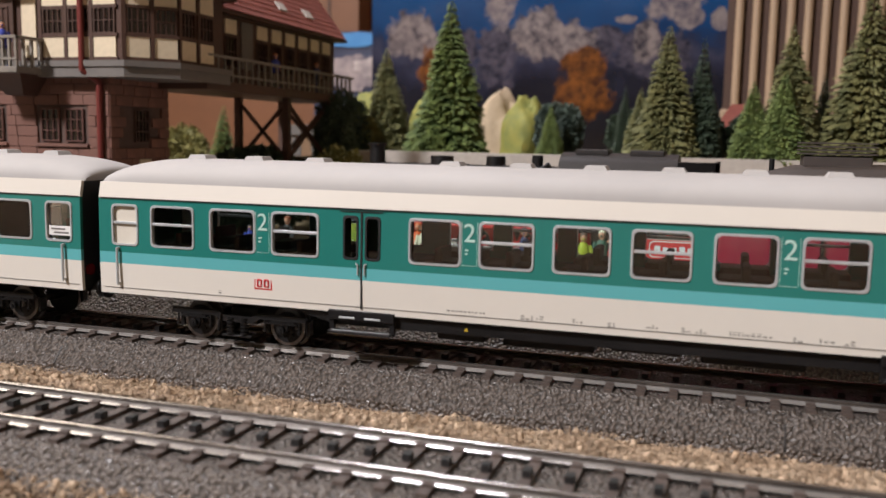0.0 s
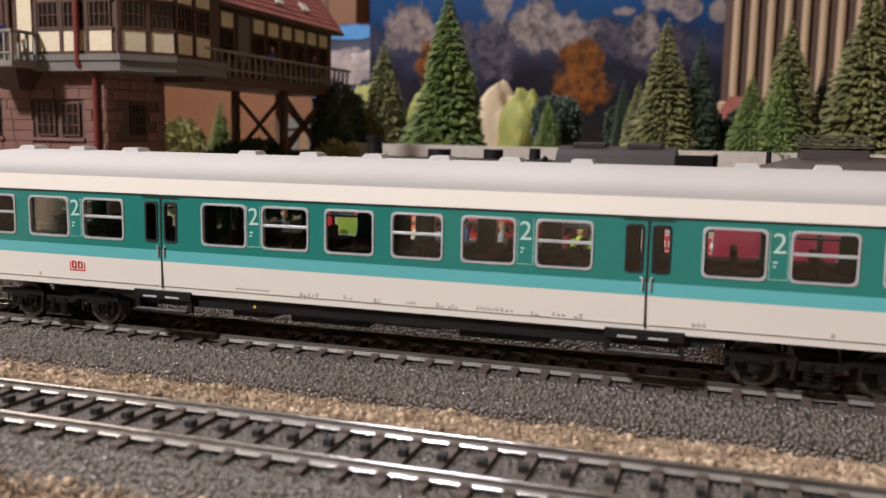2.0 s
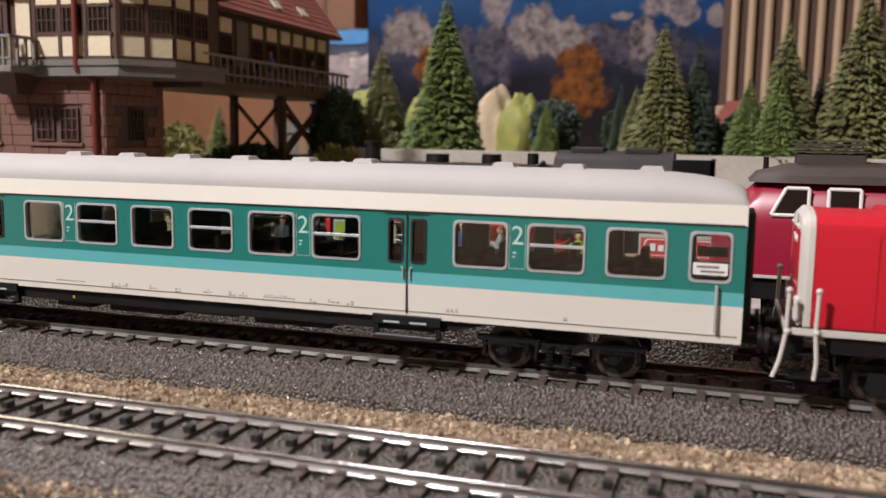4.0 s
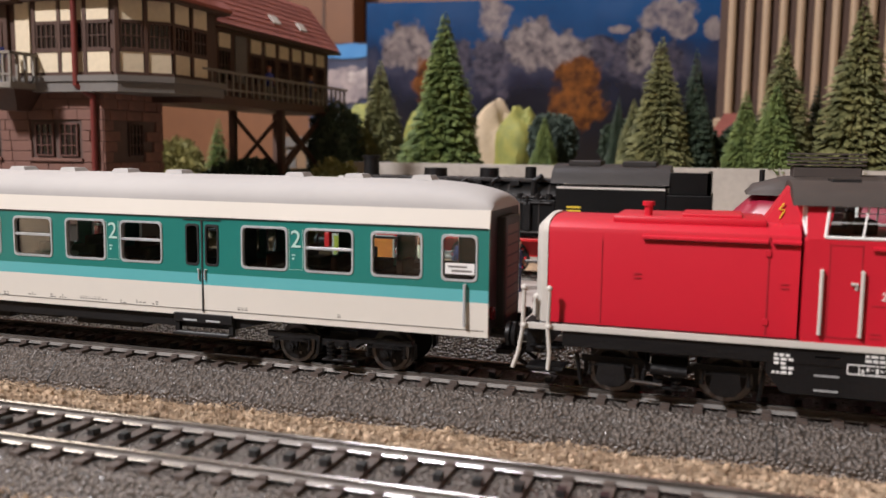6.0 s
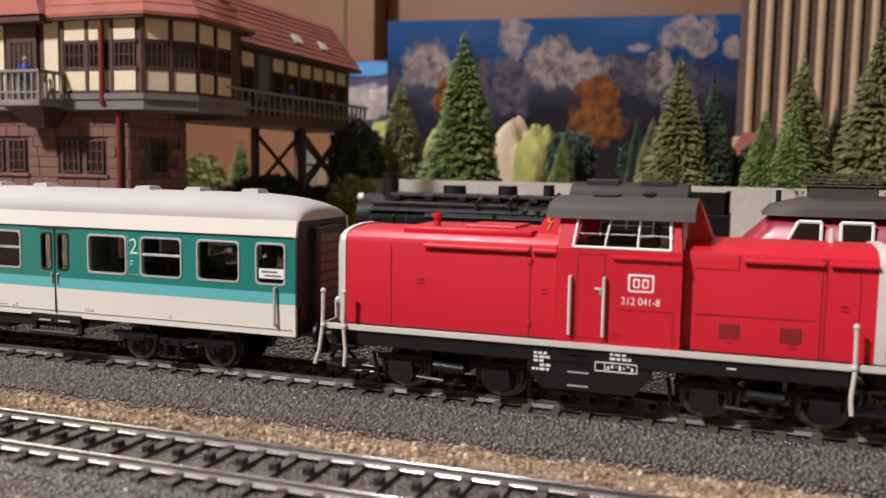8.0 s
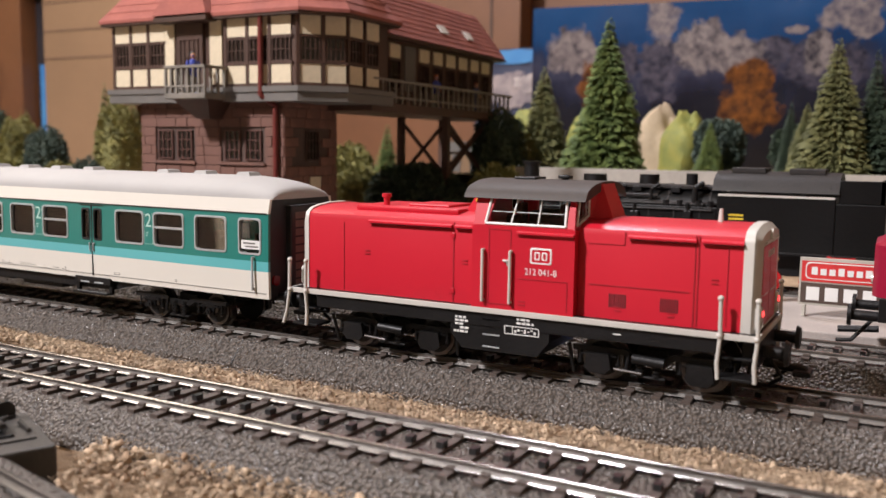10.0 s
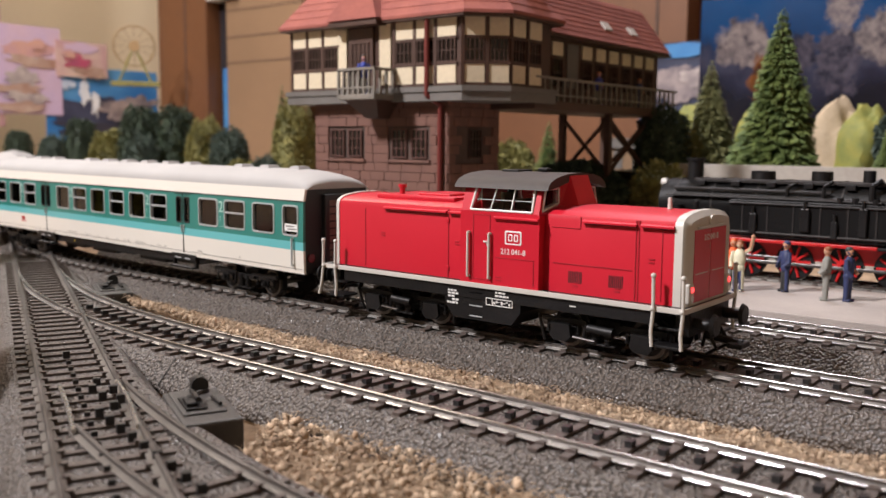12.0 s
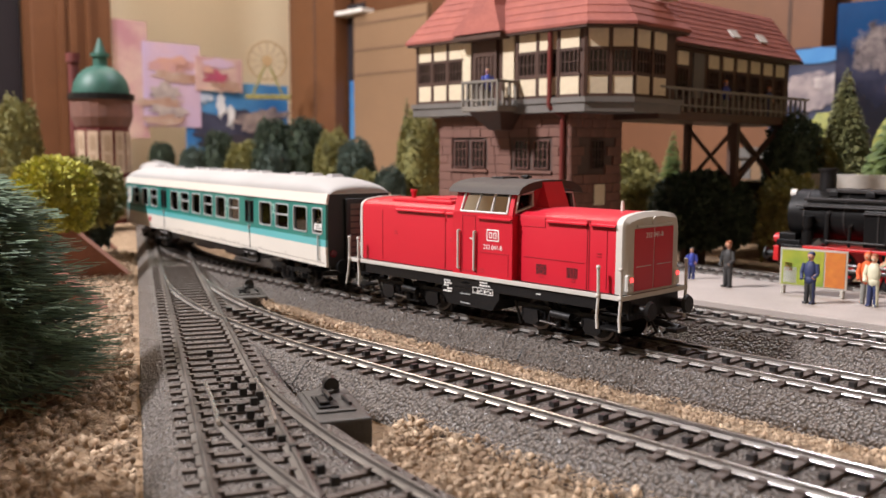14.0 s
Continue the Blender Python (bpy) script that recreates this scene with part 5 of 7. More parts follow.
for kind, label, x, y, z, k, turn in (
    (("fir", "fresh", 104, 27), "tall fresh green model fir", -41.5, 340, 46, 0.97, 0),
    (("fir", "olive", 72, 19), "olive green model fir", -87.6, 345, 45, 1.0, 20),
    (("fir", "olive", 72, 19), "olive green model fir on the terrace", 95, 340, 46, 1.13, 130),
    (("fir", "dark", 76, 13), "narrow dark green model fir", 115, 352, 44, 1.02, 0),
    (("fir", "olive", 72, 19), "olive green model fir beside a small one", 164, 338, 46, 1.12, 250),
    (("fir", "fresh2", 54, 15), "small bright green model fir", 160, 322, 46, 0.97, 0),
    (("fir", "fresh2", 54, 15), "small bright green model fir beside the wall", 144, 328, 46, 0.88, 90),
    (("fir", "olive", 72, 19), "large olive model fir", 204, 335, 46, 1.38, 60),
    (("fir", "fresh2", 54, 15), "small pale green model fir", 28, 325, 46, 0.60, 45),
    (("fir", "olive", 72, 19), "small olive model fir", 79, 348, 46, 0.62, 200),
    (("fir", "dark", 76, 13), "narrow dark model fir in the back row", 66, 380, 44, 0.65, 120),
    (("fir", "dark", 76, 13), "dark model fir behind the wall", 122, 372, 44, 0.55, 220),
    (("fir", "dark", 76, 13), "dark model fir in the back row", 185, 370, 44, 0.75, 20),
    (("fir", "olive", 72, 19), "model fir at the end of the terrace", 245, 360, 46, 1.2, 10),
    (("hedge", "blue", 40, 17), "blue-grey rounded model bush", 28, 352, 45, 0.88, 0),
    (("hedge", "dark", 30, 16), "dark low model bush", -104, 350, 30, 1.2, 60),
    (("bush", "moss", 34, 17), "mossy round model bush", -100, 332, 42, 0.85, 0),
    (("bush", "dark2", 34, 20), "dark green low model bush", 72, 405, 44, 1.0, 80),
    (("bush", "dark2", 34, 20), "dark model bush at the back", 108, 410, 44, 1.0, 30),
    (("bush", "dark2", 34, 20), "dark model bush behind the firs", 150, 405, 44, 1.0, 140),
    # left of and behind the signal box
    (("fir", "olive2", 118, 17), "tall slim olive model tree", -424, 268, -9, 1.0, 0),
    (("hedge", "moss", 100, 17), "olive yellow columnar model bush", -398, 258, -9, 1.0, 10),
    (("hedge", "moss", 100, 17), "olive columnar model bush in the row", -536, 268, -9, 0.84, 60),
    (("hedge", "moss", 100, 17), "mossy columnar model bush", -548, 285, -9, 0.90, 160),
    (("hedge", "dark", 100, 19), "dark green columnar model bush", -622, 262, -9, 1.03, 0),
    (("hedge", "dark", 100, 19), "dark green columnar model bush in the row", -590, 280, -9, 1.03, 90),
    (("hedge", "blue2", 80, 17), "blue-green columnar model bush", -597, 246, -9, 0.92, 0),
    (("hedge", "blue2", 80, 17), "blue-green model bush beside the box", -486, 262, -9, 1.0, 80),
    (("hedge", "dark", 100, 19), "dark model bush near the tower", -729, 262, -9, 0.92, 30),
    (("bush", "moss2", 78, 24), "yellowish round model bush", -677, 265, -9, 1.0, 0),
    (("bush", "moss2", 78, 24), "yellowish model bush in the row", -512, 250, -9, 0.70, 90),
    (("bush", "moss2", 78, 24), "olive model bush beside the signal box", -452, 246, -9, 0.68, 190),
    (("hedge", "blue2", 80, 17), "low blue-green bush beside the wall", -396, 226, -9, 0.72, 180),
    (("hedge", "dark", 100, 19), "dark model bush below the tower", -868, 262, -9, 0.80, 0),
    (("hedge", "blue2", 80, 17), "dark model bush in the far row", -795, 264, -9, 0.92, 50),
    # under and behind the bridge wing
    (("fir", "fresh3", 80, 17), "green model fir under the bridge", -206, 335, -4, 1.03, 0),
    (("bush", "moss2", 78, 24), "olive model bush behind the signal box", -236, 330, -9, 0.90, 30),
    (("bush", "moss2", 78, 24), "mossy model bush under the bridge", -208, 300, -9, 0.72, 80),
    (("bush", "dark2", 34, 20), "large dark round bush under the bridge", -136, 258, -2, 1.5, 60),
    (("hedge", "dark", 100, 19), "dark bush beside the bridge leg", -152, 272, -9, 0.58, 10),
    (("hedge", "dark", 100, 19), "tall dark bush at the bridge end", -108, 318, -9, 0.95, 80),
    (("bush", "moss2", 78, 24), "olive bush beside the steam locomotive", -92, 280, -9, 0.75, 120),
    # beside the turnout, close to the camera
    (("bush", "yellow", 62, 30), "round yellow-green model tree", -326, -63, 15, 0.68, 0),
    (("bush", "moss", 34, 17), "olive round model tree behind the yellow one", -400, -18, 9, 1.35, 0),
    (("hedge", "blue2", 80, 17), "dark green bush behind the round trees", -430, -2, -9, 0.72, 0),
    (("hedge", "moss", 100, 17), "olive columnar bush near the tower", -640, 22, -9, 1.12, 0),
    (("hedge", "moss", 100, 17), "second olive columnar bush near the tower", -600, -24, -9, 1.12, 60),
    (("fir", "olive2", 118, 17), "olive tree at the scenery's edge", -420, -130, -9, 0.80, 30),
):
    if kind[1][-1].isdigit():
        GREENS.setdefault(kind[1], GREENS[kind[1][:-1]])
    tree(kind, label, x, y, z, k, turn)


def near_fir():
    """The large fir beside the turnout, with single wiry needle twigs."""
    t = thing("fir_tree", "large dark green bristly model fir beside the track", "tree", m=P(-122, -166, -9))
    rng = random.Random(11)
    part("trunk", rod(bmesh.new(), (0, 0, 0), (0, 0, 64), 4.5, 10, 0.8), TRUNK, t)
    vs, fs = [], []
    for i in range(1050):
        u = rng.random() ** 1.1
        z = 7 + 56 * u
        a = rng.uniform(0, 2 * math.pi)
        reach = 46 * (1 - u) ** 0.45 * rng.uniform(0.72, 1.04) + 3
        c = Vector((math.cos(a), math.sin(a), rng.uniform(-0.10, 0.06)))
        for j in range(22):
            f0 = rng.uniform(0.40, 0.93)
            d = (c + Vector((rng.gauss(0, 0.22), rng.gauss(0, 0.22), rng.gauss(0.02, 0.06)))).normalized()
            p0 = Vector((0, 0, z)) + c * reach * f0 + Vector((rng.gauss(0, 1.4), rng.gauss(0, 1.4), rng.gauss(0, 1.0)))
            p1 = p0 + d * rng.uniform(3.5, 7.5)
            w = rng.uniform(0.16, 0.30)
            b = d.cross(Vector((0, 0, 1))).normalized() * w
            up = Vector((0, 0, w))
            k = len(vs)
            for p in (p0 - b, p0 + b, p0 + up, p1 - b * 0.6, p1 + b * 0.6, p1 + up * 0.6):
                vs.append(p * MM)
            fs += [(k, k + 1, k + 4, k + 3), (k + 1, k + 2, k + 5, k + 4), (k + 2, k, k + 3, k + 5), (k + 3, k + 4, k + 5)]
    data = bpy.data.meshes.new("crown")
    data.from_pydata(vs, [], fs)
    data.materials.append(GREENS["deep"])
    c = new("crown", data)
    c.parent = t
    # solid core in darker green, painting the shade deep between the needles
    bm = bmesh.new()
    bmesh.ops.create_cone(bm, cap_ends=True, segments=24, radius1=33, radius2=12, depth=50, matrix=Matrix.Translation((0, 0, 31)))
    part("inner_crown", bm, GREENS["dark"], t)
    return t


by_island(GREENS["deep"], 0.5, 1.7)
by_island(GREENS["yellow"], 0.6, 1.3)
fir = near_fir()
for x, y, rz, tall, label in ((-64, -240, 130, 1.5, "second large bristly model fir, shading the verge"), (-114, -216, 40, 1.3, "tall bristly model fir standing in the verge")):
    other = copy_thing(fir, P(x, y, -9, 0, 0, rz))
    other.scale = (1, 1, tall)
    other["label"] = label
CLAY = material("terracotta_board", (0.30, 0.125, 0.085), 0.75, vary=0.12, scale=30)
for x, y, rz, k in ((-232, -88, 60, 1.0), (-330, -36, 64, 1.25), (-470, 16, 64, 1.2)):
    t = thing("ramp_wedge", "terracotta brown sloping wedge beside the track", "ramp", "wedges", P(x, y, -9, 0, 0, rz))
    bm = bmesh.new()
    poly(bm, [(-26 * k, 0), (12 * k, 0), (-14 * k, 24 * k), (-26 * k, 24 * k)], -7, 10)
    part("wedge", bm, CLAY, t)


# ---- signal box ----
def lattice_window(parent, place, w, h, cols, rows, name="window", frame_mat=None, depth=1.0):
    """A casement set in a wall: dark pane behind a timber frame with glazing bars."""
    fm = frame_mat or TIMBER
    bm = bmesh.new()
    ring(bm, -w / 2, w / 2, 0, h, 0.35, -1, 0.75, 0.8, 0.12)
    win = part(name, bm, fm, parent, "dark timber window with glazing bars", place)
    for i in range(1, cols):
        x = -w / 2 + w * i / cols
        part("glazing_bar", box(bmesh.new(), x - 0.22, x + 0.22, -0.35, 0.2, 0.5, h - 0.5), fm, win)
    for i in range(1, rows):
        z = h * i / rows
        part("glazing_bar", box(bmesh.new(), -w / 2 + 0.5, w / 2 - 0.5, -0.3, 0.2, z - 0.2, z + 0.2), fm, win)
    part("pane", box(bmesh.new(), -w / 2 + 0.3, w / 2 - 0.3, 0.25, 0.45, 0.3, h - 0.3), DARKPANE, win)
    return win


DARKPANE = material("dark_pane", (0.016, 0.010, 0.009), 0.10)
WINDOW_BROWN = material("brown_window_frame", (0.10, 0.042, 0.032), 0.6)
BX0, BX1, BY0, BY1 = -237, -138.8, 130, 175
UX0, UX1, UY0 = -251.5, -112.0, 125
ZB, ZF, ZT = 81.5, 88.8, 123.6


def signal_box():
    t = thing("signal_box", "half-timbered signal box on a red-brown stone base", "building")
    base = part("stone_base", box(bmesh.new(), BX0 + 0.8, BX1 - 0.8, BY0 + 0.8, BY1, -9, ZB), BRICK_MORTAR, t, "red-brown coursed stone walls")
    rng = random.Random(4)
    holes = [(-226.0, -197.6, 51.0, 69.0), (-179.6, -150.8, 51.0, 69.0)]
    cubes = {}
    for face in ("front", "side"):
        z = 20.0
        row = 0
        while z < ZB - 1:
            h = 4.9
            u = (BX0 if face == "front" else BY0) - rng.uniform(0, 8)
            end = BX1 if face == "front" else BY1
            while u < end:
                w = rng.choice((8.0, 10.0, 12.0, 14.0))
                a, b = max(u, BX0 if face == "front" else BY0), min(u + w, end)
                blocked = face == "front" and any(a < hx1 and b > hx0 and z < hz1 and z + h > hz0 for hx0, hx1, hz0, hz1 in holes)
                if face == "side":
                    blocked = a < 159.5 and b > 147.5 and z < 69 and z + h > 51
                if blocked and face == "front":
                    for hx0, hx1, hz0, hz1 in holes:
                        if a < hx0 < b:
                            b, blocked = hx0, False
                        elif a < hx1 < b:
                            a, blocked = hx1, False
                if b - a > 1.2 and not blocked:
                    key = (round(b - a), face)
                    d = 0.3 * rng.random()
                    if key not in cubes:
                        bm = bmesh.new()
                        ww = key[0]
                        if face == "front":
                            box(bm, -ww / 2 + 0.16, ww / 2 - 0.16, -0.5, 0.9, 0.15, h - 0.15, 0.2)
                        else:
                            box(bm, -0.9, 0.5, -ww / 2 + 0.16, ww / 2 - 0.16, 0.15, h - 0.15, 0.2)
                        cubes[key] = mesh_of("stone", bm, BRICK)
                    o = new("stone", cubes[key])
                    o.parent = base
                    o.matrix_basis = P((a + b) / 2, BY0 + 0.3 - d, z) if face == "front" else P(BX1 - 0.3 + d, (a + b) / 2, z)
                    s = (b - a) / key[0]
                    o.scale = (s, 1, 1) if face == "front" else (1, s, 1)
                u += w
            z += h
            row += 1
    for x in (-218.8, -205.0, -172.2, -158.4):
        lattice_window(t, P(x, BY0 - 0.1, 52.0), 10.6, 15.6, 3, 3, frame_mat=WINDOW_BROWN)
    for x0, x1 in ((-227, -197), (-180.4, -150.2)):
        part("window_sill", box(bmesh.new(), x0, x1, BY0 - 1.6, BY0 + 0.5, 49.6, 51.2, 0.2), BRICK, t)
    lattice_window(t, P(BX1 + 0.1, 153.5, 52.0, 0, 0, 90), 11.0, 16.0, 4, 3)
    # sill band under the upper storey, with the chamfered right end
    outline = [(UX0, UY0), (-127.0, UY0), (UX1 + 2, 143), (UX1 + 2, 182), (-150, 196), (UX0, 182)]

    def grown(d):
        cx, cy = sum(p[0] for p in outline) / 6, sum(p[1] for p in outline) / 6
        return [(x + (d if x > cx else -d), y + (d if y > cy else -d)) for x, y in outline]
    bm = bmesh.new()
    poly(bm, grown(1.8), ZB, ZB + 4.6, "z")
    poly(bm, grown(2.6), ZB + 4.6, ZF, "z")
    part("sill_band", bm, GREY_TRIM, t, "grey projecting sill band")
    upper = part("upper_storey", poly(bmesh.new(), grown(-0.8), ZF, ZT, "z"), TIMBER, t, "dark timber framed upper storey")

    def bay(place, w, mid=True):
        """One half-timbered bay: cream panels above and below a leaded window, between posts."""
        h = ZT - ZF
        m = place
        part("panel", box(bmesh.new(), -w / 2 + 1.1, w / 2 - 1.1, -0.55, 0.2, 1.6, 10.6), PLASTER, upper, "cream plaster panel", m)
        part("panel", box(bmesh.new(), -w / 2 + 1.1, w / 2 - 1.1, -0.55, 0.2, 24.6, 33.6), PLASTER, upper, "cream plaster panel", m)
        part("post", box(bmesh.new(), -w / 2 - 0.9, -w / 2 + 0.9, -1.0, 0.2, 0, h), TIMBER, upper, "", m)
        part("rail_beam", box(bmesh.new(), -w / 2, w / 2, -0.85, 0.2, 10.6, 12.0), TIMBER, upper, "", m)
        part("rail_beam", box(bmesh.new(), -w / 2, w / 2, -0.85, 0.2, 23.4, 24.6), TIMBER, upper, "", m)
        part("rail_beam", box(bmesh.new(), -w / 2, w / 2, -0.85, 0.2, 0, 1.6), TIMBER, upper, "", m)
        lattice_window(t, m @ P(0, -0.3, 11.8), w - 2.4, 12.0, 4, 2)

    for k in range(3):
        bay(P(UX0 + 7.0 + k * 12.9, UY0 + 0.6, ZF), 12.9)
    for k in range(3):
        bay(P(-164.5 + k * 14.0, UY0 + 0.6, ZF), 14.0)
    # balcony bay with its door between plaster strips
    for px0, px1 in ((-213, -206.5), (-182, -174)):
        part("panel", box(bmesh.new(), px0, px1, UY0 - 0.1, UY0 + 0.8, ZF + 1.6, ZT - 1), PLASTER, upper, "cream plaster panel")
    bm = bmesh.new()
    box(bm, -204, -186, UY0 - 1, UY0 + 0.8, ZF, ZT - 2, 0.3)
    door = part("balcony_door", bm, TIMBER, upper, "dark timber balcony door")
    lattice_window(t, P(-195, UY0 - 1.2, ZF + 11), 13, 14, 4, 3)
    a = math.degrees(math.atan2(18, 17))
    for f in (0.27, 0.77):
        bay(P(-127 + 17 * f, UY0 + 18 * f, ZF, 0, 0, a), 12.2)
    bay(P(UX1 + 1.4, 151, ZF, 0, 0, 90), 14)
    bay(P(UX1 + 1.4, 166, ZF, 0, 0, 90), 14)
    # roof: hipped, with a small gable above the balcony
    o = grown(5.0)
    ridge = [(-222, 155, 176), (-150, 155, 176)]
    bm = bmesh.new()
    low = [bm.verts.new((x, y, ZT)) for x, y in o]
    eave = [bm.verts.new((x, y, ZT + 1.6)) for x, y in o]
    top = [bm.verts.new(p) for p in ridge]
    for i in range(6):
        j = (i + 1) % 6
        bm.faces.new((low[i], low[j], eave[j], eave[i]))
    bm.faces.new((eave[0], eave[1], top[1], top[0]))
    bm.faces.new((eave[1], eave[2], top[1]))
    bm.faces.new((eave[2], eave[3], top[1]))
    bm.faces.new((eave[3], eave[4], top[1]))
    bm.faces.new((eave[4], eave[5], top[0], top[1]))
    bm.faces.new((eave[5], eave[0], top[0]))
    bm.faces.new(low[::-1])
    roof = part("roof", bm, ROOF_TILE, t, "red tiled hipped roof")
    # tile courses across the front slope
    for k in range(1, 12):
        f = k / 12
        bm = bmesh.new()
        p = [Vector((*o[0], ZT + 1.6)).lerp(Vector(ridge[0]), f), Vector((*o[1], ZT + 1.6)).lerp(Vector(ridge[1]), f), Vector((*o[2], ZT + 1.6)).lerp(Vector(ridge[1]), f), Vector((*o[3], ZT + 1.6)).lerp(Vector(ridge[1]), f)]
        for u, v in zip(p, p[1:]):
            rod(bm, u + Vector((0, 0, 0.1)), v + Vector((0, 0, 0.1)), 0.3, 5)
        part("tile_course", bm, ROOF_TILE, roof)
    bm = bmesh.new()
    loft(bm, [[(-214, 116, 125.0), (-176, 116, 125.0), (-178, 150, 127), (-212, 150, 127)], [(-204, 122, 140), (-186, 122, 140), (-186, 150, 142), (-204, 150, 142)], [(-196.5, 130, 158), (-193.5, 130, 158), (-193.5, 152, 160), (-196.5, 152, 160)]])
    gable = part("gable", bm, ROOF_TILE, t, "small red tiled gable above the balcony")
    part("gable_soffit", box(bmesh.new(), -213, -177, 117, 127, 121.6, 124.6, 0.4), TIMBER, gable)
    part("eave", poly(bmesh.new(), grown(4.4), ZT - 1.2, ZT + 0.2, "z"), TIMBER, roof, "dark eave board")
    ch = part("chimney", box(bmesh.new(), -118, -110, 172, 182, 140, 168, 0.4), PLASTER, roof, "pale chimney")
    # balcony
    bal = part("balcony", box(bmesh.new(), -197, -170, 108, 126, 82.4, 85.2, 0.4), RAIL_WOOD, t, "small grey balcony on a corbel")
    bm = bmesh.new()
    loft(bm, [[(-188, 121, 73), (-179, 121, 73), (-179, 130, 73), (-188, 130, 73)], [(-195, 112, 82.4), (-172, 112, 82.4), (-172, 130, 82.4), (-195, 130, 82.4)]])
    part("corbel", bm, TIMBER, bal, "dark corbel")
    for i in range(8):
        x = -196.4 + i * 25.8 / 7
        part("baluster", box(bmesh.new(), x - 0.6, x + 0.6, 108.2, 109.4, 85.2, 98), RAIL_WOOD, bal)
    for x in (-196.4, -170.6):
        for y in (113, 118, 123):
            part("baluster", box(bmesh.new(), x - 0.6, x + 0.6, y - 0.6, y + 0.6, 85.2, 98), RAIL_WOOD, bal)
        part("handrail", box(bmesh.new(), x - 0.8, x + 0.8, 108, 126, 97.4, 98.8, 0.2), RAIL_WOOD, bal)
    part("handrail", box(box(bmesh.new(), -197.2, -169.8, 107.8, 109.6, 97.4, 98.8, 0.2), -197.2, -169.8, 108, 109.4, 88, 89, 0.2), RAIL_WOOD, bal)
    # downpipe
    bm = bmesh.new()
    rod(bm, (-147.4, UY0 - 2.2, 123.5), (-147.4, UY0 - 2.2, 84), 1.35, 12)
    rod(bm, (-147.4, UY0 - 2.2, 84.4), (-142.6, BY0 - 2, 79.6), 1.35, 12)
    rod(bm, (-142.6, BY0 - 2, 80), (-142.6, BY0 - 2, -9), 1.35, 12)
    part("downpipe", bm, PIPE, t, "red-brown downpipe", smooth=True)
    bm = bmesh.new()
    box(bm, BX1 + 0.4, BX1 + 1.2, 150, 159, 33, 44, 0.1)
    part("notice", bm, PLASTER, t, "small pale notice on the side wall")
    # bridge wing, running back from the tower on trestle legs
    wx = -122.0
    y0, y1 = 182, 336
    part("bridge_deck", box(bmesh.new(), wx - 34, wx + 12, y0 - 16, y1 + 6, 78.5, 83.2, 0.4), TIMBER, t, "dark timber bridge deck")
    part("wing_wall", box(bmesh.new(), wx - 34, wx, y0, y1, 83.2, 119), TIMBER, t, "dark timber bridge wing")
    for k in range(9):
        y = y0 + 8 + k * 16.6
        if k == 2:
            part("wing_panel", box(bmesh.new(), wx - 0.2, wx + 0.8, y - 6, y + 6, 92, 117, 0.2), GREY_TRIM, t, "grey plain wing panel")
            continue
        part("wing_panel", box(bmesh.new(), wx - 0.2, wx + 0.8, y - 5.6, y + 5.6, 109.5, 117, 0.2), PLASTER, t, "cream plaster panel")
        lattice_window(t, P(wx + 0.4, y, 92, 0, 0, 90), 12, 16.5, 4, 2)
    for k in range(26):
        y = y0 - 12 + k * 6.7
        part("baluster", box(bmesh.new(), wx + 10.4, wx + 11.6, y - 0.55, y + 0.55, 83.2, 95), RAIL_WOOD, t)
    part("handrail", box(box(bmesh.new(), wx + 10, wx + 12, y0 - 15, y1 + 6, 94.6, 96, 0.2), wx + 10.3, wx + 11.7, y0 - 15, y1 + 6, 86, 87, 0.2), RAIL_WOOD, t, "grey wooden walkway rail")
    bm = bmesh.new()
    poly(bm, [(wx - 40, 120.5), (wx + 6, 120.5), (wx + 6, 118.8), (wx - 40, 118.8)], y0 - 10, y1 + 8)
    part("wing_eave", bm, TIMBER, t)
    bm = bmesh.new()
    poly(bm, [(wx - 41, 120.5), (wx - 15, 150), (wx + 8, 120.5)], y0 - 14, y1 + 2)
    wroof = part("wing_roof", bm, ROOF_TILE, t, "red tiled wing roof with roof lights")
    for k in range(1, 9):
        f = k / 9
        bm = bmesh.new()
        rod(bm, (wx + 8 - 23 * f, y0 - 10, 120.7 + 29.5 * f), (wx + 8 - 23 * f, y1 + 2, 120.7 + 29.5 * f), 0.3, 5)
        part("tile_course", bm, ROOF_TILE, wroof)
    for y in (262, 296):
        bm = bmesh.new()
        bmesh.ops.create_cube(bm, size=1, matrix=Matrix.Translation((wx + 0.5, y, 131.4)) @ Matrix.Rotation(radians(52), 4, "Y") @ Matrix.Diagonal((6, 9, 0.8, 1)))
        part("roof_light", bm, PALE, wroof, "pale roof light")
    for y in (258, 312):
        leg = part("trestle_leg", box(box(bmesh.new(), wx + 4, wx + 8, y - 2, y + 2, -9, 78.6, 0.3), wx - 28, wx - 24, y - 2, y + 2, -9, 78.6, 0.3), TIMBER, t, "dark trestle legs")
        bm = bmesh.new()
        for z0, z1 in ((8, 42), (42, 76)):
            rod(bm, (wx + 6, y, z0), (wx - 26, y, z1), 1.3, 6)
            rod(bm, (wx - 26, y, z0), (wx + 6, y, z1), 1.3, 6)
        part("cross_brace", bm, TIMBER, leg)
    bm = bmesh.new()
    for z0, z1 in ((8, 42), (42, 76)):
        rod(bm, (wx + 6, 258, z0), (wx + 6, 312, z1), 1.4, 6)
        rod(bm, (wx + 6, 312, z0), (wx + 6, 258, z1), 1.4, 6)
    part("cross_brace", bm, TIMBER, t)
    return t


signal_box()


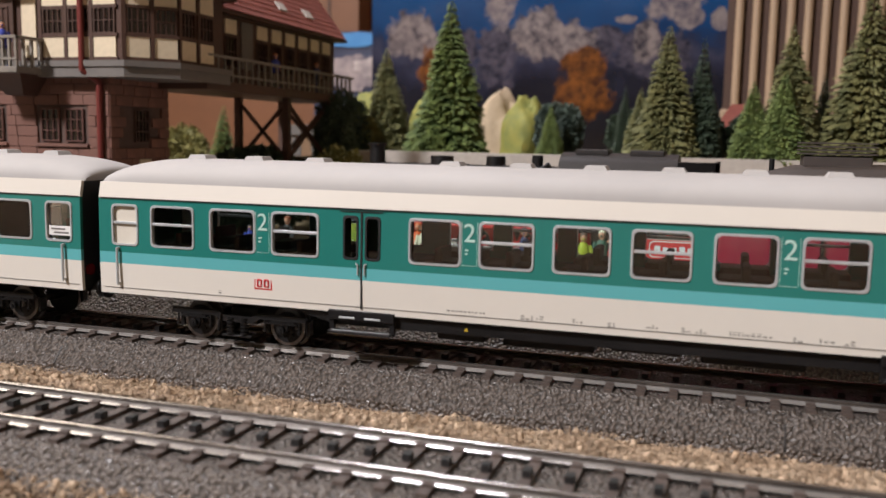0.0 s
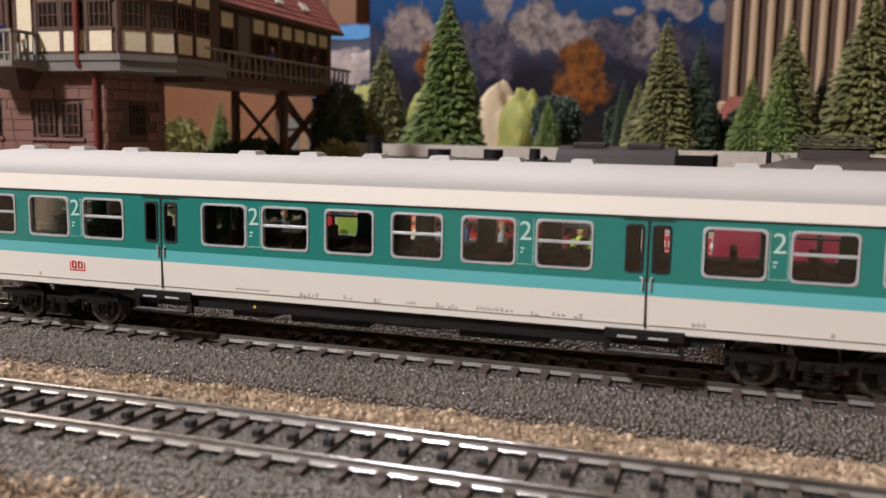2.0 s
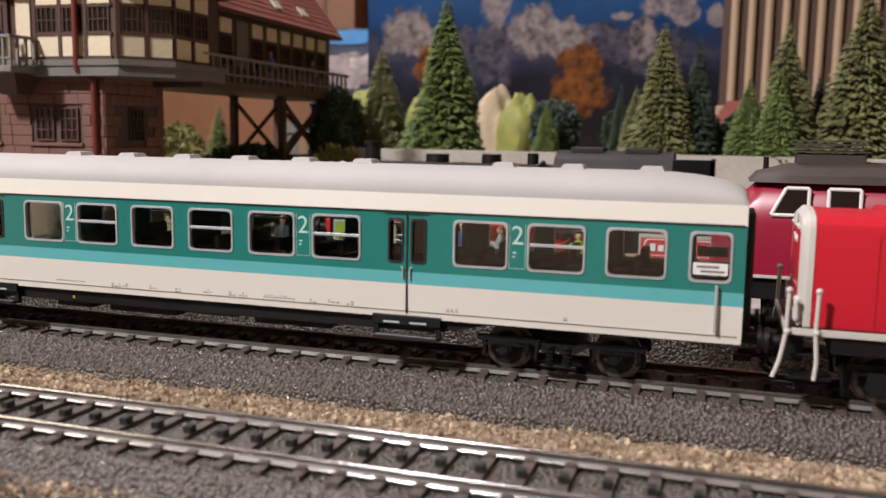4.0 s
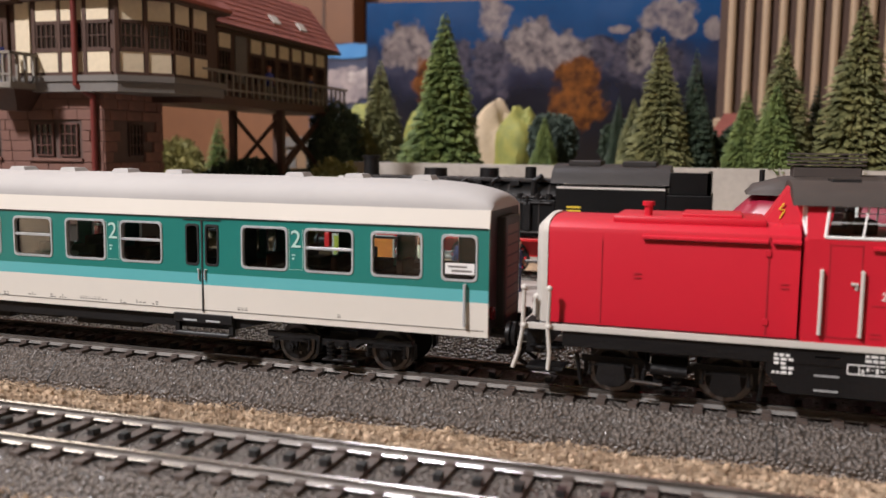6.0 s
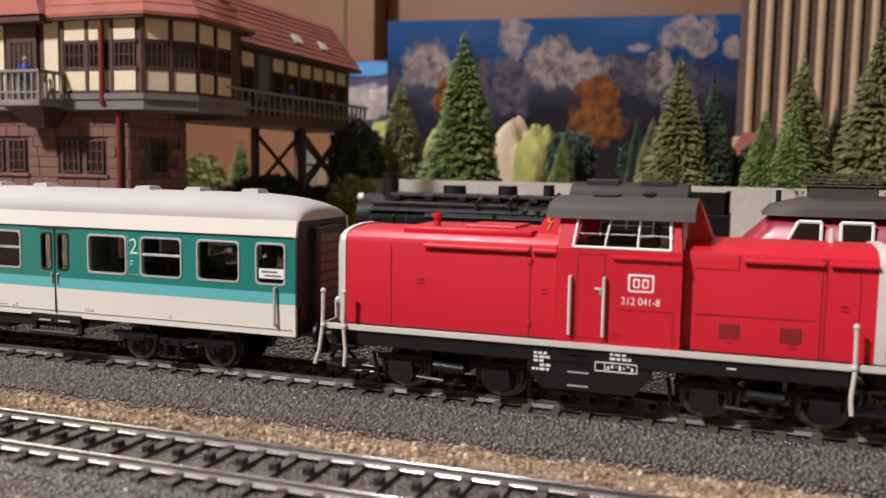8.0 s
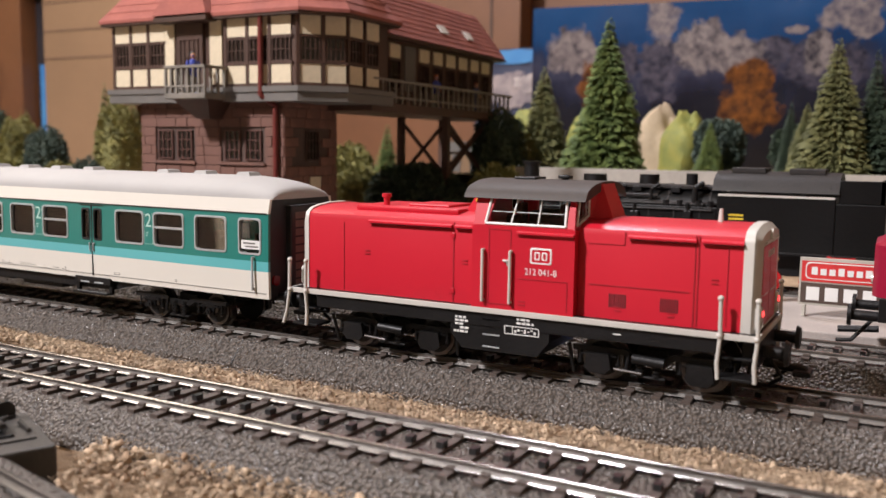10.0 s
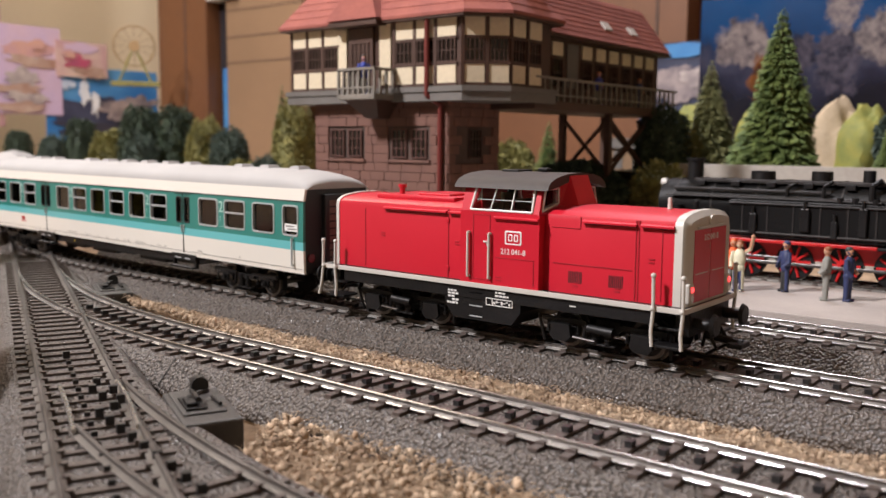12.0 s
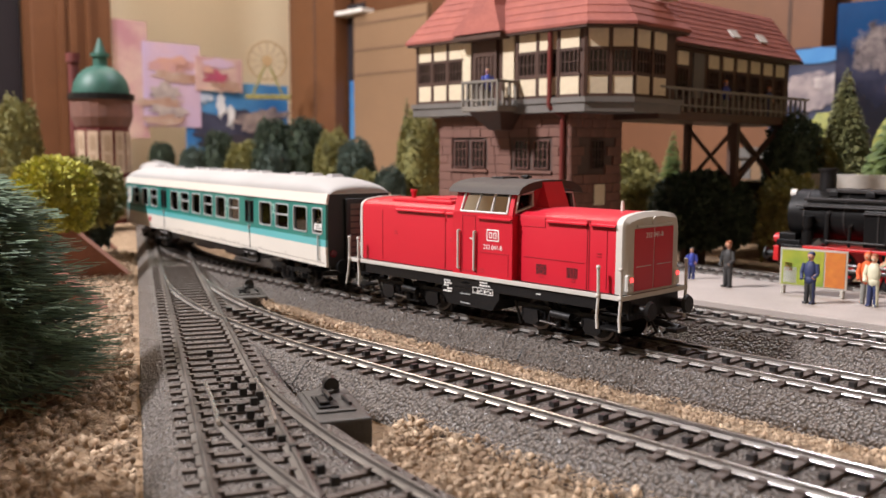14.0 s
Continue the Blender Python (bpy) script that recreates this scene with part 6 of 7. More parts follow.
# ---- figurines ----
def figurine(label, x, y, z, coat, legs, hair, turn=0, arm=0.0, skirt=False, k=1.0):
    """A small painted figure as one plain mesh."""
    bm = bmesh.new()

    def put(fn, *a, mi=0, **kw):
        n = len(bm.faces)
        fn(bm, *a, **kw)
        bm.faces.ensure_lookup_table()
        for f in bm.faces[n:]:
            f.material_index = mi
    for s in (-1, 1):
        put(rod, (s * 1.25, 0, 0.5), (s * 0.95, 0, 9.6), 0.95, 10, 1.25, mi=1)
        put(box, s * 1.3 - 0.8, s * 1.3 + 0.8, -2.0, 1.0, 0, 1.0, 0.3, mi=1)
    put(ball, (0, 0, 13.0), 2.6, 1.0, 0.72, 1.75, mi=0)
    put(ball, (0, 0, 9.6), 2.3, 1.05, 0.8, 1.4 if skirt else 0.9, mi=0)
    put(rod, (-2.5, 0, 16.0), (-3.2, -0.8, 12.2), 0.85, 8, mi=0)
    put(rod, (-3.2, -0.8, 12.2), (-2.4, -2.4, 9.8), 0.75, 8, mi=0)
    if arm:
        put(rod, (2.4, 0, 16.0), (4.6, -0.4, 16.6 + arm * 0.2), 0.85, 8, mi=0)
        put(rod, (4.6, -0.4, 16.6 + arm * 0.2), (5.4 + (2 if arm < 3 else 0), -0.6, 17 + arm), 0.75, 8, mi=0)
        put(ball, (5.4 + (2 if arm < 3 else 0), -0.6, 17.4 + arm), 0.85, mi=2)
    else:
        put(rod, (2.5, 0, 16.0), (3.2, -0.6, 12.2), 0.85, 8, mi=0)
        put(rod, (3.2, -0.6, 12.2), (2.2, -2.4, 10.4), 0.75, 8, mi=0)
    put(rod, (0, 0, 16.6), (0, 0, 18.0), 0.8, 8, mi=2)
    put(ball, (0, 0, 18.9), 1.5, 0.9, 1.0, 1.15, mi=2)
    put(ball, (0, 0.25, 19.6), 1.5, 0.98, 1.0, 0.85, mi=3)
    ob = part("figurine", bm, [coat, legs, SKIN, hair], smooth=True, m=P(x, y, z, 0, 0, turn))
    ob.scale = (k, k, k)
    return tagged(ob, label, "figurine", "figurines")


def cloth(name, c):
    return material(name, c, 0.6, vary=0.12, scale=300)


BLUE_U, NAVY, YEL, GRN, ORG, GREYC, WHITE_C, BRN, DKC, REDH = (cloth(n, c) for n, c in (("blue_cloth", (0.03, 0.05, 0.30)), ("navy_cloth", (0.025, 0.035, 0.10)), ("lime_coat", (0.35, 0.42, 0.02)), ("green_cloth", (0.02, 0.09, 0.06)), ("orange_cloth", (0.6, 0.10, 0.02)), ("grey_cloth", (0.22, 0.22, 0.20)), ("white_shirt", (0.6, 0.58, 0.42)), ("brown_cloth", (0.09, 0.05, 0.03)), ("dark_cloth", (0.03, 0.03, 0.03)), ("red_hair", (0.22, 0.06, 0.02))))
ZP = 2.0
for row in (
    ("figurine in a lime green coat on the platform", 82.5, 118, YEL, SKIN, BRN, 20, 0, True),
    ("figurine in dark green pointing with one arm", 87.5, 132, GRN, DKC, WHITE_C, 0, 0.5, False),
    ("figurine in a grey suit shaking a hand", 51, 122.5, GREYC, GREYC, REDH, -70, 0, False),
    ("figurine in a blue suit with a black bag", 58, 126, NAVY, NAVY, DKC, 80, 0, False),
    ("figurine in a blue uniform and cap on the platform", 32.6, 132.5, NAVY, DKC, NAVY, -40, 0, False),
    ("figurine in white shirt waving an arm", 17.6, 122, WHITE_C, NAVY, REDH, 0, 5.0, False),
    ("figurine in an orange vest", 13.5, 126, ORG, GREYC, ORG, 10, 0, False),
    ("figurine in a dark blue uniform beside the poster", -2, 110, NAVY, DKC, NAVY, 0, 0, False),
    ("figurine in a dark suit on the platform", -45.5, 125, DKC, DKC, REDH, -10, 0, False),
    ("seated-looking figurine in blue further back", -70, 136, BLUE_U, NAVY, DKC, 30, 0, False),
):
    label, x, y, coat, legs, hair, turn, arm, skirt = row
    figurine(label, x, y, ZP, coat, legs, hair, turn, arm, skirt, 0.72 if "seated" in label else 1.0)
figurine("signalman figurine in blue on the balcony", -183, 114, 85.2, BLUE_U, GREYC, DKC, 60, k=1.0)
figurine("figurine in pale blue on the bridge walkway", -115, 243, 83.2, BLUE_U, GREYC, REDH, 80, k=0.95)
figurine("figurine in dark blue on the bridge walkway", -115, 296, 83.2, NAVY, NAVY, REDH, 80, k=0.9)


# ---- boards on the platform ----
def board(x, y, w, h, z0, turn, label, cols):
    t = thing("billboard", label, "billboard", "platform billboards", P(x, y, ZP, 0, 0, turn))
    part("panel", box(bmesh.new(), 0, w, -0.5, 0.5, z0, z0 + h, 0.15), PRINT_PALEGREY, t, "pale frame")
    for k in (0.06, 0.94):
        part("leg", box(bmesh.new(), w * k - 0.6, w * k + 0.6, -1.6, 1.6, 0, z0, 0.2), PRINT_PALEGREY, t)
    for x0, x1, a, b, mat in cols:
        part("picture", box(bmesh.new(), x0 * w, x1 * w, -0.68, -0.5, z0 + a * h, z0 + b * h), mat, t)
    return t


PRINT_PALEGREY = material("pale_board", (0.42, 0.40, 0.35), 0.6)
PG = material("poster_green", (0.16, 0.26, 0.03), 0.5, second=(0.35, 0.36, 0.04), scale=90)
PO = material("poster_orange", (0.55, 0.19, 0.03), 0.5, second=(0.45, 0.12, 0.03), scale=160)
PB = material("poster_brown", (0.075, 0.05, 0.04), 0.5)
PR = material("poster_red", (0.55, 0.03, 0.03), 0.5)
board(-23, 128, 27, 16, 3.5, 8, "poster board with green and orange pictures", [(0.03, 0.66, 0.04, 0.95, PG), (0.68, 0.97, 0.04, 0.95, PO), (0.06, 0.26, 0.08, 0.5, PRINT_WHITE), (0.08, 0.2, 0.4, 0.62, PR)])
sign = board(105, 114.5, 34, 17, 4.2, 0, "red and brown advertising board with white lettering", [(0.02, 0.98, 0.50, 0.93, PR), (0.02, 0.98, 0.05, 0.47, PB)])
bm = bmesh.new()
ring(bm, 2.0, 32, 13.5, 19.6, -0.7, -1, 0.35, 0.1, 1.6)
part("brand_outline", bm, PRINT_WHITE, sign, "white outlined brand shape")
for k in range(9):
    part("brand_bar", box(bmesh.new(), 4.0 + k * 2.9, 6.0 + k * 2.9, -0.85, -0.66, 15.2, 17.4 if k % 3 else 17.9), PRINT_WHITE, sign, "plain white brand bar")
for k in range(4):
    part("brand_bar", box(bmesh.new(), 2.6 + k * 6.1, 6.9 + k * 6.1, -0.85, -0.66, 6.0, 10.8, 0.08), PRINT_WHITE, sign, "plain white brand bar")


# ---- black steam locomotive on the far track ----
def steam_locomotive():
    t = thing("steam_locomotive", "parked black steam locomotive with red wheels", "locomotive", m=P(0, 175, 0))
    boiler = part("boiler", rod(bmesh.new(), (-36, 0, 33), (66, 0, 33), 11.5, 36), IRON_BLACK, t, "black boiler", smooth=True)
    part("smokebox_front", rod(rod(bmesh.new(), (-38, 0, 33), (-35.9, 0, 33), 10.6, 32), (-39, 0, 33), (-38, 0, 33), 4, 20), IRON_BLACK, t, smooth=True)
    bm = bmesh.new()
    for x in (-30, -12, 8, 26, 44, 62):
        rod(bm, (x - 0.4, 0, 33), (x + 0.4, 0, 33), 11.75, 36)
    part("boiler_band", bm, STEAM_GREY, boiler)
    for x, r, h in ((-24.5, 3.8, 9.5), (7.5, 5.6, 4.4), (33, 4.6, 4.8), (52, 2.6, 5.6)):
        bm = bmesh.new()
        rod(bm, (x, 0, 42.5), (x, 0, 44.6 + h), r, 18, r * 0.94)
        if x < -20:
            rod(bm, (x, 0, 43.6 + h), (x, 0, 44.8 + h), r * 1.15, 18)
        part("chimney" if x < -20 else "dome", bm, DARK, boiler, smooth=True)
    for y in (-12.4, 12.4):
        bm = bmesh.new()
        rod(bm, (-30, y, 38), (66, y, 38), 0.5, 6)
        rod(bm, (-30, y * 0.9, 40.6), (40, y * 0.9, 40.6), 0.7, 6)
        part("pipe", bm, STEAM_GREY, boiler)
        for k, x in enumerate((44, 50, 58, 63)):
            part("valve", rod(rod(bmesh.new(), (x, y, 30), (x, y, 39), 1.4, 8), (x - 2, y, 34), (x + 2, y, 34), 1.8, 8), DARK, boiler)
    top = part("top_walkway", box(bmesh.new(), -22, 64, -7.4, 7.4, 43.6, 45.2, 0.3), STEAM_GREY, boiler, "sooty grey plate along the boiler top")
    for x in (-8, 18, 42, 58):
        part("plate_joint", box(bmesh.new(), x - 0.25, x + 0.25, -7.5, 7.5, 45.1, 45.45), DARK, top)
    for x in (-18, -2, 14, 30, 47):
        part("hatch", box(bmesh.new(), x - 2, x + 2, -9.4, -7.6, 42.0, 44.4, 0.2), DARK, boiler)
    bm = bmesh.new()
    for x in (-30, -14, 2, 18, 34, 50):
        rod(bm, (x, -11.2, 36.6), (x, -12.9, 37.4), 0.4, 6)
    rod(bm, (-33, -12.9, 37.4), (60, -12.9, 37.4), 0.42, 8)
    part("boiler_handrail", bm, STEAM_GREY, boiler, "thin handrail along the boiler", smooth=True)
    for x, low, high, rr in ((-19, 20, 34, 1.2), (-9, 20, 29, 0.8), (22, 36, 42, 0.9), (37, 36, 43, 0.8), (56, 36, 44, 1.3)):
        part("feed_pipe", rod(rod(bmesh.new(), (x, -11.8, low), (x, -11.4, high), rr, 8), (x, -11.4, high), (x + 3, -9, high + 2.5), rr, 8), DARK, boiler, smooth=True)
    part("air_pump", rod(rod(rod(bmesh.new(), (-27, -13.2, 20), (-27, -13.2, 26), 2.6, 14), (-27, -13.2, 26), (-27, -13.2, 28), 1.4, 10), (-27, -13.2, 28), (-27, -13.2, 33), 2.4, 14), IRON_BLACK, t, "black air pump", smooth=True)
    part("front_deck", box(box(bmesh.new(), -41, -30, -14.2, 14.2, 18.8, 21.6, 0.3), -41, -33, -12, 12, 21.5, 24.5, 0.3), IRON_BLACK, t)
    part("cylinder_block", box(bmesh.new(), -37, -20, -16.0, -9.4, 9.2, 17.8, 1.2), IRON_BLACK, t, "black cylinder block")
    for y in (-9, 9):
        part("front_lamp", rod(rod(bmesh.new(), (-43.4, y, 21.6), (-40.6, y, 21.6), 2.5, 16), (-44.0, y, 21.6), (-43.4, y, 21.6), 2.0, 16), RED_IRON, t, "red front lamp housing", smooth=True)
    part("side_tank", box(box(bmesh.new(), -2, 66, -14.6, -11.5, 20.5, 36.5, 0.4), -2, 66, 11.5, 14.6, 20.5, 36.5, 0.4), IRON_BLACK, t, "black side tank")
    for x in (4, 15, 26, 37, 48, 59):
        part("tank_rib", box(bmesh.new(), x - 0.3, x + 0.3, -14.9, -14.5, 20.8, 36.2), STEAM_GREY, t)
    for x, w, low, high in ((9, 3.2, 22, 31), (31, 4.0, 24, 34), (43, 2.6, 21.5, 29), (54, 3.4, 23, 35)):
        part("fitting", box(rod(bmesh.new(), (x, -15.6, high - 1), (x, -15.6, high + 3), 0.7, 8), x - w / 2, x + w / 2, -16.2, -14.6, low, high, 0.5), DARK, t)
    part("side_pipe", rod(rod(bmesh.new(), (-18, -15.2, 22.4), (64, -15.2, 22.4), 0.55, 8), (-2, -15.3, 35.2), (64, -15.3, 35.2), 0.4, 8), STEAM_GREY, t, "thin pipes along the tank side", smooth=True)
    cab = part("cab", box(bmesh.new(), 66, 112, -15, 15, 18.5, 42.5, 0.4), IRON_BLACK, t, "black driver's cab")
    part("cab_line", box(bmesh.new(), 66.5, 111.5, -15.3, -15, 41.6, 42.5), PALE, cab)
    rings = []
    for x in (64, 113):
        rings.append([(x, 15.8 * math.sin(radians(a)), 42.4 + 9.6 * math.cos(radians(a)) ** 0.8) for a in (-85, -60, -40, -20, 0, 20, 40, 60, 85)])
    roof = part("cab_roof", loft(bmesh.new(), rings), STEAM_GREY, t, "sooty grey cab roof", smooth=True)
    part("roof_vent", box(box(bmesh.new(), 70, 84, -7, 7, 51, 53.4, 0.4), 93, 107, -7, 7, 51, 53.4, 0.4), STEAM_GREY, roof)
    part("coal_bunker", box(bmesh.new(), 112, 130, -14.6, 14.6, 18.5, 40, 0.4), IRON_BLACK, t)
    part("bunker_rim", box(box(bmesh.new(), 113, 129.5, -14.4, -12.6, 40, 49.2, 0.3), 127.6, 129.5, -14.4, 14.4, 40, 49.2, 0.3), IRON_BLACK, t)
    part("plate_bars", box(box(box(bmesh.new(), 71, 77, -15.2, -15, 33.4, 34.2), 71, 77, -15.2, -15, 31.8, 32.6), 80, 82.5, -15.2, -15, 29, 29.6), PRINT_YELLOW, cab, "unreadable plate bars")
    part("running_board", box(bmesh.new(), -28, 60, -15.6, 15.6, 18.2, 19.6, 0.2), RED_IRON, t, "red running board")
    part("running_board", box(bmesh.new(), 60.2, 130, -15.4, 15.4, 18.2, 19.4, 0.2), DARK, t)
    part("running_board", box(bmesh.new(), -38, -28.2, -15.4, 15.4, 18.2, 19.4, 0.2), DARK, t)
    part("frame", box(bmesh.new(), -40, 78, -9, 9, 11, 18.2, 0.3), RED_IRON, t, "red frame")
    part("trailing_frame", box(bmesh.new(), 78.2, 132, -9, 9, 9, 18.2, 0.3), DARK, t)
    part("buffer_beam", box(bmesh.new(), -42, -39.5, -15, 15, 11.5, 18.5, 0.3), RED_IRON, t, "red buffer beam")
    for x in (-14, 6, 26, 46, 66):
        w = part("driving_wheel", rod(bmesh.new(), (x, -9.8, 10.3), (x, -7.0, 10.3), 8.0, 30), DARK, t, "red spoked driving wheel", smooth=True)
        bm = bmesh.new()
        for a in range(10):
            c, s = math.cos(a * math.pi / 5), math.sin(a * math.pi / 5)
            rod(bm, (x, -10.1, 10.3), (x + c * 7, -10.1, 10.3 + s * 7), 0.6, 6)
        rod(bm, (x, -10.6, 10.3), (x, -9.7, 10.3), 2.2, 16)
        part("spokes", bm, RED_IRON, w)
    for x in (-30, 88, 104, 120):
        part("carrying_wheel", rod(rod(bmesh.new(), (x, -9.6, 7.0), (x, -7.0, 7.0), 4.7, 24), (x, -10, 7), (x, -9.6, 7), 3.4, 20), RED_IRON, t, smooth=True)
    part("coupling_rod", box(box(bmesh.new(), -14, 66, -12.2, -11.2, 8.6, 10.0, 0.2), -32, 20, -13.4, -12.4, 11.2, 12.4, 0.2), STEEL, t, "steel coupling rod")
    part("cylinder", rod(bmesh.new(), (-34, -12.4, 13), (-21, -12.4, 13), 4.4, 20), IRON_BLACK, t, "black cylinder", smooth=True)
    part("steam_pipe", rod(bmesh.new(), (-26, -12, 17), (-20, -12.6, 22), 2.2, 12), STEEL, t, smooth=True)
    bm = bmesh.new()
    for s in (-1, 1):
        rod(bm, (-42, s * 10, 14.3), (-47, s * 10, 14.3), 1.5, 12)
        rod(bm, (-47, s * 10, 14.3), (-48, s * 10, 14.3), 3, 16)
        rod(bm, (-40, s * 9, 21), (-37.5, s * 9, 21), 2.4, 14)
    part("buffer", bm, DARK, t, smooth=True)
    part("end_lamp", rod(bmesh.new(), (-39.2, -4, 42.5), (-36.5, -4, 42.5), 2.0, 12), PALE, t, smooth=True)
    bm = bmesh.new()
    for z in (8.5, 13, 17.5):
        box(bm, 110, 120, -15.8, -14.8, z, z + 1.2)
    for x in (110, 119):
        box(bm, x, x + 1.4, -15.6, -14.6, 6, 19)
    part("cab_steps", bm, RED_IRON, t, "red cab steps")
    return t


steam_locomotive()


# ---- wine-red diesel locomotive parked on the second track ----
def parked_diesel():
    t = thing("diesel_locomotive", "parked wine-red diesel locomotive with grey roof", "locomotive", m=P(131, 63, 0))

    def outline(x, low, top, w):
        return [(x, -w * 1.0, low), (x, -w, 34.8), (x, -w * 0.9, top - 4.5), (x, -w * 0.72, top - 1.2), (x, 0, top), (x, w * 0.72, top - 1.2), (x, w * 0.9, top - 4.5), (x, w, 34.8), (x, w, low)]
    rings = [outline(0, 20.4, 36.0, 11.5), outline(1.5, 20.4, 36.6, 13.8), outline(5, 20.4, 39.6, 15.6), outline(13, 20.4, 47.2, 16.3), outline(170, 20.4, 47.2, 16.4)]
    body = part("body", loft(bmesh.new(), rings), WINE, t, "wine-red body with sloping nose", smooth=True)
    rings = []
    for x, top, w in ((9.5, 46.4, 12.6), (11.5, 49.0, 14.2), (20, 51.4, 15.2), (40, 52.0, 15.4), (170, 52.0, 15.4)):
        rings.append([(x, -w, 46.2)] + [(x, w * math.sin(radians(a)), 46.2 + (top - 46.2) * math.cos(radians(a)) ** 0.7) for a in (-75, -50, -25, 0, 25, 50, 75)] + [(x, w, 46.2)])
    roof = part("roof", loft(bmesh.new(), rings), CAB_ROOF, t, "grey-brown rounded roof", smooth=True)
    g = part("roof_grille", box(bmesh.new(), 22, 40, -6, 6, 51, 54.2, 0.4), CAB_ROOF, t, "slatted roof grille")
    for k in range(4):
        part("slat", box(bmesh.new(), 21, 41, -6.6, 6.6, 54.6 + k * 1.0, 55.0 + k * 1.0), CAB_ROOF, g)
    part("horn", rod(bmesh.new(), (14, 0, 49), (14, 0, 53), 0.8, 10), DARK, roof, smooth=True)
    part("valance", box(bmesh.new(), 2.0, 170, -15.4, 15.4, 13.5, 20.4, 0.3), DARK, t, "black valance")
    part("sill_strip", box(box(bmesh.new(), 4, 170, -16.6, -16.2, 19.6, 20.5, 0.1), 4, 170, 16.2, 16.6, 19.6, 20.5, 0.1), PALE, t, "pale sill strip")
    for x0, x1, sl in ((15.5, 25.0, 3.6), (30, 38, 0), (60, 68, 0), (84, 92, 0)):
        pts = [(x0, 37.4), (x1, 37.4), (x1, 44.8), (x0 + sl, 44.8)]
        bm = bmesh.new()
        for p, q in zip(pts, pts[1:] + pts[:1]):
            rod(bm, (p[0], -16.15 + (p[1] - 37) * 0.1, p[1]), (q[0], -16.15 + (q[1] - 37) * 0.1, q[1]), 0.55, 8)
        w = part("window_frame", bm, PRINT_WHITE, t, "white rounded window frame", smooth=True)
        bm = bmesh.new()
        bm.faces.new([bm.verts.new((p[0], -16.3 + (p[1] - 37) * 0.1, p[1])) for p in pts])
        part("pane", bm, DARKPANE, w)
    bm = bmesh.new()
    for x in (27.5, 39.5):
        rod(bm, (x, -17.2, 22), (x, -17.2, 36), 0.5, 8)
    part("handrail", bm, DARK, t, smooth=True)
    bm = bmesh.new()
    for z in (22, 25, 30, 33):
        box(bm, 42, 43.2, -16.6, -16.3, z, z + 1.4)
    part("door_bars", bm, PRINT_WHITE, t)
    for s in (-1, 1):
        bm = bmesh.new()
        rod(bm, (3, s * 10.2, 14.3), (-5.0, s * 10.2, 14.3), 1.5, 12)
        rod(bm, (-5.0, s * 10.2, 14.3), (-6.0, s * 10.2, 14.3), 3.1, 18)
        part("buffer", bm, DARK, t, smooth=True)
        bm = bmesh.new()
        rod(bm, (-0.2, s * 9, 25), (1.5, s * 9.4, 25), 1.6, 14)
        part("lamp", bm, LENSCLEAR, t, smooth=True)
    bm = bmesh.new()
    rod(bm, (2, 0, 9), (-9, 0, 8), 1.0, 8)
    rod(bm, (0, -4, 12), (-5, -5, 6), 0.6, 8)
    rod(bm, (-5, -5, 6), (-9, -3, 5.2), 0.6, 8)
    part("coupling", bm, DARK, t)
    for x in (36, 134):
        bogie(t, x, 14, 5.4)
    return t


parked_diesel()

# blue plastic scrap lying between the tracks
t = thing("plastic_scrap", "crumpled blue plastic scrap lying between the tracks", "scrap", m=P(60, 30, -8.6, 0, 0, 20))
bm = bmesh.new()
bmesh.ops.create_grid(bm, x_segments=10, y_segments=5, size=1)
for v in bm.verts:
    v.co = Vector((v.co.x * 11, v.co.y * 4.5, 2.6 + 2.0 * noise.noise(Vector((v.co.x * 2, v.co.y * 2, 3)))))
bmesh.ops.solidify(bm, geom=bm.faces[:], thickness=0.4)
part("sheet", bm, material("blue_plastic", (0.06, 0.14, 0.42), 0.25), t)


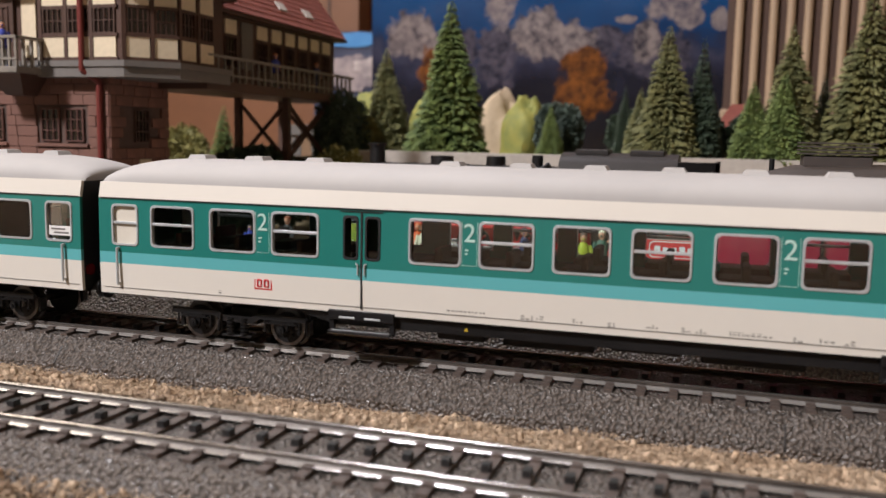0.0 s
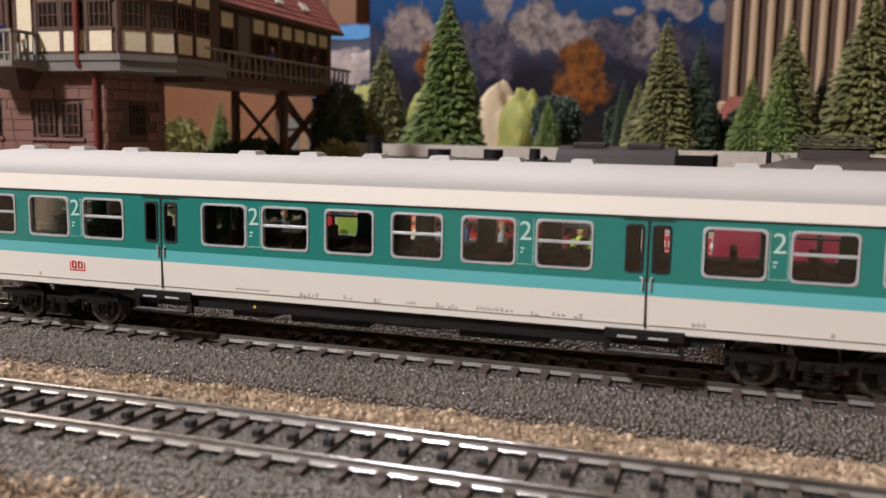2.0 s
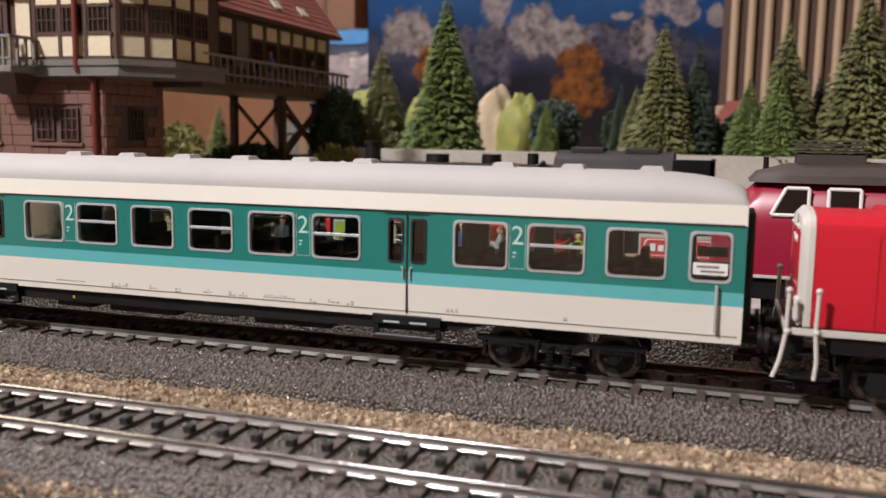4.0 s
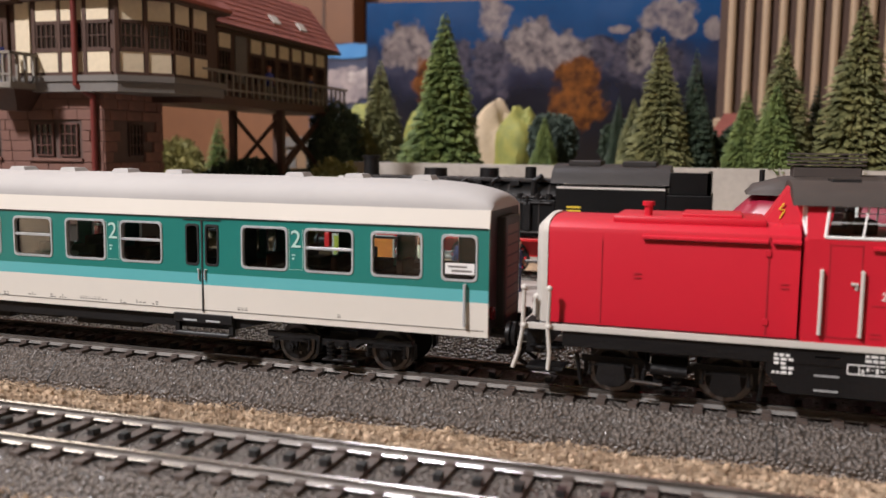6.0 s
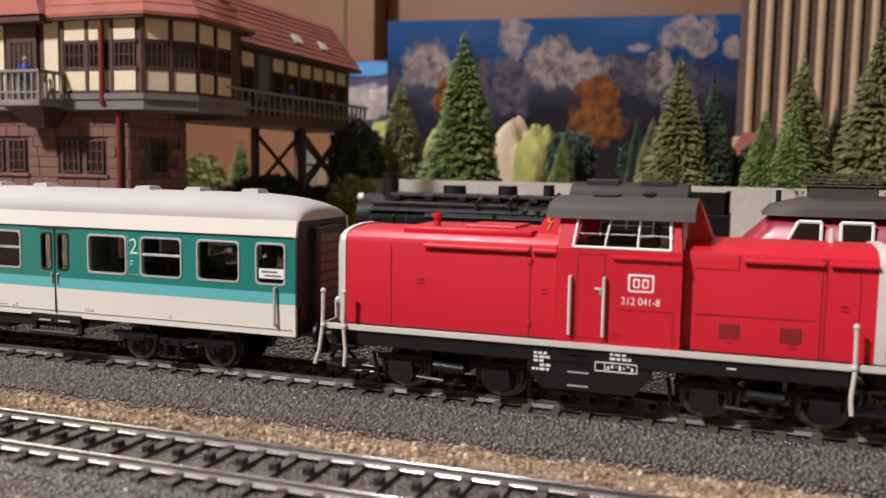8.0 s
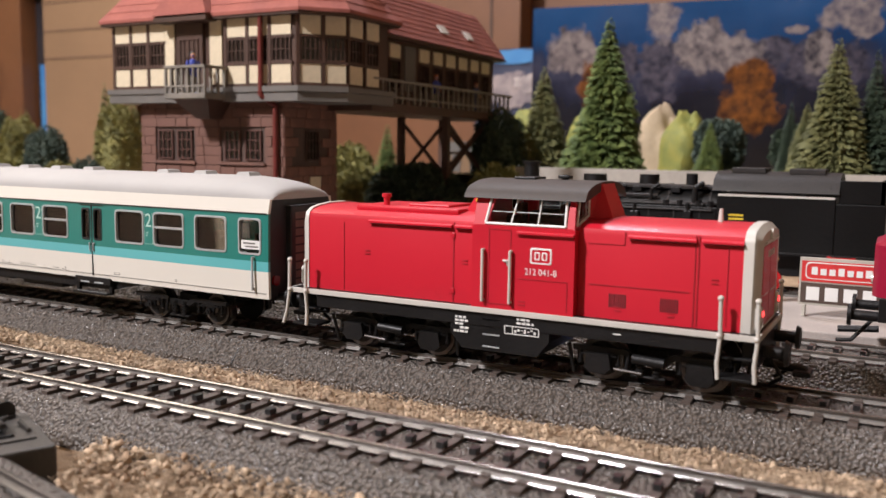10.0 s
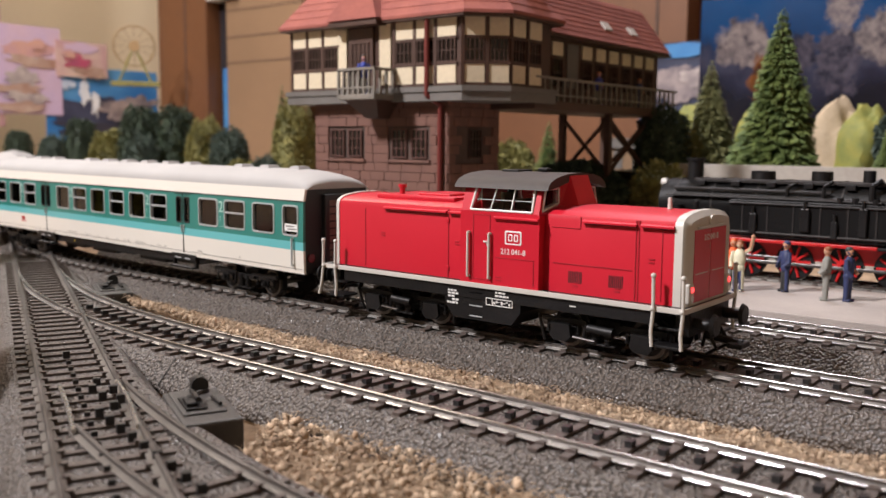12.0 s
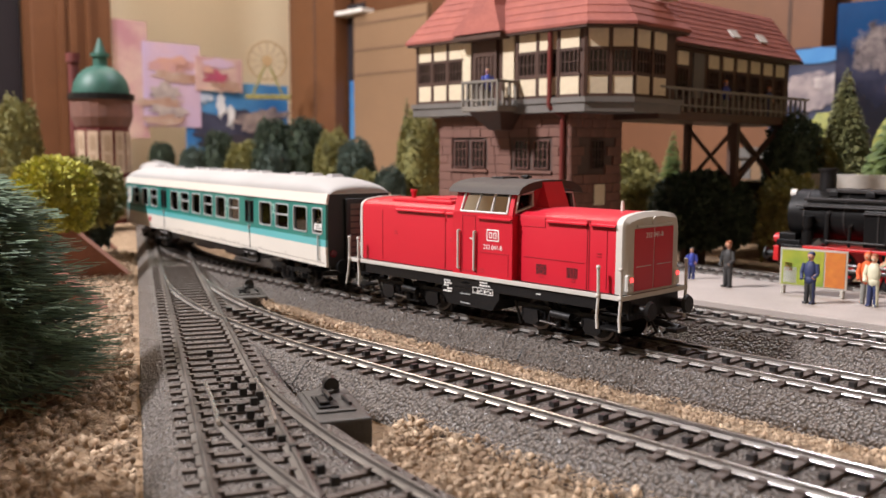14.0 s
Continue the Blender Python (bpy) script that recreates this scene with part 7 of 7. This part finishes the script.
# ---- round brick tower with a green dome ----
def water_tower():
    t = thing("water_tower", "round red tower with a green copper dome", "building", m=P(-622, 88, -3))
    COP = material("green_copper", (0.030, 0.11, 0.085), 0.5, vary=0.25, scale=60)
    MAROON = material("maroon_wall", (0.13, 0.025, 0.022), 0.7, vary=0.1)
    SANDST = material("sandstone_panel", (0.46, 0.34, 0.24), 0.75, vary=0.1)
    part("shaft", rod(bmesh.new(), (0, 0, 0), (0, 0, 84), 22.6, 12, 21.8), MAROON, t, "maroon shaft with pale panels")
    for k in range(12):
        a = radians(k * 30 + 15)
        p = part("panel", box(box(bmesh.new(), -4.6, 4.6, -0.6, 0.4, 44, 80, 0.2), -4.6, 4.6, -0.6, 0.4, 4, 40, 0.2), SANDST, t, "pale sandstone panel", P(math.cos(a) * 21.8, math.sin(a) * 21.8, 0, 0, 0, math.degrees(a) + 90))
        part("window", box(box(bmesh.new(), -2.2, 2.2, -0.9, 0.2, 48, 60, 0.3), -2.2, 2.2, -0.9, 0.2, 64, 76, 0.3), SLAT, p)
    part("tank", rod(rod(bmesh.new(), (0, 0, 84), (0, 0, 92), 22.6, 24, 25.6), (0, 0, 92), (0, 0, 107), 25.6, 24), BRICK, t, "brown tank ring")
    part("cornice", rod(bmesh.new(), (0, 0, 107), (0, 0, 112), 27.5, 24), DARK, t)
    bm = bmesh.new()
    bmesh.ops.create_uvsphere(bm, u_segments=24, v_segments=14, radius=24, matrix=Matrix.Translation((0, 0, 112)) @ Matrix.Diagonal((1, 1, 1.05, 1)))
    part("dome", bm, COP, t, "green copper dome", smooth=True)
    part("lantern", rod(rod(rod(bmesh.new(), (0, 0, 134), (0, 0, 144), 6, 12), (0, 0, 144), (0, 0, 147), 8, 12), (0, 0, 147), (0, 0, 160), 5.5, 12, 1.2), COP, t, "green lantern top")
    part("stair_turret", rod(rod(bmesh.new(), (-24, -14, 60), (-24, -14, 140), 4.6, 12), (-24, -14, 140), (-24, -14, 148), 6, 12), MAROON, t)


water_tower()

# small house and red roof far back
t = thing("small_house", "small pale house behind the trees", "building", m=P(-178, 420, -9))
part("wall", box(bmesh.new(), -18, 18, -12, 12, 0, 66, 0.4), CARDBOARD, t)
part("roof", poly(bmesh.new(), [(-22, 66), (22, 66), (16, 74), (-16, 74)], -15, 15), GREY_TRIM, t)
for x in (-9, 8):
    part("window", box(bmesh.new(), x - 4, x + 4, -12.6, -11.8, 50, 64), GREY_TRIM, t)
t = thing("small_house", "house with a red roof behind the firs", "building", m=P(138, 430, 40))
part("wall", box(bmesh.new(), -14, 14, -12, 12, 0, 24, 0.4), PLASTER, t)
part("roof", poly(bmesh.new(), [(-18, 24), (18, 24), (6, 43), (-6, 43)], -15, 15), ROOF_TILE, t)


# ---- room behind the layout ----
def wall(name, x0, x1, y0, y1, z0, z1, mat):
    return tagged(part(name, box(bmesh.new(), x0, x1, y0, y1, z0, z1), mat), kind="structure")


wall("wall_north", -1420, 2200, 820, 860, -900, 1750, WOOD_WALL)
wall("wall_west", -1460, -1420, -2600, 860, -900, 1750, PAINT_WALL)
wall("wall_east", 2200, 2240, -2600, 860, -900, 1750, PAINT_WALL)
wall("wall_south", -1460, 2240, -2640, -2600, -900, 1750, PAINT_WALL)
wall("room_floor", -1460, 2240, -2640, 860, -940, -900, WOOD_WALL)
wall("ceiling", -1460, 2240, -2640, 860, 1750, 1790, PAINT_WALL)


def furniture(name, label, cat, x0, x1, y0, y1, z0, z1, mat, lines=()):
    t = thing(name, label, cat)
    part("panel", box(bmesh.new(), x0, x1, y0, y1, z0, z1, 1.0), mat, t)
    for a in lines:
        part("groove", box(bmesh.new(), a - 2, a + 2, y0 - 0.8, y0 + 1, z0, z1), SLAT_GAP, t)
    return t


furniture("wooden_post", "varnished brown wooden cupboard post", "cupboard", -1333, -1200, 770, 810, -100, 900, WOOD_WALL, (-1262,))
card = furniture("cardboard_panel", "tan cardboard panel leaning behind the trees", "panel", -1158, -960, 782, 796, -60, 306, CARDBOARD)
for z in (196, 240, 286):
    part("fold", box(bmesh.new(), -1157, -961, 781.2, 783, z, z + 1.6), SLAT_GAP, card)
# added board, in the dark room colour, fills the dark area above the poster strip
furniture("dark_panel", "narrow board added for the dark area beside the cupboard post", "panel", -1199, -1150, 800, 806, -60, 330, ROOM_DARK)
furniture("white_ledge", "white ledge above the cardboard", "shelf", -1198, -1120, 770, 800, 307, 314, PRINT_WHITE)
furniture("wooden_door", "reddish brown varnished wooden door", "door", -365, -292, 770, 806, -60, 900, WOOD_WALL, (-330,))
t = thing("wooden_post", "wide varnished brown wooden post near the tower", "cupboard")
part("panel", box(box(bmesh.new(), -1330, -1290, 262, 388, -100, 900, 2), -1294, -1284, 318, 330, -100, 900, 1), WOOD_WALL, t)
# no real opening: a black sheet paints the unlit space beyond the doorway
t = thing("dark_doorway", "doorway at the edge of the room, its darkness a black sheet", "doorway")
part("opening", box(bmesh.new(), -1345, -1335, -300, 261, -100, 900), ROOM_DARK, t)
for x, y0, y1 in ((-1286, 300, 310), (-1286, 345, 352)):
    part("bead", box(bmesh.new(), x - 4, x + 2, y0, y1, -100, 900), WOOD_WALL, t)

# slatted beige panel to the right of the mountain picture
t = thing("slatted_panel", "beige vertical slatted panel behind the firs", "panel")
part("backing", box(bmesh.new(), 124, 420, 610, 618, 40, 420), SLAT_GAP, t)
slat = None
for k in range(22):
    x = 134 + k * 13.75
    m = P(x, 606, 0)
    if slat is None:
        bm = bmesh.new()
        rod(bm, (0, 0, 84), (0, 0, 420), 3.5, 10)
        slat = part("slat", bm, SLAT, t, m=m, smooth=True)
    else:
        again(slat, m, t)
part("slat_base", box(bmesh.new(), 122, 420, 596, 612, 66, 86, 1.5), SLAT, t)

# ---- printed pictures: flat sheets with their printed shapes ----
def blotch(rng, cx, cz, w, h, n=26, rough=0.3):
    ph = rng.uniform(0, 9)
    out = []
    for i in range(n):
        a = 2 * math.pi * i / n
        k = 1 + rough * noise.noise(Vector((math.cos(a) * 1.4 + ph, math.sin(a) * 1.4, ph))) + rough * 0.5 * noise.noise(Vector((math.cos(a) * 4 + ph, math.sin(a) * 4, ph)))
        out.append((cx + math.cos(a) * w * k, cz + math.sin(a) * h * k))
    return out


PRINT = {}


def ink(name, a, b, scale=25):
    PRINT[name] = material("ink_" + name, a, 0.35, second=b, scale=scale, detail=8.0)


ink("sky", (0.012, 0.10, 0.30), (0.008, 0.06, 0.20), 6)
ink("rock", (0.38, 0.32, 0.31), (0.10, 0.09, 0.12), 45)
ink("snow", (0.50, 0.44, 0.42), (0.24, 0.21, 0.22), 55)
ink("forest", (0.020, 0.026, 0.045), (0.045, 0.045, 0.065), 30)
ink("slate", (0.055, 0.065, 0.115), (0.022, 0.028, 0.06), 24)
ink("rust", (0.20, 0.085, 0.02), (0.14, 0.04, 0.015), 40)
ink("ember", (0.42, 0.16, 0.03), (0.30, 0.10, 0.02), 60)
ink("lilac", (0.45, 0.38, 0.62), (0.60, 0.42, 0.45), 8)
ink("pink", (0.42, 0.22, 0.26), (0.60, 0.47, 0.40), 14)
ink("town", (0.30, 0.16, 0.12), (0.50, 0.40, 0.34), 30)
ink("dusk", (0.62, 0.36, 0.22), (0.42, 0.26, 0.36), 20)
ink("berry", (0.42, 0.07, 0.14), (0.30, 0.10, 0.16), 30)
ink("sea", (0.02, 0.14, 0.40), (0.10, 0.30, 0.55), 12)
ink("cloud", (0.70, 0.72, 0.75), (0.40, 0.50, 0.65), 14)


def printed(sheet, shapes, place, seed):
    """Printed shapes laid on a sheet, each a hair in front of the one before."""
    rng = random.Random(seed)
    for i, (name, cx, cz, w, h, rough) in enumerate(shapes):
        bm = bmesh.new()
        f = bm.faces.new([bm.verts.new((x, -1.8 - i * 0.35, z)) for x, z in blotch(rng, cx, cz, w, h, 72, rough)])
        part("print", bm, PRINT[name], sheet)


STONE_DARK, STONE_LIGHT = (0.045, 0.038, 0.048), (0.21, 0.175, 0.17)
SLATE_DARK, SLATE_LIGHT = (0.010, 0.011, 0.022), (0.070, 0.062, 0.085)
LEAF_DARK, LEAF_LIGHT = (0.035, 0.012, 0.006), (0.17, 0.058, 0.012)
# the print's peaks, clouds and autumn trees: middle, half width and height on the sheet, dark and light ink
PEAKS = (
    (-46, 142, 20, 36, SLATE_DARK, SLATE_LIGHT), (112, 146, 36, 24, SLATE_DARK, SLATE_LIGHT), (-95, 150, 26, 20, SLATE_DARK, SLATE_LIGHT), (62, 156, 28, 14, SLATE_DARK, SLATE_LIGHT),
    (-143, 164, 28, 24, STONE_DARK, STONE_LIGHT), (-128, 150, 20, 14, STONE_DARK, STONE_LIGHT), (-46, 194, 16, 22, SLATE_LIGHT, STONE_LIGHT),
    (-6, 164, 24, 26, STONE_DARK, STONE_LIGHT), (30, 158, 28, 18, STONE_DARK, STONE_LIGHT), (134, 190, 24, 17, SLATE_LIGHT, STONE_LIGHT), (148, 178, 14, 12, SLATE_LIGHT, STONE_LIGHT),
    (84, 177.5, 10, 4.5, SLATE_LIGHT, STONE_LIGHT), (106, 156, 14, 17, SLATE_DARK, STONE_LIGHT), (174, 175, 10, 11, SLATE_LIGHT, STONE_LIGHT),
    (46, 130, 20, 22, LEAF_DARK, LEAF_LIGHT), (44, 98, 30, 24, LEAF_DARK, LEAF_LIGHT), (-124, 128, 10, 24, LEAF_DARK, LEAF_LIGHT),
)


def mountain_print():
    """A printed mountain view: forest and sky by height, with ragged peaks and autumn trees."""
    mat = bpy.data.materials.new("mountain_print")
    mat.use_nodes = True
    nt = mat.node_tree
    b = nt.nodes["Principled BSDF"]
    b.inputs["Roughness"].default_value = 0.22
    tc, sep = nt.nodes.new("ShaderNodeTexCoord"), nt.nodes.new("ShaderNodeSeparateXYZ")
    nt.links.new(tc.outputs["Object"], sep.inputs[0])

    def waves(scale, detail, rough=0.55):
        n = nt.nodes.new("ShaderNodeTexNoise")
        n.inputs["Scale"].default_value, n.inputs["Detail"].default_value, n.inputs["Roughness"].default_value = scale, detail, rough
        nt.links.new(tc.outputs["Object"], n.inputs["Vector"])
        return n.outputs["Fac"]

    def calc(op, a, c):
        n = nt.nodes.new("ShaderNodeMath")
        n.operation = op
        for i, v in enumerate((a, c)):
            if isinstance(v, float):
                n.inputs[i].default_value = v
            else:
                nt.links.new(v, n.inputs[i])
        return n.outputs[0]
    height = calc("DIVIDE", calc("SUBTRACT", sep.outputs["Z"], 0.04), 0.17)
    h = calc("ADD", height, calc("MULTIPLY", calc("SUBTRACT", waves(13.0, 7.0, 0.6), 0.5), 0.8))
    ramp = nt.nodes.new("ShaderNodeValToRGB")
    cr = ramp.color_ramp
    stops = ((0.0, (0.012, 0.009, 0.009)), (0.36, (0.007, 0.008, 0.015)), (0.50, (0.014, 0.016, 0.034)), (0.60, (0.030, 0.032, 0.058)), (0.66, (0.012, 0.020, 0.05)), (0.72, (0.004, 0.026, 0.085)), (0.80, (0.004, 0.034, 0.11)), (1.0, (0.005, 0.045, 0.14)))
    cr.elements[0].position, cr.elements[0].color = stops[0][0], (*stops[0][1], 1)
    cr.elements[1].position, cr.elements[1].color = stops[-1][0], (*stops[-1][1], 1)
    for p, c in stops[1:-1]:
        cr.elements.new(p).color = (*c, 1)
    nt.links.new(h, ramp.inputs["Fac"])
    colour = ramp.outputs["Color"]
    ragged = calc("MULTIPLY", calc("SUBTRACT", waves(34.0, 8.0, 0.65), 0.5), 2.6)
    mottled = waves(75.0, 8.0, 0.7)
    for cx, cz, w, hh, dark, light in PEAKS:
        u = calc("DIVIDE", calc("SUBTRACT", sep.outputs["X"], cx * MM), w * MM)
        v = calc("DIVIDE", calc("SUBTRACT", sep.outputs["Z"], cz * MM), hh * MM)
        d = calc("ADD", calc("SQRT", calc("ADD", calc("MULTIPLY", u, u), calc("MULTIPLY", v, v)), 0.0), ragged)
        edge = nt.nodes.new("ShaderNodeMapRange")
        edge.inputs["From Min"].default_value, edge.inputs["From Max"].default_value = 1.12, 0.88
        nt.links.new(d, edge.inputs["Value"])
        tone = nt.nodes.new("ShaderNodeValToRGB")
        tone.color_ramp.elements[0].position, tone.color_ramp.elements[1].position = 0.38, 0.60
        tone.color_ramp.elements[0].color, tone.color_ramp.elements[1].color = (*dark, 1), (*light, 1)
        nt.links.new(mottled, tone.inputs["Fac"])
        lay = nt.nodes.new("ShaderNodeMix")
        lay.data_type = "RGBA"
        nt.links.new(edge.outputs["Result"], lay.inputs[0])
        nt.links.new(colour, lay.inputs[6])
        nt.links.new(tone.outputs["Color"], lay.inputs[7])
        colour = lay.outputs[2]
    nt.links.new(colour, b.inputs["Base Color"])
    bp = nt.nodes.new("ShaderNodeBump")
    bp.inputs["Strength"].default_value, bp.inputs["Distance"].default_value = 0.4, 0.004
    nt.links.new(waves(14.0, 2.0), bp.inputs["Height"])
    nt.links.new(bp.outputs["Normal"], b.inputs["Normal"])
    return mat


MOUNTAINS = mountain_print()
t = thing("mountain_poster", "glossy mountain poster with blue sky and rocky peaks", "poster", m=P(-58, 700, 0))
bm = bmesh.new()
bmesh.ops.create_grid(bm, x_segments=24, y_segments=10, size=1)
for v in bm.verts:
    v.co = Vector((v.co.x * 188, 1.0 + 1.5 * noise.noise(Vector((v.co.x * 3, v.co.y * 2, 0))), 125 + v.co.y * 85 + (1 - v.co.y) * 0 - 3 * v.co.x))
part("sheet", bm, MOUNTAINS, t, smooth=True)
t = thing("mountain_poster", "small blue mountain poster low on the wall", "poster", m=P(-285, 760, 0))
part("sheet", box(bmesh.new(), -60, 36, 0, 1.5, 40, 178), PRINT["slate"], t)
printed(t, [("rock", -10, 130, 40, 20, 0.5), ("sea", -10, 168, 44, 8, 0.2), ("snow", 6, 138, 16, 10, 0.5)], None, 4)

# pictures on the far wall
t = thing("wall_poster", "tall pink and purple poster on the far wall", "poster", m=P(-1296, 0, 0, 0, 0, 90))
part("sheet", box(bmesh.new(), 391, 450, -1, 1, 80, 274), PRINT["pink"], t)
t = thing("wall_poster", "lilac sunset town poster on the far wall", "poster", m=P(-1292, 0, 0, 0, 0, 90))
part("sheet", box(bmesh.new(), 440, 545, -1, 1, 100, 242), PRINT["lilac"], t)
printed(t, [("dusk", 498, 204, 44, 12, 0.5), ("town", 498, 186, 44, 9, 0.6), ("snow", 478, 160, 34, 12, 0.7), ("town", 474, 141, 32, 8, 0.8), ("snow", 480, 128, 33, 9, 0.7), ("town", 476, 112, 32, 8, 0.7), ("dusk", 508, 212, 12, 8, 0.5)], None, 5)
t = thing("wall_poster", "pink evening fairground poster on the far wall", "poster", m=P(-1290, 0, 0, 0, 0, 90))
part("sheet", box(bmesh.new(), 535, 628, -1, 1, 165, 224), PRINT["pink"], t)
printed(t, [("lilac", 580, 214, 36, 8, 0.4), ("berry", 576, 190, 34, 9, 0.8), ("town", 600, 174, 22, 7, 0.8), ("dusk", 558, 202, 12, 6, 0.7)], None, 6)
t = thing("wall_poster", "blue glossy mountain lake poster on the far wall", "poster", m=P(-1294, 0, 0, 0, 0, 90))
part("sheet", box(bmesh.new(), 517, 728, -1, 1, 40, 182), PRINT["sea"], t)
printed(t, [("slate", 622, 100, 92, 34, 0.7), ("cloud", 586, 150, 9, 26, 0.9), ("rock", 690, 122, 34, 14, 0.9), ("cloud", 548, 150, 16, 7, 0.9), ("rock", 640, 112, 30, 12, 0.9), ("forest", 620, 78, 90, 14, 0.6), ("cloud", 604, 118, 6, 18, 0.9)], None, 7)
t = thing("mountain_poster", "blue mountain poster strip behind the cardboard", "poster", m=P(-1140, 798, 0))
part("sheet", box(bmesh.new(), -50, 30, 0, 1.5, 40, 190), PRINT["sea"], t)
printed(t, [("rock", -6, 110, 26, 24, 0.5), ("forest", -6, 70, 26, 18, 0.4)], None, 8)


def ferris_wheel():
    t = thing("ferris_wheel", "small golden model ferris wheel on a shelf", "model", m=P(-1240, 650, 160, 0, 0, 60))
    GOLD = material("golden_plastic", (0.30, 0.20, 0.10), 0.5)
    bm = bmesh.new()
    n = 24
    for i in range(n):
        a, b = 2 * math.pi * i / n, 2 * math.pi * (i + 1) / n
        rod(bm, (34 * math.cos(a), 0, 60 + 34 * math.sin(a)), (34 * math.cos(b), 0, 60 + 34 * math.sin(b)), 1.5, 6)
    part("rim", bm, GOLD, t)
    bm = bmesh.new()
    for i in range(12):
        a = 2 * math.pi * i / 12
        rod(bm, (0, 0, 60), (34 * math.cos(a), 0, 60 + 34 * math.sin(a)), 0.8, 5)
    rod(bm, (0, -3, 60), (0, 3, 60), 9, 16)
    part("spokes", bm, GOLD, t)
    bm = bmesh.new()
    for s in (-1, 1):
        rod(bm, (s * 26, 0, 0), (0, 0, 60), 2, 6)
    box(bm, -40, 40, -12, 12, -8, 0, 0.5)
    part("stand", bm, GREENS["moss"], t)


ferris_wheel()


# ---- motion of the train: it rolls steadily to -x along the first track ----
def on_line(x):
    """Plan place and heading on the train's track, for the distance run along it, counted as x on the straight."""
    p, d = W1.at(620 - x)
    return p


def run(t):
    """How far the train has run: it gains a very little towards the end."""
    return 27.87 * t + 0.45 * max(0, t - 9.3)


def carriage(x, half):
    a, b = on_line(x - half), on_line(x + half)
    m = (a + b) / 2
    return P(m.x, m.y, 0, 0, 0, math.degrees(math.atan2(b.y - a.y, b.x - a.x)))


def motions():
    times = [0, 2, 4, 6, 8] + [8.5 + 0.5 * k for k in range(12)]
    walk(LOCO, [(t, carriage(328.1 - run(t), 36.5)) for t in times])
    walk(COACH, [(t, carriage(111.65 - run(t), 99)) for t in times])
    turns = [0.2 * k for k in range(71)]
    for o in scene.objects:
        if o.name.startswith("wheelset") and o.parent.parent in (LOCO, COACH, COACH_TWO):
            r = 5.4 if o.parent.parent == LOCO else 5.0
            c = o.location / MM
            walk(o, [(t, P(c.x, c.y, c.z, 0, -math.degrees(run(t) / r), 0)) for t in turns])
    walk(COACH_TWO, [(t, carriage(111.65 - 283.4 - run(t), 99)) for t in times])


motions()
